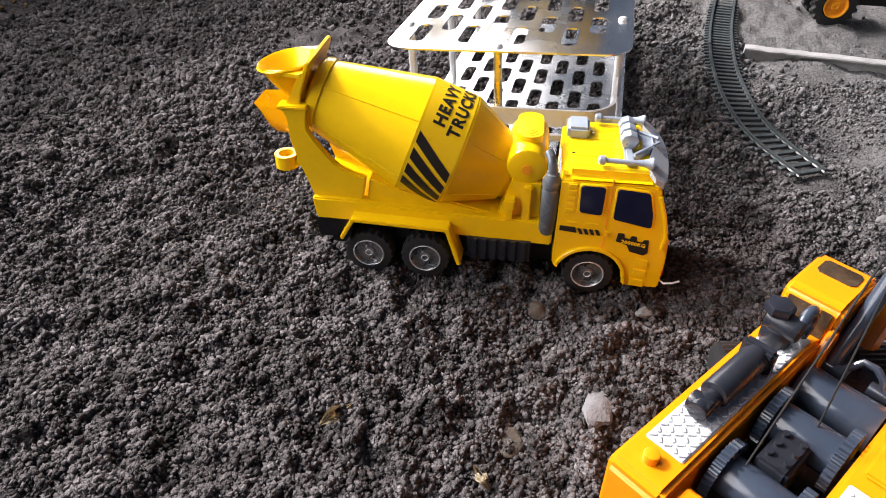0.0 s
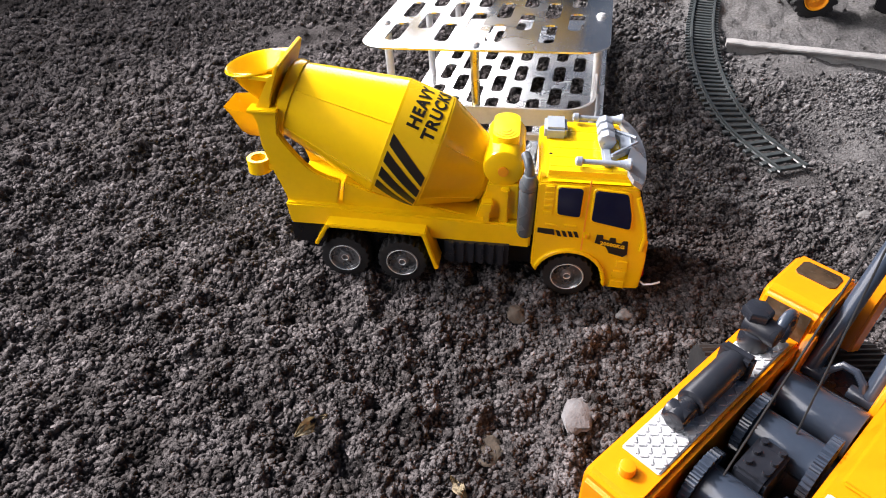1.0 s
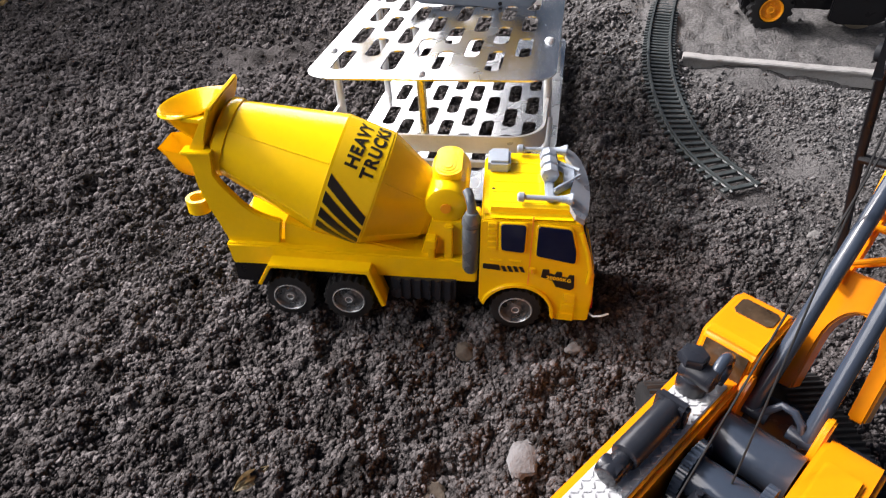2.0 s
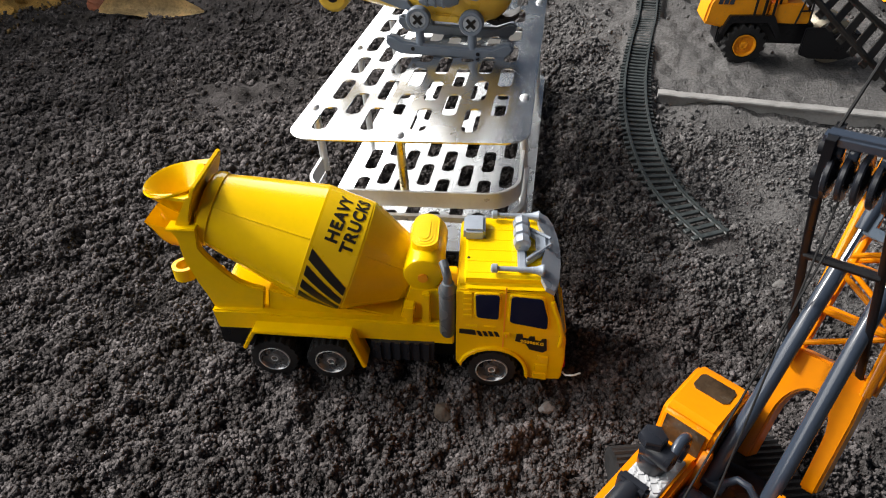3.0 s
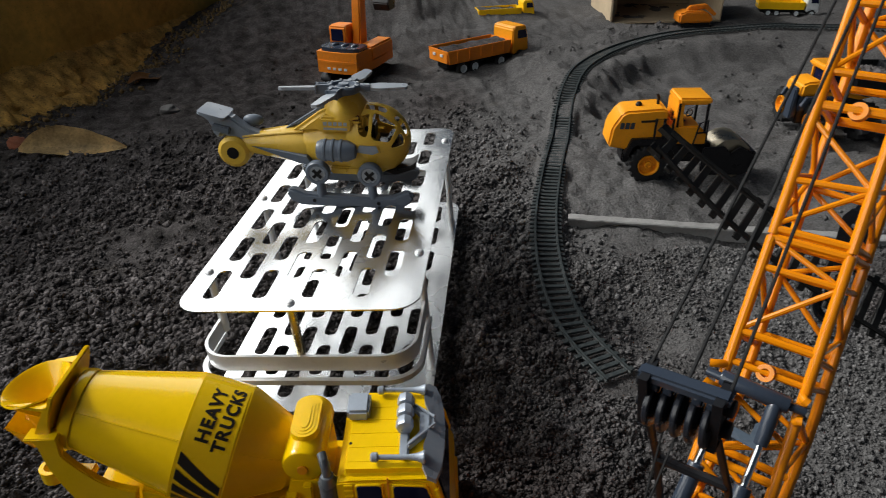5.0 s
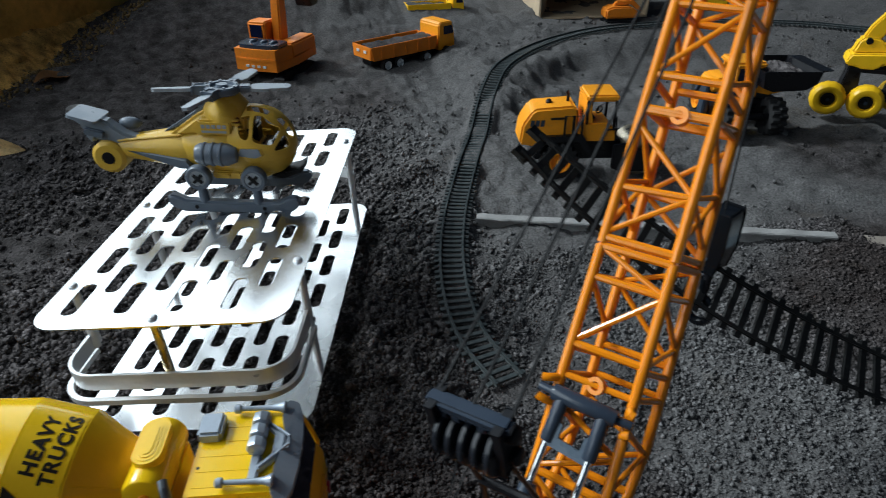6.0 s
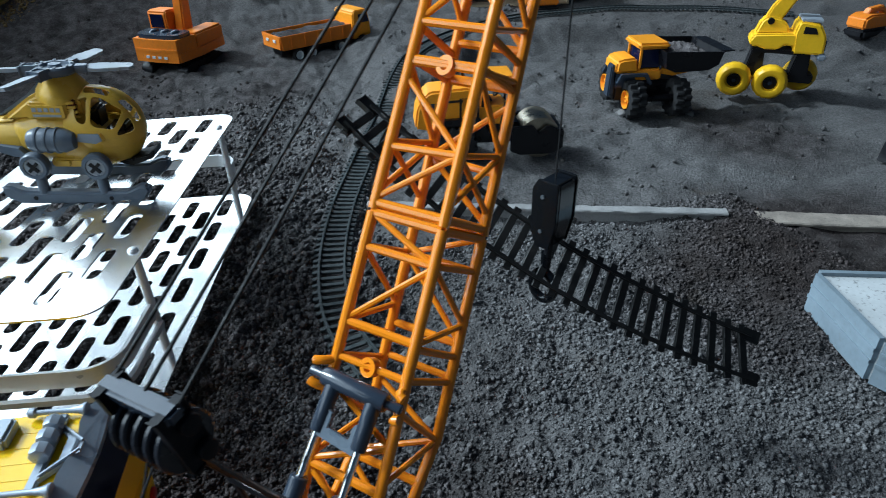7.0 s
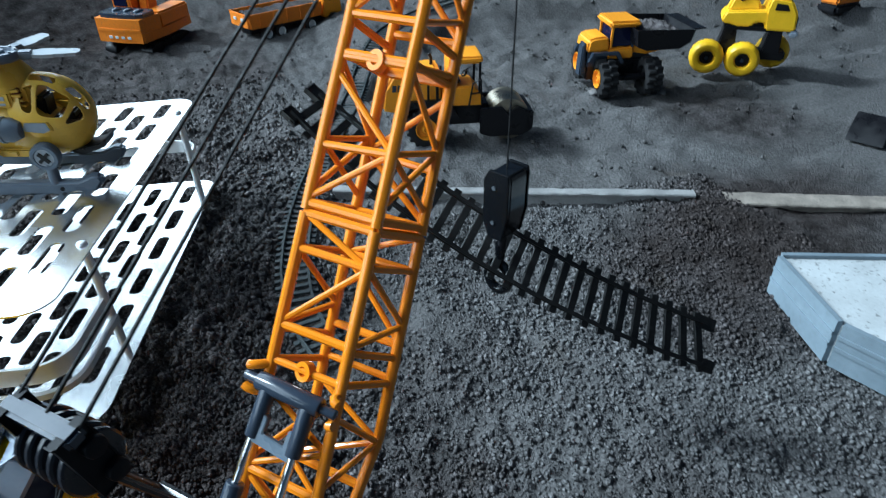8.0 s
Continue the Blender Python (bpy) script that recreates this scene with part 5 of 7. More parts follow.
        part("strut_pin", cyl(B(), foot - Vector((0, 0.009, 0)), foot + Vector((0, 0.009, 0)), 0.0038, seg=16, bev=0.0006), SLATE, t)
    mid_l, mid_r = bl + ay * 0.0105, br - ay * 0.0105
    dn = (Vector((0, 0, 0.056)) - (bl + br) / 2).normalized()
    gap = (mid_r - mid_l).length
    nn = ay.cross(dn).normalized()
    bm = prism(B(), [(0.0, 0.0135), (0.0028, 0.0115), (0.0050, 0.0130), (0.0048, 0.0195), (gap - 0.0048, 0.0205), (gap - 0.0046, 0.0140), (gap - 0.0026, 0.0125), (gap, 0.0145), (gap, 0.0260), (0.0, 0.0245)],
               -0.0016, 0.0016, 0.0004)
    m4 = Matrix.Translation(mid_l) @ Matrix((ay, nn, dn)).transposed().to_4x4()
    for v in bm.verts:
        v.co = m4 @ v.co
    part("strut_yoke", bm, LIGHTSLATE, t, "worn grey bracket between the struts")
    # gantry sheave block and its stays
    a, b = crane_local((0.207, 0.254, 0.247)), crane_local((0.229, 0.230, 0.250))
    ay = (b - a).normalized()
    up = Vector((-0.25, 0, 1)).normalized()
    fr = (up.cross(ay)).normalized()
    frame4 = Matrix((ay, fr, up)).transposed().to_4x4()
    L = (b - a).length
    bm = box(B(), -0.001, L + 0.001, -0.0032, 0.0032, -0.003, 0.0025, 0.0012, m=Matrix.Translation(a) @ frame4)
    sh = part("sheave_head", bm, SLATE, t, "black pulley block")
    for k in range(5):
        c = a + ay * (0.0053 + k * 0.0055) - up * 0.017
        bm = lathe(B(), [(-0.0022, 0.0), (-0.0022, 0.0055), (-0.0014, 0.0075), (-0.0013, 0.0098), (-0.0007, 0.0106), (0.0007, 0.0106), (0.0013, 0.0098), (0.0014, 0.0075), (0.0022, 0.0055), (0.0022, 0.0)], c, ay, 24)
        part("pulley", bm, DARKGREY, sh)
        if k in (0, 1, 3, 4):
            part("roller", cyl(B(), c + up * 0.0105 - ay * 0.0018 + fr * 0.001, c + up * 0.0105 + ay * 0.0018 + fr * 0.001, 0.0034, seg=16, bev=0.0008), SLATE, sh)
    part("pulley_axle", cyl(B(), a + ay * 0.002 - up * 0.017, b - ay * 0.002 - up * 0.017, 0.0025, seg=14), BLACK, sh)
    for q, s in ((a, 1), (b, -1)):
        c = q + ay * s * 0.0025
        bm = box(B(), -0.0055, 0.0055, -0.0012, 0.0012, -0.027, 0.002, 0.0006, m=Matrix.Translation(c) @ Matrix((fr, ay, up)).transposed().to_4x4())
        for dz in (-0.007, -0.021):
            cyl(bm, c + up * dz - ay * s * 0.0045 + fr * 0.002, c + up * dz + ay * s * 0.004 + fr * 0.002, 0.0036, seg=14, bev=0.0006)
        part("cheek", bm, MATTBLACK, sh)
        footp = STAY_R if s == -1 else STAY_L
        knee = crane_local((0.255, 0.249, 0.176) if s == -1 else (0.233, 0.273, 0.173))
        part("stay", tube(B(), [c - up * 0.024, knee, footp], 0.0022, 8, 0.5), BLACK, sh, "thin black stay")
    part("stay_tie", bar(B(), crane_local((0.255, 0.249, 0.176)), crane_local((0.233, 0.273, 0.173)), 0.0024, 8), BLACK, sh)
    # pendant lines to the boom head
    for k in range(3):
        q0 = a + (b - a) * (0.06 + 0.46 * k)
        q1 = crane_local((0.397 + 0.011 * k, 0.411 + 0.005 * k, 0.440))
        part("pendant_line", tube(B(), [q0, q0 * 0.5 + q1 * 0.5 - Vector((0, 0, 0.001)), q1], 0.0007, 6), CORD, t, "thin black cord")
    for k, y in enumerate((-0.006, 0.004)):
        q0 = Vector((-0.056 - 0.042 * k, y + 0.004, 0.070))
        q1 = a + (b - a) * (0.35 + 0.2 * k) - up * 0.017
        part("hoist_line", tube(B(), [q0, q1], 0.00045, 6), CORD, t, "thin black cord")
    return t, P


STAY_R, STAY_L = crane_local((0.279, 0.249, 0.077)), crane_local((0.254, 0.275, 0.077))
BROWNGLASS = material("dusty_window", (0.048, 0.031, 0.018), 0.14, 0, 0.6, 50, dust=0.2, dust_color=(0.22, 0.19, 0.15), spec=0.5)
crane_ob, boom_point = crane()


# ---- hook block hanging from the boom ----
def hook_block():
    top = Vector((0.436, 0.411, 0.216))
    t = thing("hook_block", "black plastic crane hook block hanging on a thin cord", "crane hook", Matrix.Translation(top) @ pose(0, 0, 0, 0, 0, -60))
    body = [(-0.0050, 0.0), (0.0085, 0.0), (0.0095, -0.004), (0.0095, -0.027), (0.0058, -0.0455), (-0.0040, -0.0455), (-0.0085, -0.036), (-0.0090, -0.007)]
    part("block", prism(B(), body, -0.0085, 0.0085, 0.0012, 2), GLOSSBLACK, t)
    for y in (-0.0098, 0.0098):
        part("cheek", prism(B(), [(x * 1.05, z * 1.03 + 0.001) for x, z in body], y - 0.0010, y + 0.0010, 0.0005), GLOSSBLACK, t)
        for z in (-0.010, -0.034):
            part("bolt", cyl(B(), (-0.001, y - 0.0018, z), (-0.001, y + 0.0018, z), 0.0014, seg=12), STEEL, t)
    part("swivel", cyl(B(), (0, 0, -0.045), (-0.001, 0, -0.066), 0.0028, seg=14), BLACK, t)
    pts = [(-0.002, 0, -0.055), (-0.002, 0, -0.071)] + [(-0.002 + 0.0088 * math.cos(radians(a)), 0, -0.0815 + 0.0105 * math.sin(radians(a))) for a in range(90, -255, -15)]
    part("hook", tube(B(), pts, 0.0033, 12), GLOSSBLACK, t, "black plastic ring hook")
    part("hoist_cord", cyl(B(), (0, 0, -0.001), (0.0, 0.0, 0.288), 0.0006, seg=6), CORD, t, "thin black cord")


hook_block()


# ---- helicopter ----
def helicopter():
    t = thing("helicopter", "dull yellow and grey plastic toy helicopter standing on the metal rack", "toy helicopter", pose(0.064, 0.698, 0.006, 0, 2.2, -13))
    cy = 0.030
    prof = [(-0.030, 0.0), (-0.029, 0.012), (-0.015, 0.024), (0.010, 0.030), (0.038, 0.033), (0.060, 0.031), (0.075, 0.025), (0.084, 0.016), (0.089, 0.006), (0.090, 0.0)]
    bm = lathe(B(), prof, (0.0, cy, 0.163), (1, 0, 0.0), 32, 0.92)
    for v in bm.verts:
        v.co.y = cy + (v.co.y - cy) * 0.80
    for v in bm.verts:
        if v.co.x > 0.040:
            v.co.z = min(v.co.z, 0.1685)
    part("fuselage", bm, SAND, t)
    bm = lathe(B(), [(0.0, 0.0), (0.0, 0.0085), (0.060, 0.019), (0.075, 0.020), (0.075, 0.0)], (-0.088, cy, 0.160), (1, 0, 0.03), 24)
    part("tail_boom", bm, SAND, t)
    bm = lathe(B(), [(-0.013, 0.006), (-0.013, 0.013), (-0.010, 0.0165), (0.010, 0.0165), (0.013, 0.013), (0.013, 0.006)], (-0.092, cy, 0.153), (0, 1, 0), 28)
    tail = part("tail_hub", bm, SAND, t)
    # solid black plug that paints the shade of a hole through the hub
    part("tail_hole_plug", cyl(B(), (-0.092, cy - 0.0135, 0.153), (-0.092, cy + 0.0135, 0.153), 0.0062, seg=20), BLACK, tail)
    fin = [(-0.086, 0.160), (-0.060, 0.166), (-0.062, 0.172), (-0.076, 0.177), (-0.092, 0.190), (-0.122, 0.1945), (-0.126, 0.1915), (-0.114, 0.182), (-0.112, 0.168), (-0.106, 0.165), (-0.102, 0.172), (-0.096, 0.166)]
    part("tail_fin", prism(B(), fin, cy - 0.007, cy + 0.007, 0.0025, 3), HELIMID, t, "grey tail fin")
    bm = plan(B(), rounded(-0.0140, 0.0140, -0.016, 0.016, 0.004, 4), -0.0015, 0.0015, 0.0008)
    m = Matrix.Translation((-0.109, cy, 0.1925)) @ Matrix.Rotation(radians(14), 4, "Y")
    for v in bm.verts:
        v.co = m @ v.co
    part("tail_wing", bm, HELIMID, t, "flat grey tail wing")
    part("tail_knob", ellipsoid(B(), (-0.074, cy + 0.010, 0.1815), 0.011, 0.006, 0.006), HELIGREY, t)
    # stripe, engine cowling, side pods
    for s in (-1, 1):
        y = cy + s * 0.0262
        stripe = [(-0.070, 0.163), (-0.012, 0.158), (-0.006, 0.150), (-0.018, 0.150)]
        bm = prism(B(), stripe, min(y - s * 0.010, y), max(y - s * 0.010, y), 0.0005)
        for v in bm.verts:
            if abs(v.co.y - y) < 1e-4 or s * (v.co.y - cy) > 0.02:
                v.co.y = cy + s * (0.0155 + 0.0105 * max(0, min(1, (v.co.x + 0.070) / 0.058)))
        part("side_stripe", bm, HELIGREY, t, "grey stripe")
        bm = lathe(B(), [(0, 0.0), (0.0, 0.0085), (0.004, 0.0105), (0.030, 0.0105), (0.038, 0.007), (0.040, 0.0)], (0.001, cy + s * 0.0275, 0.167), (1, 0, 0), 20)
        for k in range(3):
            lathe(bm, [(0, 0.0098), (0.001, 0.0114), (0.003, 0.0114), (0.004, 0.0098)], (0.007 + k * 0.008, cy + s * 0.0275, 0.167), (1, 0, 0), 20)
        part("side_pod", bm, HELIGREY, t, "grey engine pod")
        for x in (0.0, 0.053):
            w = part("strut_wheel", lathe(B(), [(-0.005, 0.006), (-0.005, 0.0112), (-0.003, 0.0124), (0.003, 0.0124), (0.005, 0.0112), (0.005, 0.0084), (0.0038, 0.0080), (0.0038, 0)],
                                          (x, cy + s * 0.0295, 0.1435), (0, s, 0), 24), HELIGREY, t, "grey wheel")
            part("hubcap", cyl(B(), (x, cy + s * 0.0325, 0.1435), (x, cy + s * 0.0337, 0.1435), 0.0080, seg=20), HELILIGHT, w)
            bm = B()
            for a in (45, 135):
                m = Matrix.Translation((x, cy + s * 0.0340, 0.1435)) @ Matrix.Rotation(radians(a), 4, "Y")
                box(bm, -0.0058, 0.0058, -0.0009, 0.0009, -0.0015, 0.0015, m=m)
            part("cross_screw", bm, BLACK, w)
            part("skid_leg", cyl(B(), (x + 0.001, cy + s * 0.0295, 0.138), (x + 0.003, cy + s * 0.031, 0.116), 0.0042, 0.0050, seg=14), HELIGREY, t)
        skid = [(-0.033, 0.122), (-0.030, 0.114), (-0.018, 0.1085), (0.080, 0.1085), (0.092, 0.113), (0.098, 0.122), (0.095, 0.127), (0.088, 0.127), (0.076, 0.1215), (0.050, 0.1205), (0.0, 0.1205), (-0.014, 0.1215), (-0.024, 0.126), (-0.031, 0.126)]
        part("skid", prism(B(), skid, cy + s * 0.031 - 0.0055, cy + s * 0.031 + 0.0055, 0.0022, 3), HELIGREY, t, "grey landing skid")
    for s in (-1, 1):
        pane = [(0.0395, 0.166), (0.0430, 0.1735), (0.0600, 0.1735), (0.0625, 0.167), (0.0560, 0.1640)]
        part("side_window_frame", prism(B(), [(0.051 + (x - 0.051) * 1.18, 0.169 + (z - 0.169) * 1.3) for x, z in pane], *sorted((cy + s * 0.0200, cy + s * 0.0278)), 0.0010), SAND, t)
        part("side_window", prism(B(), pane, *sorted((cy + s * 0.0220, cy + s * 0.0283)), 0.0004), HELIMID, t, "small grey side window")
        part("belly_box", box(B(), 0.012, 0.040, *sorted((cy + s * 0.016, cy + s * 0.0245)), 0.1400, 0.1480, 0.0015), SAND, t)
        part("belly_latch", box(B(), 0.020, 0.029, *sorted((cy + s * 0.0235, cy + s * 0.0262)), 0.1415, 0.1465, 0.0008), SAND, t)
        part("tail_boom_ridge", tube(B(), [(-0.082, cy + s * 0.006, 0.1690), (-0.040, cy + s * 0.010, 0.1755), (-0.016, cy + s * 0.013, 0.1800)], 0.0014, 8), SAND, t)
        part("skid_stud", cyl(B(), (-0.004, cy + s * 0.0360, 0.1150), (-0.004, cy + s * 0.0372, 0.1150), 0.0020, seg=10), BLACK, t)
        part("skid_stud", cyl(B(), (0.062, cy + s * 0.0360, 0.1150), (0.062, cy + s * 0.0372, 0.1150), 0.0020, seg=10), BLACK, t)
        part("fin_brace", prism(B(), [(-0.112, 0.176), (-0.094, 0.172), (-0.092, 0.179), (-0.110, 0.183)], *sorted((cy + s * 0.006, cy + s * 0.0115)), 0.0012), HELIGREY, t)
    cowl = [(-0.030, 0.178), (0.000, 0.200), (0.010, 0.205), (0.042, 0.207), (0.050, 0.200), (0.050, 0.184), (0.000, 0.180)]
    part("cowling", prism(B(), cowl, cy - 0.016, cy + 0.016, 0.004, 3), SAND, t)
    part("cowling_fin", prism(B(), [(-0.038, 0.178), (-0.004, 0.200), (0.010, 0.213), (0.022, 0.208), (0.010, 0.196)], cy - 0.005, cy + 0.005, 0.0015), HELIGREY, t, "grey spine fin")
    for s in (-1, 1):
        part("cowl_block", prism(B(), [(0.000, 0.184), (0.004, 0.199), (0.036, 0.199), (0.036, 0.184)], *sorted((cy + s * 0.012, cy + s * 0.0235)), 0.002), SAND, t)
        part("vent_backing", box(B(), 0.0350, 0.0425, *sorted((cy + s * 0.010, cy + s * 0.0195)), 0.1850, 0.2010, 0.0008), DARKRED, t, "dark red vent")
        for k in range(4):
            part("vent_slat", box(B(), 0.0355, 0.0455 - k * 0.001, *sorted((cy + s * 0.012, cy + s * 0.0215)), 0.185 + k * 0.0042, 0.1872 + k * 0.0042, 0.0006), SAND, t)
        for k in range(5):
            part("cowl_mark", box(B(), 0.0075 + k * 0.0050, 0.0110 + k * 0.0050, *sorted((cy + s * 0.0225, cy + s * 0.0239)), 0.1912, 0.1948), HELILIGHT, t, "raised mark that cannot be read")
        part("cowl_bar", box(B(), 0.0075, 0.0310, *sorted((cy + s * 0.0225, cy + s * 0.0238)), 0.1868, 0.1890), HELILIGHT, t, "raised grey bar")
    part("mast", lathe(B(), [(-0.004, 0.0235), (0, 0.0230), (0.005, 0.0215), (0.010, 0.0180), (0.014, 0.0150), (0.018, 0.0125)], (0.027, cy, 0.201), (0, 0, 1), 24), SAND, t)
    hub = part("rotor_hub", lathe(B(), [(0, 0.010), (0.000, 0.0150), (0.002, 0.0165), (0.006, 0.0165), (0.0075, 0.0150), (0.0075, 0.0115), (0.005, 0.0108), (0.005, 0.006), (0.0085, 0.005), (0.0085, 0.0)],
                                  (0.025, cy, 0.2185), (0, 0, 1), 32), HELIGREY, t, "grey ringed rotor hub")
    for k in range(8):
        a = (k + 0.5) / 8 * math.tau
        part("hub_stud", cyl(B(), (0.025 + 0.0135 * math.cos(a), cy + 0.0135 * math.sin(a), 0.2255), (0.025 + 0.0135 * math.cos(a), cy + 0.0135 * math.sin(a), 0.2272), 0.0013, seg=8), HELILIGHT, hub)
    for k in range(4):
        m = Matrix.Translation((0.025, cy, 0.2225)) @ Matrix.Rotation(radians(90 * k + (10 if k % 2 == 0 else -14)), 4, "Z")
        bm = box(B(), 0.0150, 0.0265, -0.0050, 0.0050, -0.0032, 0.0030, 0.0012, m=m)
        part("blade_root", bm, HELIGREY, hub)
        m = m @ Matrix.Rotation(radians(9), 4, "X")
        bm = B()
        vs = [(0.026, -0.0046), (0.034, -0.0062), (0.0425, -0.0058), (0.0430, -0.0050), (0.051, -0.0052), (0.0515, -0.0044), (0.060, -0.0044), (0.0630, -0.002), (0.0630, 0.003),
              (0.060, 0.0050), (0.0515, 0.0050), (0.051, 0.0058), (0.0430, 0.0056), (0.0425, 0.0064), (0.034, 0.0066), (0.026, 0.0046)]
        plan(bm, vs, -0.0015, 0.0015, 0.0006)
        for v in bm.verts:
            v.co = m @ v.co
        part("rotor_blade", bm, HELILIGHT, hub, "pale grey rotor blade")
    # canopy shell with window openings over a dim brown cabin
    def inside(x, z, poly):
        odd = False
        for (x0, z0), (x1, z1) in zip(poly, poly[1:] + poly[:1]):
            if (z0 > z) != (z1 > z) and x < (x1 - x0) * (z - z0) / (z1 - z0) + x0:
                odd = not odd
        return odd

    holes = [[(0.0405, 0.1985), (0.0525, 0.2020), (0.0510, 0.1800), (0.0430, 0.1825)],
             [(0.0560, 0.2020), (0.0640, 0.2005), (0.0795, 0.1895), (0.0720, 0.1755), (0.0545, 0.1795)],
             [(0.0750, 0.1745), (0.0825, 0.1850), (0.0890, 0.1720), (0.0720, 0.1690)]]
    cx, cz, ra, rb, rc = 0.052, 0.172, 0.0385, 0.0262, 0.0350
    bm = B()
    nu, nv = 180, 90
    grid = [[bm.verts.new((cx + ra * math.sin(math.pi * j / nv) * math.cos(math.tau * i / nu), cy + rb * math.sin(math.pi * j / nv) * math.sin(math.tau * i / nu), cz + rc * math.cos(math.pi * j / nv)))
             for i in range(nu)] for j in range(1, nv)]
    for j in range(nv - 2):
        for i in range(nu):
            q = (grid[j][i], grid[j][(i + 1) % nu], grid[j + 1][(i + 1) % nu], grid[j + 1][i])
            c = sum((v.co for v in q), Vector()) / 4
            if c.z < 0.160 or c.x < 0.030:
                continue
            dy = abs(c.y - cy)
            if dy > 0.0125 and any(inside(c.x, c.z, h) for h in holes):
                continue
            if 0.0035 < dy < 0.0105 and (c.x > 0.072 and 0.178 < c.z < 0.197 or c.z > 0.199 and 0.048 < c.x < 0.068):
                continue
            bm.faces.new(q)
    bmesh.ops.delete(bm, geom=[v for v in bm.verts if not v.link_faces], context="VERTS")
    for _ in range(12):
        rim = [v for v in bm.verts if v.is_boundary and v.co.z > 0.163 and v.co.x > 0.033]
        moved = {}
        for v in rim:
            nb = [e.other_vert(v).co for e in v.link_edges if e.is_boundary]
            moved[v] = v.co * 0.4 + sum(nb, Vector()) / len(nb) * 0.6
        for v, c in moved.items():
            v.co = c
    bmesh.ops.solidify(bm, geom=bm.faces, thickness=0.0011)
    can = part("canopy", bm, SAND, t, "yellow canopy with open windows", 50)
    part("cabin_floor", plan(B(), rounded(0.034, 0.084, cy - 0.018, cy + 0.018, 0.012, 5), 0.1685, 0.1705, 0.0003), BROWNGLASS, can, "dark brown cabin floor")
    part("seat", box(B(), 0.044, 0.056, cy - 0.010, cy + 0.010, 0.1700, 0.1900, 0.002), BLACK, can)
    part("dashboard", box(B(), 0.069, 0.078, cy - 0.012, cy + 0.012, 0.1700, 0.1780, 0.002), BLACK, can)
    part("nose_fork", prism(B(), [(0.064, 0.140), (0.092, 0.147), (0.099, 0.152), (0.097, 0.144), (0.076, 0.136)], cy - 0.012, cy + 0.012, 0.001), BLACK, t, "black chin plate")
    return t


helicopter()

# ---- railway ----

def spline(pts, step):
    """Even steps along a smooth line through the points."""
    P = [Vector((*p, 0)) for p in pts]
    fine = []
    for i in range(len(P) - 1):
        p0, p1, p2, p3 = P[max(i - 1, 0)], P[i], P[i + 1], P[min(i + 2, len(P) - 1)]
        for k in range(40):
            u = k / 40
            fine.append(0.5 * ((2 * p1) + (p2 - p0) * u + (2 * p0 - 5 * p1 + 4 * p2 - p3) * u * u + (3 * p1 - p0 - 3 * p2 + p3) * u ** 3))
    fine.append(P[-1])
    out, acc = [fine[0]], 0.0
    for a, b in zip(fine, fine[1:]):
        acc += (b - a).length
        if acc >= step:
            out.append(b)
            acc -= step
    return out


TIE_MESH = None


def tie_mesh():
    global TIE_MESH
    if TIE_MESH is None:
        bm = box(B(), -0.0027, 0.0027, -0.0205, 0.0205, 0.0, 0.0026, 0.0004, 1)
        for s in (-1, 1):
            box(bm, -0.0022, 0.0022, s * 0.0135 - 0.0028, s * 0.0135 + 0.0028, 0.0024, 0.0034)
        me = bpy.data.meshes.new("tie")
        bmesh.ops.recalc_face_normals(bm, faces=bm.faces)
        bm.to_mesh(me)
        bm.free()
        me.materials.append(TRACKMAT)
        TIE_MESH = me
    return TIE_MESH


def rail(bm, pts, normals, off, ups=None):
    rows = []
    for i, (p, n) in enumerate(zip(pts, normals)):
        up = ups[i] if ups else Vector((0, 0, 1))
        c = p + n * off
        rows.append([bm.verts.new(c + n * a + up * b) for a, b in ((-0.0016, 0.0024), (0.0016, 0.0024), (0.0008, 0.0034), (0.0011, 0.0058), (-0.0011, 0.0058), (-0.0008, 0.0034))])
    for a, b in zip(rows, rows[1:]):
        for i in range(6):
            bm.faces.new((a[i], a[(i + 1) % 6], b[(i + 1) % 6], b[i]))
    bm.faces.new(rows[0])
    bm.faces.new(rows[-1][::-1])


def railway():
    pts = spline(TRACK, 0.0115)
    zs = [float(lie(p.x, p.y)) + 0.0022 for p in pts]
    zs = [sum(zs[max(0, i - 4):i + 5]) / len(zs[max(0, i - 4):i + 5]) for i in range(len(zs))]
    for p, z in zip(pts, zs):
        p.z = z
    per = 22
    for start in range(0, len(pts) - 3, per):
        seg = pts[start:start + per + 1]
        if len(seg) < 3:
            break
        t = thing("railway_track", "dusty dark grey plastic toy railway track lying on the soil", "railway track", Matrix.Identity(4), "railway track sections")
        nrm = []
        for i, p in enumerate(seg):
            d = (seg[min(i + 1, len(seg) - 1)] - seg[max(i - 1, 0)]).normalized()
            nrm.append(Vector((d.y, -d.x, 0)).normalized())
        for off in (-0.0135, 0.0135):
            bm = B()
            rail(bm, seg, nrm, off)
            part("rail", bm, TRACKMAT, t)
        for i in range(len(seg) - 1):
            p = (seg[i] + seg[i + 1]) / 2
            d = (seg[i + 1] - seg[i]).normalized()
            ob = new("tie", tie_mesh())
            ob.parent = t
            ob.matrix_basis = Matrix.Translation(p) @ Matrix.Rotation(math.atan2(d.y, d.x), 4, "Z")


railway()


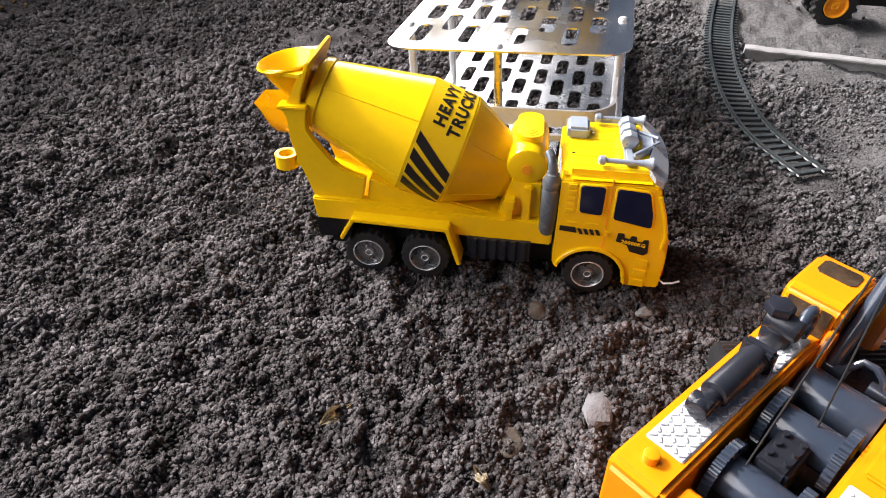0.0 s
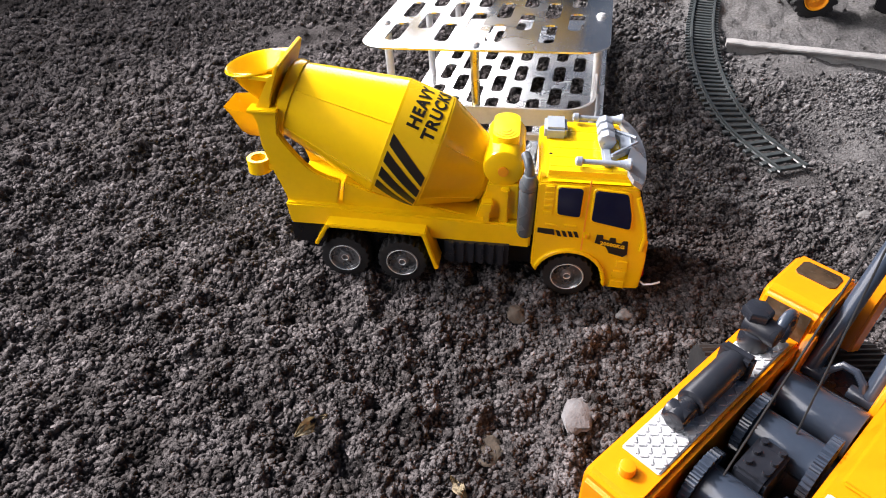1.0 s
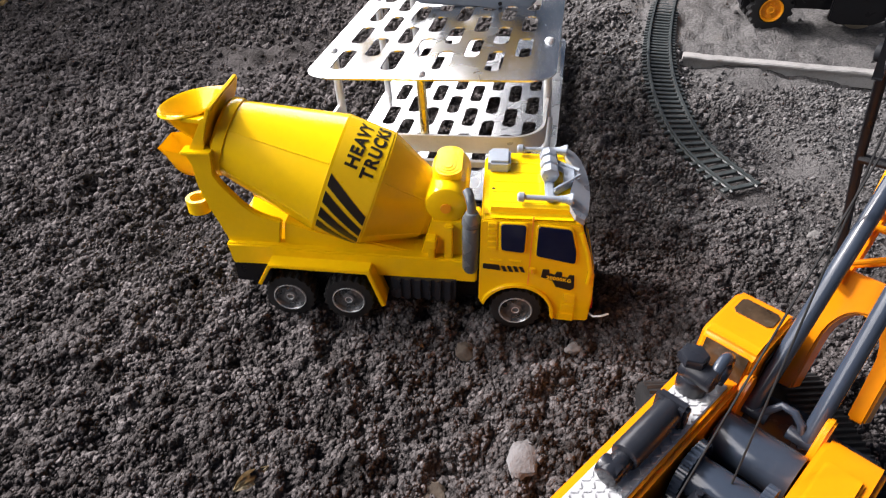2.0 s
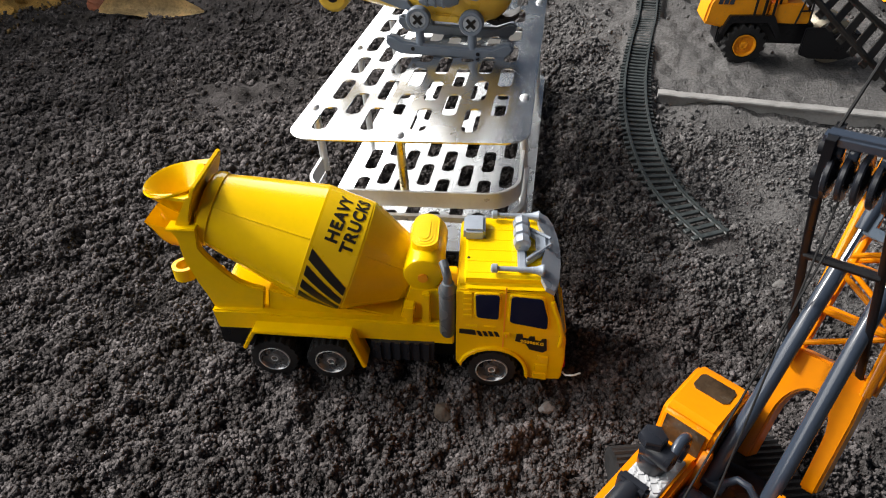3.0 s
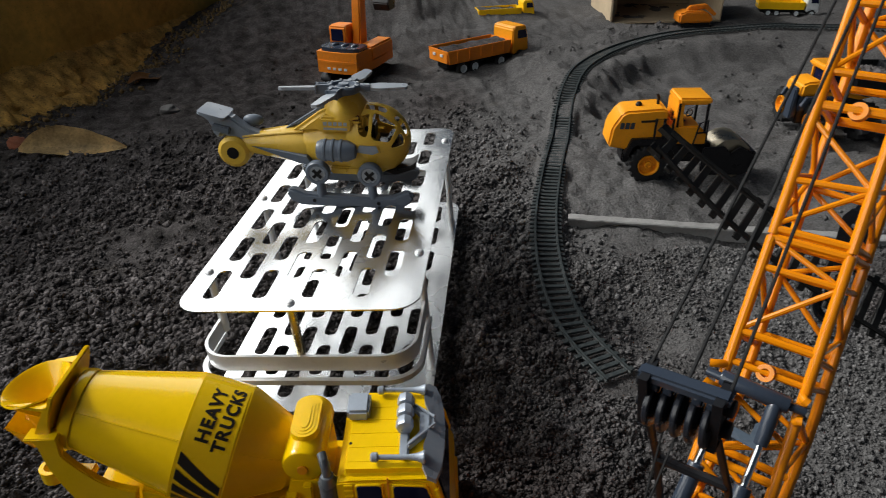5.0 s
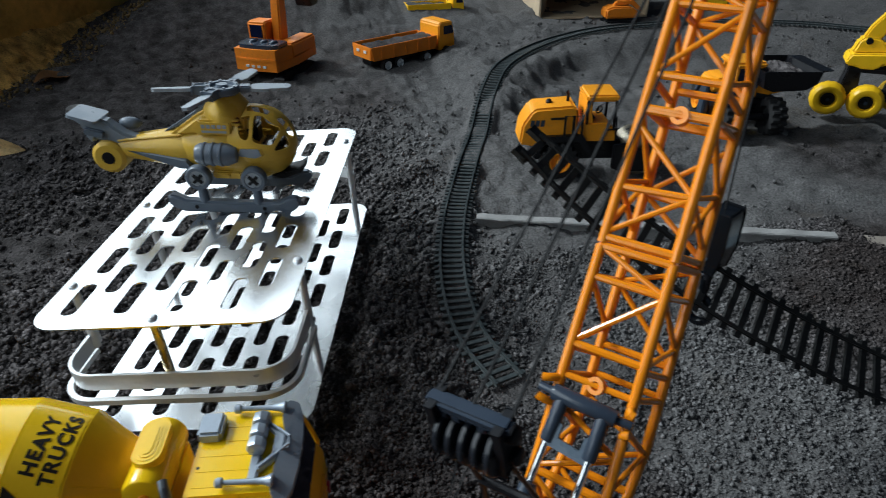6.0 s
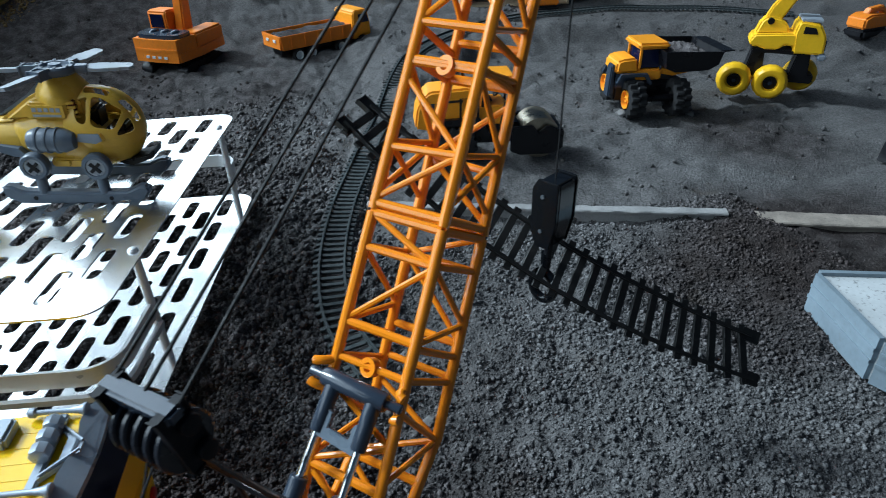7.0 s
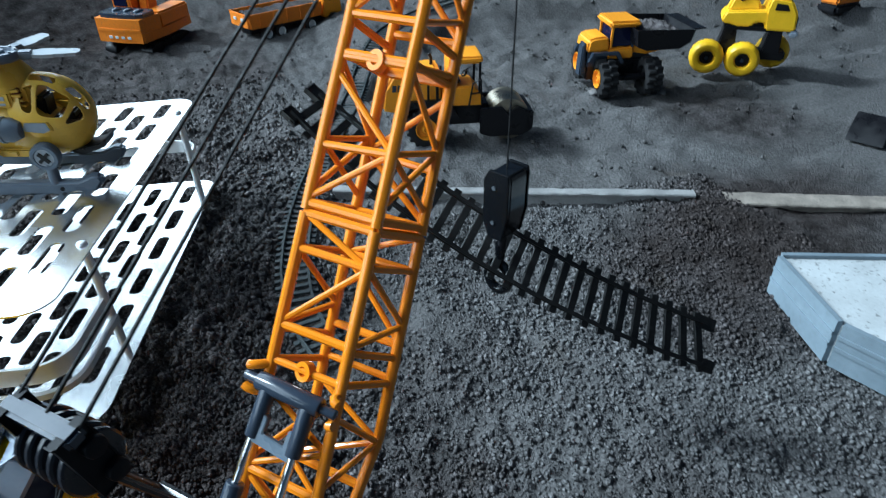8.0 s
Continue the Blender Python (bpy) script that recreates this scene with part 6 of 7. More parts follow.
def hanging_track():
    t = thing("hanging_track", "black plastic curved toy track piece hanging from the crane hook", "railway track", Matrix.Identity(4))

    def curve(a, m, b, km=0.52):
        a, m, b = Vector(a), Vector(m), Vector(b)
        out = []
        for i in range(29):
            u = i / 28
            l0, l1, l2 = (u - km) * (u - 1) / km, u * (u - 1) / (km * (km - 1)), u * (u - km) / (1 - km)
            out.append(a * l0 + m * l1 + b * l2)
        return out

    lo = curve((0.311, 0.478, 0.236), (0.425, 0.405, 0.139), (0.564, 0.341, 0.073))
    hi = curve((0.345, 0.512, 0.239), (0.450, 0.425, 0.166), (0.569, 0.363, 0.103))
    mid = [(a + b) / 2 for a, b in zip(lo, hi)]
    nrm = [(b - a).normalized() for a, b in zip(lo, hi)]
    ups = []
    for i in range(len(mid)):
        d = (mid[min(i + 1, 28)] - mid[max(i - 1, 0)]).normalized()
        u = d.cross(nrm[i]).normalized()
        ups.append(u if u.y < 0 or u.z > 0 else -u)
    ups = [u if u.z > 0 else -u for u in ups]
    for k, off in enumerate((-0.0150, 0.0150)):
        bm = B()
        rail(bm, mid, nrm, off, ups)
        part("rail", bm, TRACKBLK, t)
    for i in range(28):
        p, n, u = (mid[i] + mid[i + 1]) / 2, (nrm[i] + nrm[i + 1]).normalized(), (ups[i] + ups[i + 1]).normalized()
        d = n.cross(u).normalized()
        m = Matrix.Translation(p) @ Matrix((d, n, u)).transposed().to_4x4()
        part("tie", box(B(), -0.0027, 0.0027, -0.0205, 0.0205, 0.0, 0.0026, 0.0004, 1, m=m), TRACKBLK, t)
    for i, s in ((0, -1), (0, 1), (28, -1), (28, 1)):
        n, u = nrm[i], ups[i]
        d = n.cross(u).normalized() * (1 if i else -1)
        d = (mid[i] - mid[i - 1 if i else 1]).normalized()
        m = Matrix.Translation(mid[i] + n * s * 0.0150) @ Matrix((d, u.cross(d).normalized(), u)).transposed().to_4x4()
        part("joiner", box(B(), -0.006, 0.008 if s > 0 else 0.004, -0.0045, 0.0045, 0.0, 0.003, 0.0005, m=m), TRACKBLK, t)


hanging_track()


# ---- planks, slab, leaves, stones ----
def plank(name, a, b, w, h, label, z=0.0, mat=None, tilt=0.0, under=0.005):
    a, b = Vector((*a, 0)), Vector((*b, 0))
    L = (b - a).length
    m = Matrix.Translation((*((a + b) / 2).xy, z)) @ Matrix.Rotation(math.atan2((b - a).y, (b - a).x), 4, "Z")
    bm = B()
    prev = None
    steps = 90
    for i in range(steps + 1):
        x = (i / steps - 0.5) * L
        edge = [0.0012 * noise.noise(Vector((x * 60, k * 5.1, 1))) + 0.0010 * noise.noise(Vector((x * 170, k * 3.7, 4))) for k in range(4)]
        top = h + tilt * (x / L) + 0.0010 * noise.noise(Vector((x * 45, 2, 9))) + 0.0007 * noise.noise(Vector((x * 160, 5, 2)))
        ring = [(-w / 2 + under, -0.014), (-w / 2 + under, top - 0.0042), (-w / 2 + edge[0], top - 0.0036), (-w / 2 + edge[0], top - 0.0014), (-w / 2 + 0.0016 + edge[1], top), (w / 2 - 0.0016 + edge[2], top + 0.0004), (w / 2 + edge[3], top - 0.0015), (w / 2 + edge[3], -0.014)]
        row = [bm.verts.new(m @ Vector((x, y, z0))) for y, z0 in ring]
        if prev:
            for k in range(8):
                bm.faces.new((prev[k], row[k], row[(k + 1) % 8], prev[(k + 1) % 8]))
        else:
            bm.faces.new(row)
        prev = row
    bm.faces.new(prev[::-1])
    bmesh.ops.recalc_face_normals(bm, faces=bm.faces)
    ob = ob_from(name, bm, mat or CONCRETE)
    return tagged(ob, label, "plank", kind="")


plank("concrete_strip", (0.383, 0.817), (0.800, 0.660), 0.014, 0.0068, "pale dusty concrete strip half sunk in the soil", z=0.001, tilt=0.004)
plank("rubble_strip", (0.830, 0.648), (1.30, 0.462), 0.030, 0.004, "tan crumbled strip of rubble half sunk in the soil", mat=TANRUBBLE)


def slab():
    t = thing("concrete_tray", "pale blue-grey low tray filled with speckled cement", "tray", Matrix.Identity(4))
    c = [(0.762, 0.480), (0.739, 0.382), (0.758, 0.335), (0.86, 0.29), (0.95, 0.30), (0.96, 0.408)]
    part("filling", plan(B(), c, -0.005, 0.036, 0.002), SLAB, t, "speckled pale cement")
    for i in range(len(c)):
        a, b = Vector((*c[i], 0)), Vector((*c[(i + 1) % len(c)], 0))
        d = (b - a).normalized()
        n = Vector((d.y, -d.x, 0))
        if n.dot((a + b) / 2 - Vector((0.85, 0.38, 0))) < 0:
            n = -n
        a2, b2 = a + d * 0.0012, b - d * 0.0012
        pts = [a2, b2, b2 + n * 0.005, a2 + n * 0.005]
        bm = plan(B(), [(p.x, p.y) for p in pts], -0.005, 0.040, 0.001)
        w = part("side_panel", bm, SLABSIDE, t, "blue-grey side panel")
        pts = [a2, b2, b2 + n * 0.0062, a2 + n * 0.0062]
        for z in (0.013, 0.025):
            part("lip", plan(B(), [(p.x, p.y) for p in pts], z, z + 0.0035, 0.001), SLABSIDE, w)


slab()


def leaf(name, x, y, rz, L, wd, curl, label, mat=None, rx=0.0):
    bm = B()
    rows = []
    for i in range(17):
        u = i / 16
        half = wd * math.sin(math.pi * min(1, u * 0.97 + 0.02)) ** 0.8 * (1 - 0.25 * u)
        row = []
        for j in range(-5, 6):
            v = j / 5
            z = curl * (v * v) * 0.5 * half / wd * (1.4 if v > 0 else 0.4) + 0.004 * math.sin(u * 7) + 0.012 * u * (1 - u) + (0.0012 if j == 0 else 0)
            row.append(bm.verts.new(((u - 0.5) * L, v * half * (1 + 0.10 * noise.noise(Vector((u * 9, v, L * 50)))), z + 0.0035 * noise.noise(Vector((u * 6, v * 2.5, L * 90))))))
        rows.append(row)
    for a, b in zip(rows, rows[1:]):
        for i in range(len(a) - 1):
            bm.faces.new((a[i], a[i + 1], b[i + 1], b[i]))
    bmesh.ops.solidify(bm, geom=bm.faces, thickness=0.0006)
    ob = ob_from(name, bm, mat or DRYLEAF, 60)
    ob.matrix_world = pose(x, y, float(ground_at(np.array([x]), np.array([y]))[0]) + 0.003, rx, 0, rz)
    return tagged(ob, label, "leaf")


leaf("dry_leaf", -0.375, 1.240, -8, 0.19, 0.029, 0.05, "large dry tan leaf curled on the soil", material("tan_leaf", (0.50, 0.36, 0.17), 0.6, 0, 0.75, 26, 0.5, 120, dust=0.5, dust_color=(0.16, 0.10, 0.05)), rx=20)
leaf("dry_leaf", -0.33, 1.62, 40, 0.09, 0.02, 0.02, "small dry brown leaf on the soil", material("brown_leaf", (0.22, 0.10, 0.03), 0.7, 0, 0.4, 30))
leaf("leaf_scrap", -0.063, 0.247, 40, 0.022, 0.005, 0.006, "small crumpled scrap of dry leaf", PALELEAF, rx=30)
leaf("leaf_scrap", 0.021, 0.205, 120, 0.016, 0.004, 0.006, "small crumpled scrap of dry leaf", PALELEAF, rx=-20)


def stone(x, y, s, label, mat=None, seed=0, flat=0.6, sub=3, name="stone"):
    bm = B()
    bmesh.ops.create_icosphere(bm, subdivisions=sub, radius=1.0)
    for v in bm.verts:
        k = 1 + 0.35 * noise.noise(v.co * 1.3 + Vector((seed * 7.1, 0, 0))) + 0.14 * noise.noise(v.co * 3.5 + Vector((0, seed * 3.3, 0))) + 0.05 * noise.noise(v.co * 9)
        v.co = Vector((v.co.x * k * s, v.co.y * k * s * 0.8, max(v.co.z, -0.4) * k * s * flat))
    ob = ob_from(name, bm, mat or STONE, 25)
    ob.matrix_world = pose(x, y, float(ground_at(np.array([x]), np.array([y]))[0]) + s * flat * 0.25, 8, -5, seed * 70)
    return tagged(ob, label, "stone")


stone(0.089, 0.243, 0.0115, "pale grey flat stone on the soil", material("grey_flat_stone", (0.16, 0.157, 0.162), 0.9, 0, 0.4, 120, 0.9, 500), 1, 0.30)
stone(0.064, 0.328, 0.0072, "brownish clod on the soil", material("brown_clod", (0.070, 0.055, 0.043), 0.9, 0, 0.3, 60, 0.5, 500), 2, 0.9)
stone(0.135, 0.325, 0.006, "small grey stone on the soil", seed=3)
stone(0.037, 0.232, 0.011, "tan clod pressed into the soil", material("tan_clod", (0.065, 0.052, 0.040), 0.9, 0, 0.4, 80, 0.6, 600), 4, 0.3)
stone(0.36, 0.44, 0.006, "small pale stone on the gravel", seed=5)
stone(0.155, 0.335, 0.004, "small pale stone on the soil", seed=6)
stone(-0.49, 1.30, 0.022, "reddish brick fragment on the soil", material("brick_bit", (0.25, 0.09, 0.05), 0.9, 0, 0.3, 60, 0.5, 300), 7)
stone(-0.25, 1.43, 0.018, "grey stone beside the wall", seed=8)
stone(0.86, 1.02, 0.010, "pale stone beside the loader", seed=9)
stone(0.98, 1.0, 0.009, "pale stone beside the loader", seed=10)


# ---- road roller ----
def road_roller():
    t = thing("road_roller", "orange-yellow toy road roller with a metal drum on dusty ground", "toy roller", pose(0.533, 0.908, 0, 0, 0, -10.7) @ Matrix.Scale(0.91, 4))
    W = 0.075
    for y, s in ((0.010, -1), (W - 0.010, 1)):
        wheel(t, 0.0, y, 0.030, 0.0295, 0.024, s, rim_mat=AMBER, lugs=16, chunky=1.0, hub_label="orange rim", rim=0.85)
    hood = [(-0.066, 0.058), (-0.062, 0.090), (-0.048, 0.112), (-0.040, 0.116), (0.018, 0.120), (0.024, 0.116), (0.028, 0.075), (0.020, 0.066), (-0.020, 0.066), (-0.034, 0.052)]
    body = part("hood", prism(B(), hood, 0.010, W - 0.010, 0.004, 3), AMBER, t)
    for k in range(3):
        part("vent", prism(B(), [(-0.050 + k * 0.008, 0.088), (-0.044 + k * 0.008, 0.088), (-0.043 + k * 0.008, 0.098), (-0.049 + k * 0.008, 0.098)], 0.0092, 0.0108), SLATE, body)
    part("name_print", prism(B(), [(-0.018, 0.098), (0.008, 0.099), (0.008, 0.1025), (-0.018, 0.1015)], 0.0094, 0.0108), STICKER, body, "black lettering that cannot be read")
    part("fender", prism(B(), [(-0.040, 0.046), (-0.030, 0.073), (0.034, 0.075), (0.052, 0.045), (0.046, 0.040), (0.027, 0.064), (-0.025, 0.062), (-0.034, 0.042)], 0.002, 0.024, 0.001), BLACK, t)
    part("fender", prism(B(), [(-0.040, 0.046), (-0.030, 0.073), (0.034, 0.075), (0.052, 0.045), (0.046, 0.040), (0.027, 0.064), (-0.025, 0.062), (-0.034, 0.042)], W - 0.024, W - 0.002, 0.001), BLACK, t)
    part("chassis", box(B(), -0.04, 0.10, 0.018, W - 0.018, 0.028, 0.060, 0.002), BLACK, t)
    part("cab_base", prism(B(), [(0.026, 0.062), (0.026, 0.092), (0.074, 0.092), (0.088, 0.078), (0.088, 0.062)], 0.008, W - 0.008, 0.002), AMBER, t)
    for x, y in ((0.039, 0.011), (0.039, W - 0.011), (0.083, 0.011), (0.083, W - 0.011)):
        part("cab_post", box(B(), x - 0.0018, x + 0.0018, y - 0.0018, y + 0.0018, 0.075, 0.128, 0.0005), BLACK, t)
    part("cab_roof", box(B(), 0.036, 0.087, 0.008, W - 0.008, 0.126, 0.137, 0.003, 3), AMBER, t)
    part("cab_back", prism(B(), [(0.036, 0.090), (0.036, 0.127), (0.046, 0.127), (0.046, 0.110), (0.050, 0.090)], 0.010, W - 0.010, 0.001), AMBER, t)
    part("seat", prism(B(), [(0.036, 0.092), (0.036, 0.112), (0.041, 0.112), (0.043, 0.098), (0.056, 0.097), (0.056, 0.092)], 0.024, W - 0.024, 0.002), BLACK, t)
    part("steering_wheel", tube(B(), [(0.064 + 0.004 * math.cos(a), W / 2 + 0.009 * math.sin(a), 0.104 + 0.004 * math.cos(a)) for a in [i / 12 * math.tau for i in range(13)]], 0.0012, 6), BLACK, t)
    for y in (0.004, W - 0.004):
        part("boarding_rail", tube(B(), [(0.066, y, 0.062), (0.072, y, 0.098), (0.084, y, 0.104), (0.086, y, 0.064)], 0.0014, 6), BLACK, t)
        part("boarding_bar", tube(B(), [(0.068, y, 0.082), (0.086, y, 0.084)], 0.0012, 6), BLACK, t)
        for x in (0.004, 0.018):
            part("hand_rail", tube(B(), [(x, y, 0.066), (x, y, 0.106), (x + 0.013, y, 0.106), (x + 0.013, y, 0.066)], 0.0019, 6), BLACK, t)
    part("exhaust", tube(B(), [(0.012, W / 2, 0.118), (0.012, W / 2, 0.130), (0.009, W / 2, 0.136)], 0.0024, 10), BLACK, t)
    part("beacon", lathe(B(), [(0, 0.005), (0.003, 0.005), (0.006, 0.003), (0.007, 0)], (-0.018, W / 2, 0.117), (0, 0, 1), 14), BLACK, t)
    part("drum", lathe(B(), [(0, 0.028), (0.001, 0.033), (0.056, 0.033), (0.057, 0.028)], (0.132, 0.0095, 0.036), (0, 1, 0), 40), CHROME_DULL, t, "bare metal roller drum")
    for y in (0.0, W - 0.007):
        part("drum_frame", prism(B(), [(0.084, 0.018), (0.084, 0.058), (0.118, 0.060), (0.128, 0.048), (0.142, 0.060), (0.160, 0.052), (0.166, 0.020), (0.150, 0.012), (0.100, 0.012)], y, y + 0.007, 0.0015), BLACK, t)
    part("front_bar", box(B(), 0.156, 0.168, 0.0, W, 0.020, 0.052, 0.002), BLACK, t)


CHROME_DULL = material("dull_metal", (0.42, 0.37, 0.28), 0.36, 1.0, 0.15, 40)
road_roller()


# ---- front loader ----
def loader():
    t = thing("front_loader", "orange and black toy wheel loader with a soil-filled bucket raised", "toy loader", pose(0.876, 1.008, 0, 0, 0, -8) @ Matrix.Scale(0.93, 4))
    W = 0.105
    for x, y, s in ((0.0, 0.012, -1), (0.0, 0.118, -1), (0.084, 0.012, 1), (0.084, 0.118, 1)):
        w = wheel(t, x, y, 0.030, 0.031, 0.030, s, rim_mat=AMBER, lugs=14, chunky=1.4, hub_label="orange rim", rim=0.78)
        w.rotation_euler = (0, 0, radians(-90))
    for y in (0.012, 0.118):
        part("axle", cyl(B(), (0.0, y, 0.030), (0.084, y, 0.030), 0.006, seg=12), BLACK, t)
    part("chassis", box(B(), -0.03, 0.10, 0.030, W - 0.030, 0.022, 0.058, 0.003), BLACK, t)
    part("hood", prism(B(), [(-0.034, 0.074), (-0.032, 0.094), (-0.024, 0.099), (0.004, 0.101), (0.010, 0.074)], 0.024, W - 0.024, 0.004, 3), AMBER, t)
    part("engine_bay", prism(B(), [(-0.030, 0.046), (-0.030, 0.074), (0.008, 0.074), (0.008, 0.046)], 0.028, W - 0.028, 0.002), SLATE, t, "slate grey engine bay")
    part("rear_ladder", prism(B(), [(-0.042, 0.030), (-0.040, 0.086), (-0.034, 0.090), (-0.030, 0.036)], 0.030, 0.052, 0.002), SLATE, t)
    for y in (0.012, W - 0.020):
        part("fender", prism(B(), [(-0.034, 0.060), (-0.026, 0.076), (0.022, 0.076), (0.034, 0.056), (0.028, 0.054), (0.018, 0.070), (-0.022, 0.070), (-0.028, 0.058)], y, y + 0.008, 0.001), SLATE, t)
    part("cab_base", box(B(), 0.006, 0.054, 0.024, W - 0.024, 0.060, 0.080, 0.003), AMBER, t)
    for x in (0.010, 0.050):
        for y in (0.026, W - 0.026):
            part("cab_post", box(B(), x - 0.002, x + 0.002, y - 0.002, y + 0.002, 0.08, 0.117, 0.0005), AMBER if x < 0.03 else SLATE, t)
    part("cab_glass", box(B(), 0.012, 0.048, 0.0265, W - 0.0265, 0.082, 0.116, 0.001), BLUEGLASS, t, "dark cab windows")
    part("cab_roof", box(B(), 0.002, 0.060, 0.018, W - 0.018, 0.116, 0.127, 0.004, 3), AMBER, t)
    for y in (0.030, W - 0.036):
        part("lift_arm", prism(B(), [(0.040, 0.072), (0.046, 0.082), (0.118, 0.080), (0.120, 0.072), (0.080, 0.064)], y, y + 0.006, 0.001), AMBER, t)
    bk = [(0.046, 0.092), (0.044, 0.116), (0.050, 0.117), (0.146, 0.114), (0.142, 0.094), (0.124, 0.084), (0.066, 0.084)]
    b = part("bucket", prism(B(), [(0.042, 0.116), (0.046, 0.088), (0.064, 0.081), (0.126, 0.082), (0.144, 0.092), (0.150, 0.114), (0.147, 0.114), (0.141, 0.095), (0.124, 0.086), (0.066, 0.085), (0.050, 0.091), (0.045, 0.116)],
                          -0.006, W + 0.006, 0.0005), BLACK, t, "black bucket")
    for y in (-0.006, W + 0.0035):
        part("bucket_side", prism(B(), bk, y, y + 0.0025, 0.0005), BLACK, b)
    part("bucket_lip", prism(B(), [(0.147, 0.111), (0.172, 0.113), (0.172, 0.1145), (0.147, 0.1145)], 0.0, W, 0.0003), BLACK, b)
    bm = B()
    n0 = 30
    g = [[bm.verts.new((0.048 + 0.096 * i / n0, -0.002 + (W + 0.004) * j / n0, 0.100 + 0.016 * math.sin(math.pi * i / n0) * math.sin(math.pi * j / n0) + 0.006 * noise.noise(Vector((i * 0.5, j * 0.5, 2))) + 0.004 * noise.noise(Vector((i * 1.1, j * 1.1, 7)))))
          for j in range(n0 + 1)] for i in range(n0 + 1)]
    for i in range(n0):
        for j in range(n0):
            bm.faces.new((g[i][j], g[i + 1][j], g[i + 1][j + 1], g[i][j + 1]))
    ob = ob_from("soil_heap", bm, CLOD, 60)
    ob.matrix_world = t.matrix_world
    tagged(ob, "heap of pale soil in the loader bucket", "soil")


loader()


# ---- big-wheeled crane truck ----
def big_wheel_truck():
    t = thing("big_wheel_truck", "bright yellow toy crane truck on fat yellow balloon tyres", "toy truck", pose(1.114, 1.068, 0, 0, 0, -35) @ Matrix.Scale(0.92, 4))
    W = 0.075
    for x, y, s in ((0.0, 0.0, -1), (0.066, 0.0, -1), (0.128, W, 1)):
        rows = [(-0.017, 0.013), (-0.0175, 0.020), (-0.0165, 0.026), (-0.0125, 0.0305), (-0.006, 0.0325), (0.006, 0.0325), (0.0125, 0.0305), (0.0165, 0.026), (0.0175, 0.020), (0.0165, 0.0155), (0.010, 0.0135)]
        bm = lathe(B(), rows, (x, y, 0.031), (0, s, 0), 48)
        for v in bm.verts:
            c = Vector((v.co.x - x, 0, v.co.z - 0.031))
            if c.length > 0.030 and round(math.atan2(c.z, c.x) / math.tau * 48) % 3 == 0:
                v.co -= c.normalized() * 0.0007
        w = part("tyre", bm, YELLOW2, t, "fat yellow balloon tyre")
        part("hub", cyl(B(), (x, y - s * 0.012, 0.031), (x, y + s * 0.0105, 0.031), 0.0132, seg=24, bev=0.001), BLACK, w)
        part("hub_nut", cyl(B(), (x, y + s * 0.0100, 0.031), (x, y + s * 0.0135, 0.031), 0.0040, seg=6), SLATE, w)
    part("chassis", box(B(), -0.015, 0.145, 0.022, W - 0.022, 0.026, 0.044, 0.003), BLACK, t)
    for x in (0.033, 0.115):
        part("suspension", prism(B(), [(x - 0.016, 0.040), (x - 0.008, 0.090), (x + 0.014, 0.090), (x + 0.018, 0.040)], 0.018, W - 0.018, 0.002), BLACK, t)
    part("undertray", box(B(), 0.022, 0.110, 0.012, W - 0.012, 0.082, 0.092, 0.002), BLACK, t)
    part("deck", prism(B(), [(0.018, 0.094), (0.014, 0.102), (0.022, 0.116), (0.092, 0.122), (0.110, 0.120), (0.112, 0.086), (0.100, 0.086), (0.094, 0.098), (0.078, 0.100), (0.068, 0.090), (0.040, 0.090), (0.034, 0.094)], 0.008, W - 0.008, 0.003, 3), YELLOW2, t)
    part("cab", prism(B(), [(0.094, 0.086), (0.090, 0.122), (0.094, 0.142), (0.100, 0.146), (0.132, 0.142), (0.142, 0.126), (0.146, 0.120), (0.148, 0.086)], 0.006, W - 0.006, 0.004, 3), YELLOW2, t)
    part("cab_window", prism(B(), [(0.104, 0.124), (0.105, 0.137), (0.124, 0.135), (0.130, 0.124)], 0.0050, 0.0072, 0.0005), BLACK, t, "dark cab window")
    part("grille", box(B(), 0.1470, 0.1505, 0.016, W - 0.016, 0.090, 0.112, 0.002), SLATE, t, "slate grey grille")
    part("bumper", box(B(), 0.138, 0.154, 0.004, W - 0.004, 0.076, 0.088, 0.003), SILVER, t, "grey bumper")
    part("roof_rack", box(B(), 0.098, 0.134, 0.010, W - 0.010, 0.1445, 0.1500, 0.001), HELILIGHT, t, "grey roof rack")
    part("arm_base", prism(B(), [(0.022, 0.114), (0.030, 0.140), (0.040, 0.148), (0.060, 0.146), (0.078, 0.136), (0.084, 0.118)], 0.022, W - 0.022, 0.004, 3), YELLOW2, t)
    part("crane_arm", prism(B(), [(0.030, 0.130), (0.044, 0.166), (0.092, 0.236), (0.112, 0.232), (0.078, 0.168), (0.064, 0.140)], 0.028, W - 0.028, 0.003), YELLOW2, t)
    part("arm_pin", cyl(B(), (0.046, 0.020, 0.140), (0.046, W - 0.020, 0.140), 0.006, seg=16), BLACK, t)


big_wheel_truck()


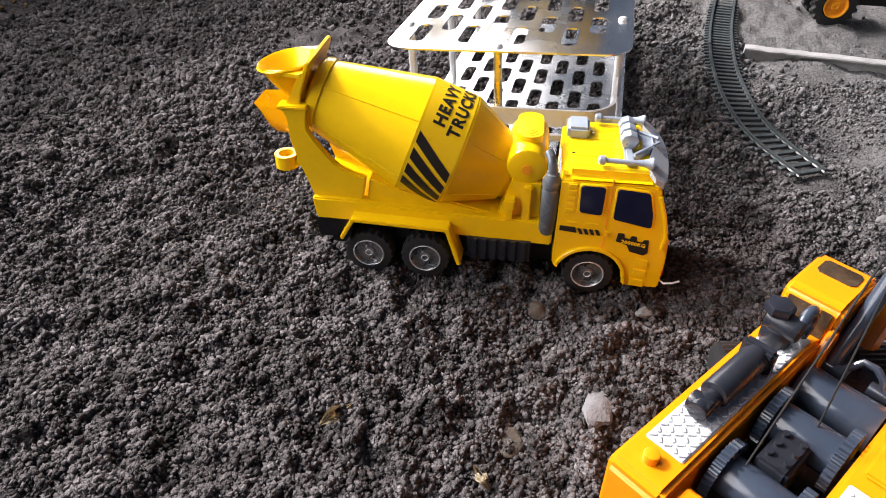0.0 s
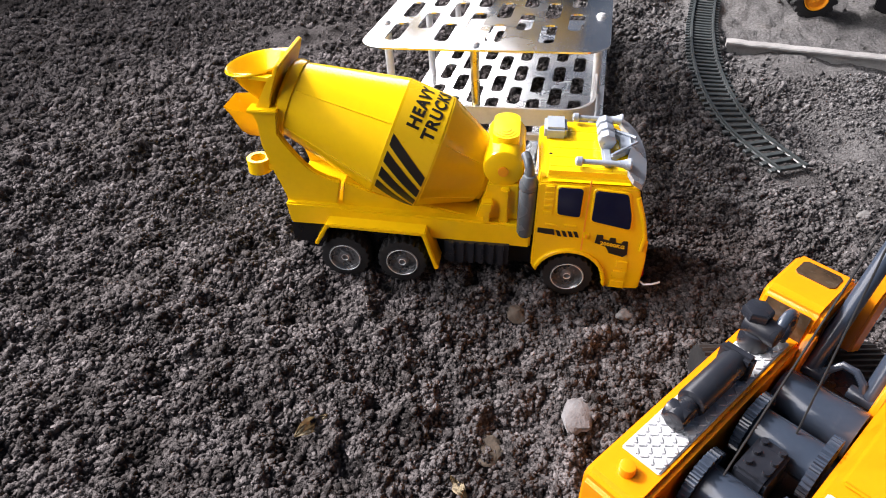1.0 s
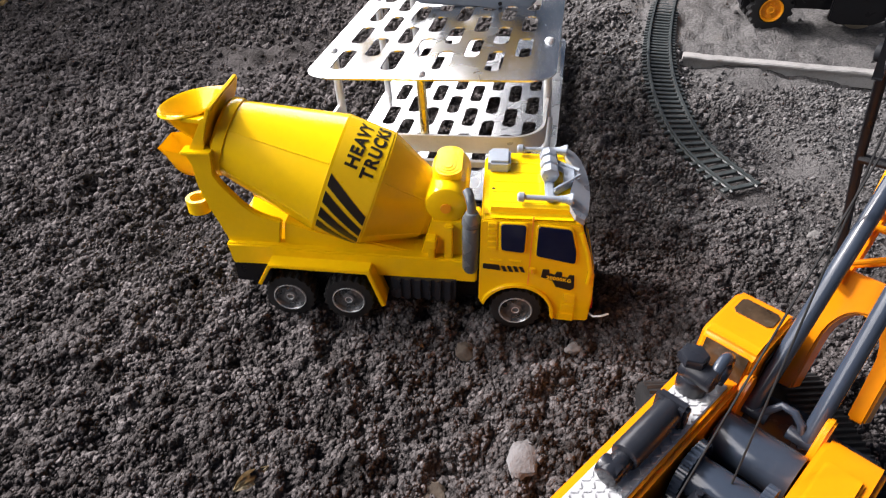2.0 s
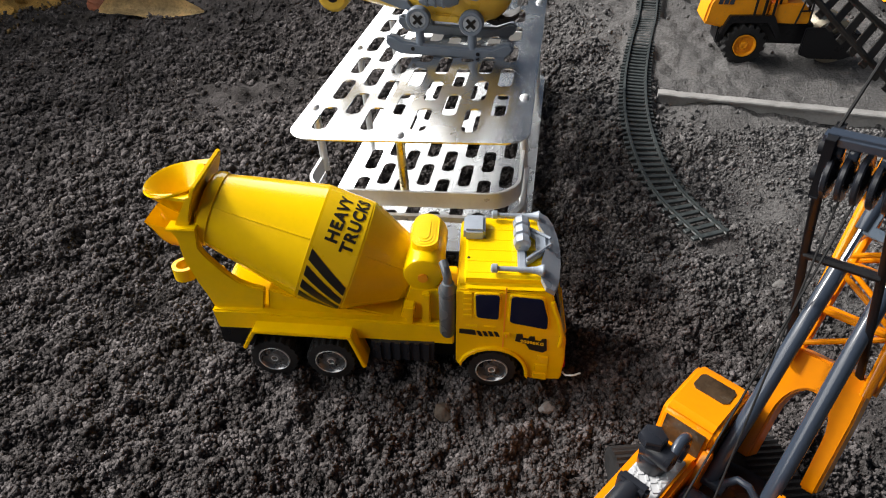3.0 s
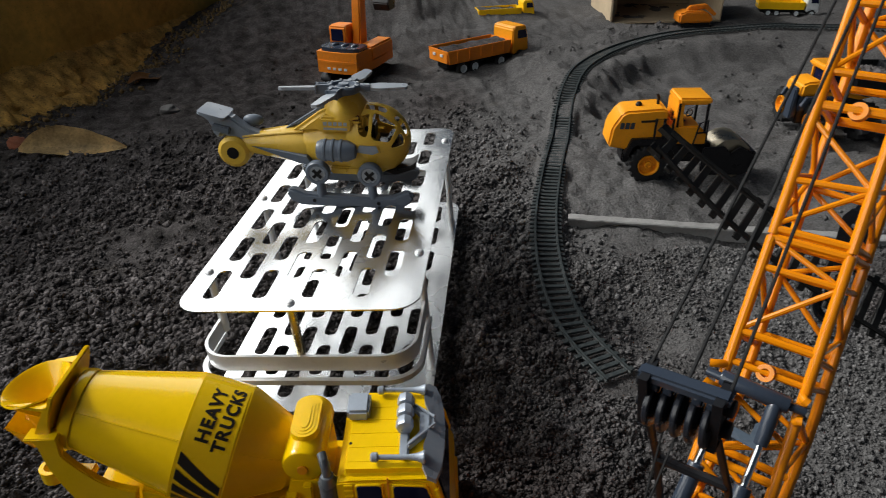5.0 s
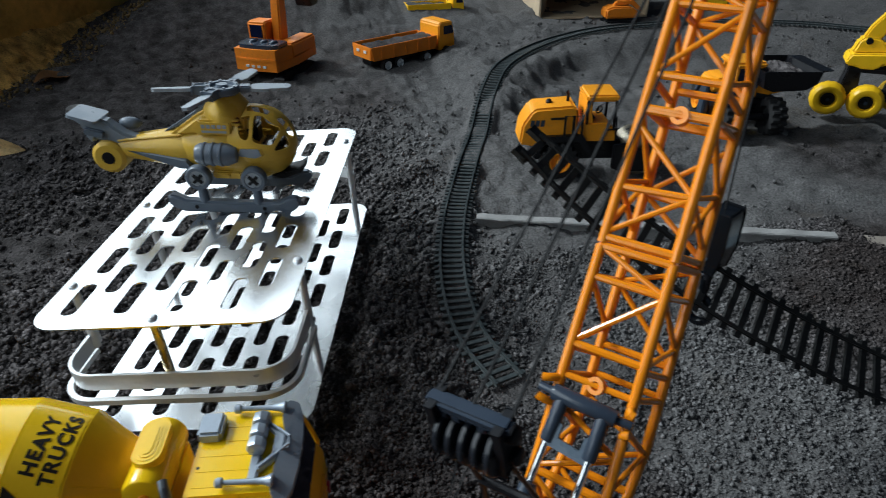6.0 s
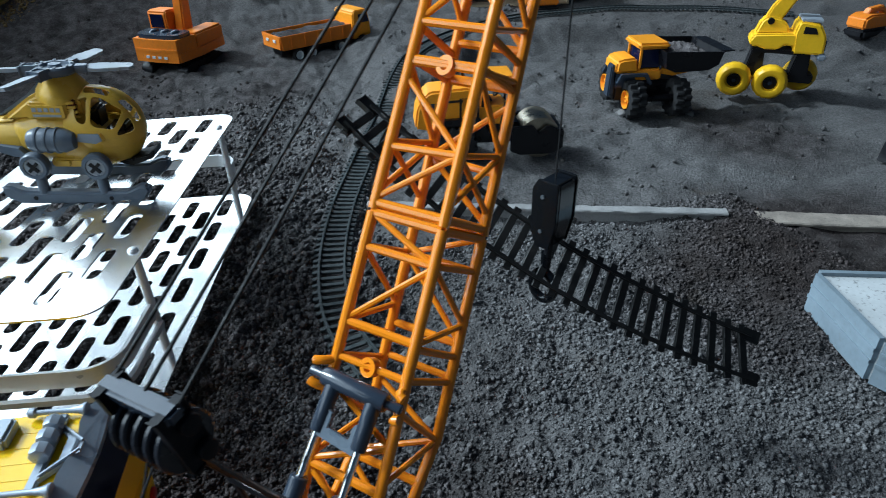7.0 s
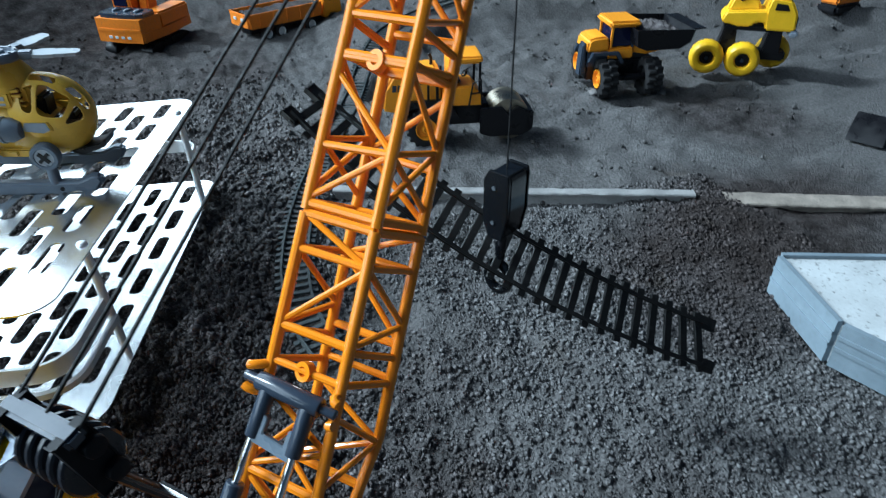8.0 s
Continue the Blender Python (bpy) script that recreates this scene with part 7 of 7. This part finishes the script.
# ---- excavator ----
def excavator():
    t = thing("excavator", "orange toy excavator with a dark engine cover on the far soil", "toy excavator", pose(0.148, 1.490, -0.016, 0, 0, 58) @ Matrix.Scale(0.97, 4))
    for y in (0.0, 0.085):
        out = arc(0.120, 0.018, 0.018, -90, 90, 8) + arc(0.012, 0.018, 0.018, 90, 270, 8)
        c = part("crawler", prism(B(), out, y, y + 0.026, 0.001), BLACK, t)
        bm = B()
        for k in range(18):
            box(bm, 0.012 + k * 0.0062, 0.0155 + k * 0.0062, y - 0.0005, y + 0.0265, 0.0352, 0.0375)
        part("tread", bm, BLACK, c)
    part("turntable", cyl(B(), (0.065, 0.055, 0.03), (0.065, 0.055, 0.046), 0.034, seg=28), BLACK, t)
    tail = [(-0.012, 0.004), (-0.016, 0.030), (-0.016, 0.080), (-0.012, 0.106), (0.060, 0.112), (0.150, 0.112), (0.152, 0.004), (0.060, -0.002)]
    part("body", plan(B(), tail, 0.044, 0.062, 0.003), ORANGE2, t)
    part("counterweight", plan(B(), [(-0.016, 0.006), (-0.020, 0.055), (-0.016, 0.106), (0.044, 0.110), (0.044, 0.0)], 0.044, 0.090, 0.008, 4), ORANGE2, t)
    cover = part("engine_cover", plan(B(), [(-0.010, 0.016), (-0.014, 0.035), (-0.014, 0.075), (-0.010, 0.096), (0.000, 0.104), (0.036, 0.104), (0.042, 0.094), (0.042, 0.014), (0.036, 0.006), (0.000, 0.006)], 0.088, 0.098, 0.005, 4), SLATE, t, "dark grey engine cover")
    for y in (0.028, 0.052, 0.078):
        part("cover_bump", ellipsoid(B(), (0.018, y, 0.098), 0.013, 0.008, 0.005), SLATE, cover)
    part("tail_ridge", plan(B(), [(-0.0175, 0.008), (-0.0215, 0.055), (-0.0175, 0.104), (-0.010, 0.106), (-0.010, 0.006)], 0.066, 0.071, 0.001), ORANGE2, t)
    for k in range(4):
        part("tail_mark", box(B(), -0.0206, -0.0185, 0.030 + k * 0.014, 0.037 + k * 0.014, 0.052, 0.057), WHITE, t, "small pale mark")
    part("cab", prism(B(), [(0.052, 0.060), (0.050, 0.128), (0.056, 0.132), (0.098, 0.130), (0.108, 0.096), (0.108, 0.060)], 0.068, 0.112, 0.003), ORANGE2, t)
    part("cab_window", prism(B(), [(0.058, 0.096), (0.058, 0.122), (0.092, 0.121), (0.098, 0.096)], 0.1112, 0.1132), BLUEGLASS, t)
    part("cab_window", box(B(), 0.0488, 0.0512, 0.075, 0.105, 0.098, 0.124), BLUEGLASS, t)
    part("side_house", box(B(), 0.044, 0.148, 0.000, 0.040, 0.060, 0.092, 0.004), ORANGE2, t)
    arm = [(0.080, 0.070), (0.072, 0.090), (0.088, 0.230), (0.120, 0.300), (0.134, 0.292), (0.112, 0.220), (0.106, 0.090)]
    part("boom", prism(B(), arm, 0.044, 0.066, 0.003), ORANGE2, t)
    part("stick", prism(B(), [(0.118, 0.300), (0.130, 0.306), (0.230, 0.180), (0.222, 0.172)], 0.047, 0.063, 0.002), ORANGE2, t)
    part("bucket", prism(B(), [(0.215, 0.180), (0.240, 0.176), (0.236, 0.140), (0.205, 0.138), (0.198, 0.156)], 0.034, 0.076, 0.002), BLACK, t)


excavator()


# ---- dump trucks ----
def dump_truck(m, bed_mat, cab_mat, label, L=0.25):
    t = thing("dump_truck", label, "toy truck", m)
    W = 0.082
    for x in (0.030, 0.066, 0.150, 0.215):
        for y, s in ((0.008, -1), (W - 0.008, 1)):
            wheel(t, x, y, 0.014, 0.0145, 0.014, s, rim_mat=WHITE, lugs=14, hub_label="pale rim")
    part("chassis", box(B(), -0.005, 0.235, 0.020, W - 0.020, 0.014, 0.030, 0.002), BLACK, t)
    part("bed_floor", box(B(), -0.012, 0.178, 0.004, W - 0.004, 0.030, 0.036, 0.001), bed_mat, t)
    for y in (0.0, W - 0.004):
        part("bed_side", prism(B(), [(-0.012, 0.030), (-0.018, 0.062), (0.182, 0.062), (0.178, 0.030)], y, y + 0.004, 0.001), bed_mat, t)
        for k in range(5):
            part("bed_rib", box(B(), 0.010 + k * 0.036, 0.015 + k * 0.036, *((y - 0.0015, y + 0.001) if y == 0 else (y + 0.003, y + 0.0055)), 0.034, 0.060, 0.0005), bed_mat, t)
    for x in (-0.018, 0.177):
        part("bed_end", box(B(), x, x + 0.005, 0.004, W - 0.004, 0.032, 0.061, 0.001), bed_mat, t)
    for k in range(2):
        part("tail_mark", box(B(), -0.0202, -0.0178, 0.020 + k * 0.030, 0.030 + k * 0.030, 0.046, 0.052), WHITE, t, "pale mark on the tailboard")
    part("cab", prism(B(), [(0.188, 0.022), (0.188, 0.084), (0.194, 0.090), (0.232, 0.090), (0.240, 0.060), (0.243, 0.020), (0.230, 0.020), (0.226, 0.030), (0.206, 0.030), (0.202, 0.022)], 0.002, W - 0.002, 0.003, 3), cab_mat, t)
    for y in (0.0012, W - 0.0032):
        part("cab_window", prism(B(), [(0.204, 0.060), (0.204, 0.080), (0.230, 0.080), (0.236, 0.060)], y, y + 0.002), BLUEGLASS, t)
    part("windscreen", prism(B(), [(0.2385, 0.062), (0.2335, 0.084), (0.2352, 0.084), (0.2405, 0.062)], 0.010, W - 0.010), BLUEGLASS, t)


dump_truck(pose(0.352, 1.530, -0.004, 0, 0, 27) @ Matrix.Scale(0.93, 4), ORANGE2, AMBER, "orange toy dump truck with a long bed on the far soil")
dump_truck(pose(0.500, 1.92, 0.024, 0, 0, 3) @ Matrix.Scale(0.62, 4), YELLOW2, YELLOW2, "bright yellow toy truck parked in the distance")
dump_truck(pose(1.274, 1.827, 0.026, 0, 0, -22) @ Matrix.Scale(0.6, 4), YELLOW2, WHITE, "yellow toy truck with a white cab parked behind the track")


bm = B()
heap = [[bm.verts.new((0.19 * i / 24 - 0.012, 0.006 + 0.070 * j / 10, 0.052 + 0.010 * math.sin(math.pi * j / 10) + 0.005 * noise.noise(Vector((i * 0.6, j * 0.6, 5))))) for j in range(11)] for i in range(25)]
for i in range(24):
    for j in range(10):
        bm.faces.new((heap[i][j], heap[i + 1][j], heap[i + 1][j + 1], heap[i][j + 1]))
truck_soil = ob_from("soil_load", bm, CLOD, 60)
truck_soil.matrix_world = pose(0.352, 1.530, -0.004, 0, 0, 27) @ Matrix.Scale(0.93, 4)
tagged(truck_soil, "load of dark soil in the orange truck bed", "soil")


# ---- far small things ----
def small_digger(m, label):
    t = thing("toy_digger", label, "toy digger", m)
    part("track_base", box(B(), 0, 0.09, 0, 0.05, 0, 0.022, 0.006), BLACK, t)
    part("body", prism(B(), [(0.0, 0.022), (0.0, 0.045), (0.02, 0.052), (0.07, 0.050), (0.09, 0.036), (0.09, 0.022)], 0.002, 0.048, 0.004, 3), ORANGE2, t)
    part("arm", prism(B(), [(0.02, 0.045), (0.03, 0.062), (0.075, 0.066), (0.105, 0.040), (0.100, 0.034), (0.072, 0.054), (0.035, 0.050)], 0.018, 0.032, 0.002), ORANGE2, t)


small_digger(pose(0.985, 1.735, 0.016, 0, 0, -6), "small orange toy digger behind the track")
small_digger(pose(1.575, 1.235, 0.024, 0, 0, 10), "orange toy digger on the soil bank")


def carton():
    t = thing("cardboard_box", "open tan cardboard box lying behind the track", "box", pose(0.835, 1.83, 0.026, 0, 0, -8))
    part("box_floor", box(B(), 0, 0.30, 0, 0.25, 0, 0.004), CARD, t)
    part("box_top", box(B(), 0, 0.30, 0, 0.25, 0.146, 0.150), CARD, t)
    part("box_back", box(B(), 0, 0.30, 0.246, 0.25, 0.004, 0.146), CARD, t)
    for x in (0, 0.296):
        part("box_side", box(B(), x, x + 0.004, 0, 0.246, 0.004, 0.146), CARD, t)
    part("flap", box(B(), 0.0, 0.12, -0.002, 0.002, 0, 0.10, m=pose(0.0, 0, 0, 0, 0, 70) @ pose(0, 0, 0, 0, 0, 0)), CARD, t)


carton()


def shovel_piece():
    t = thing("toy_bucket", "black plastic toy digger bucket lying on the soil", "toy bucket", pose(1.150, 0.705, -0.003, 0, 0, 30) @ Matrix.Scale(0.72, 4))
    part("bucket_shell", prism(B(), [(0.0, 0.0), (0.010, 0.020), (0.045, 0.048), (0.055, 0.046), (0.075, 0.020), (0.12, 0.015), (0.12, 0.0)], 0.0, 0.07, 0.002), BLACK, t)


shovel_piece()
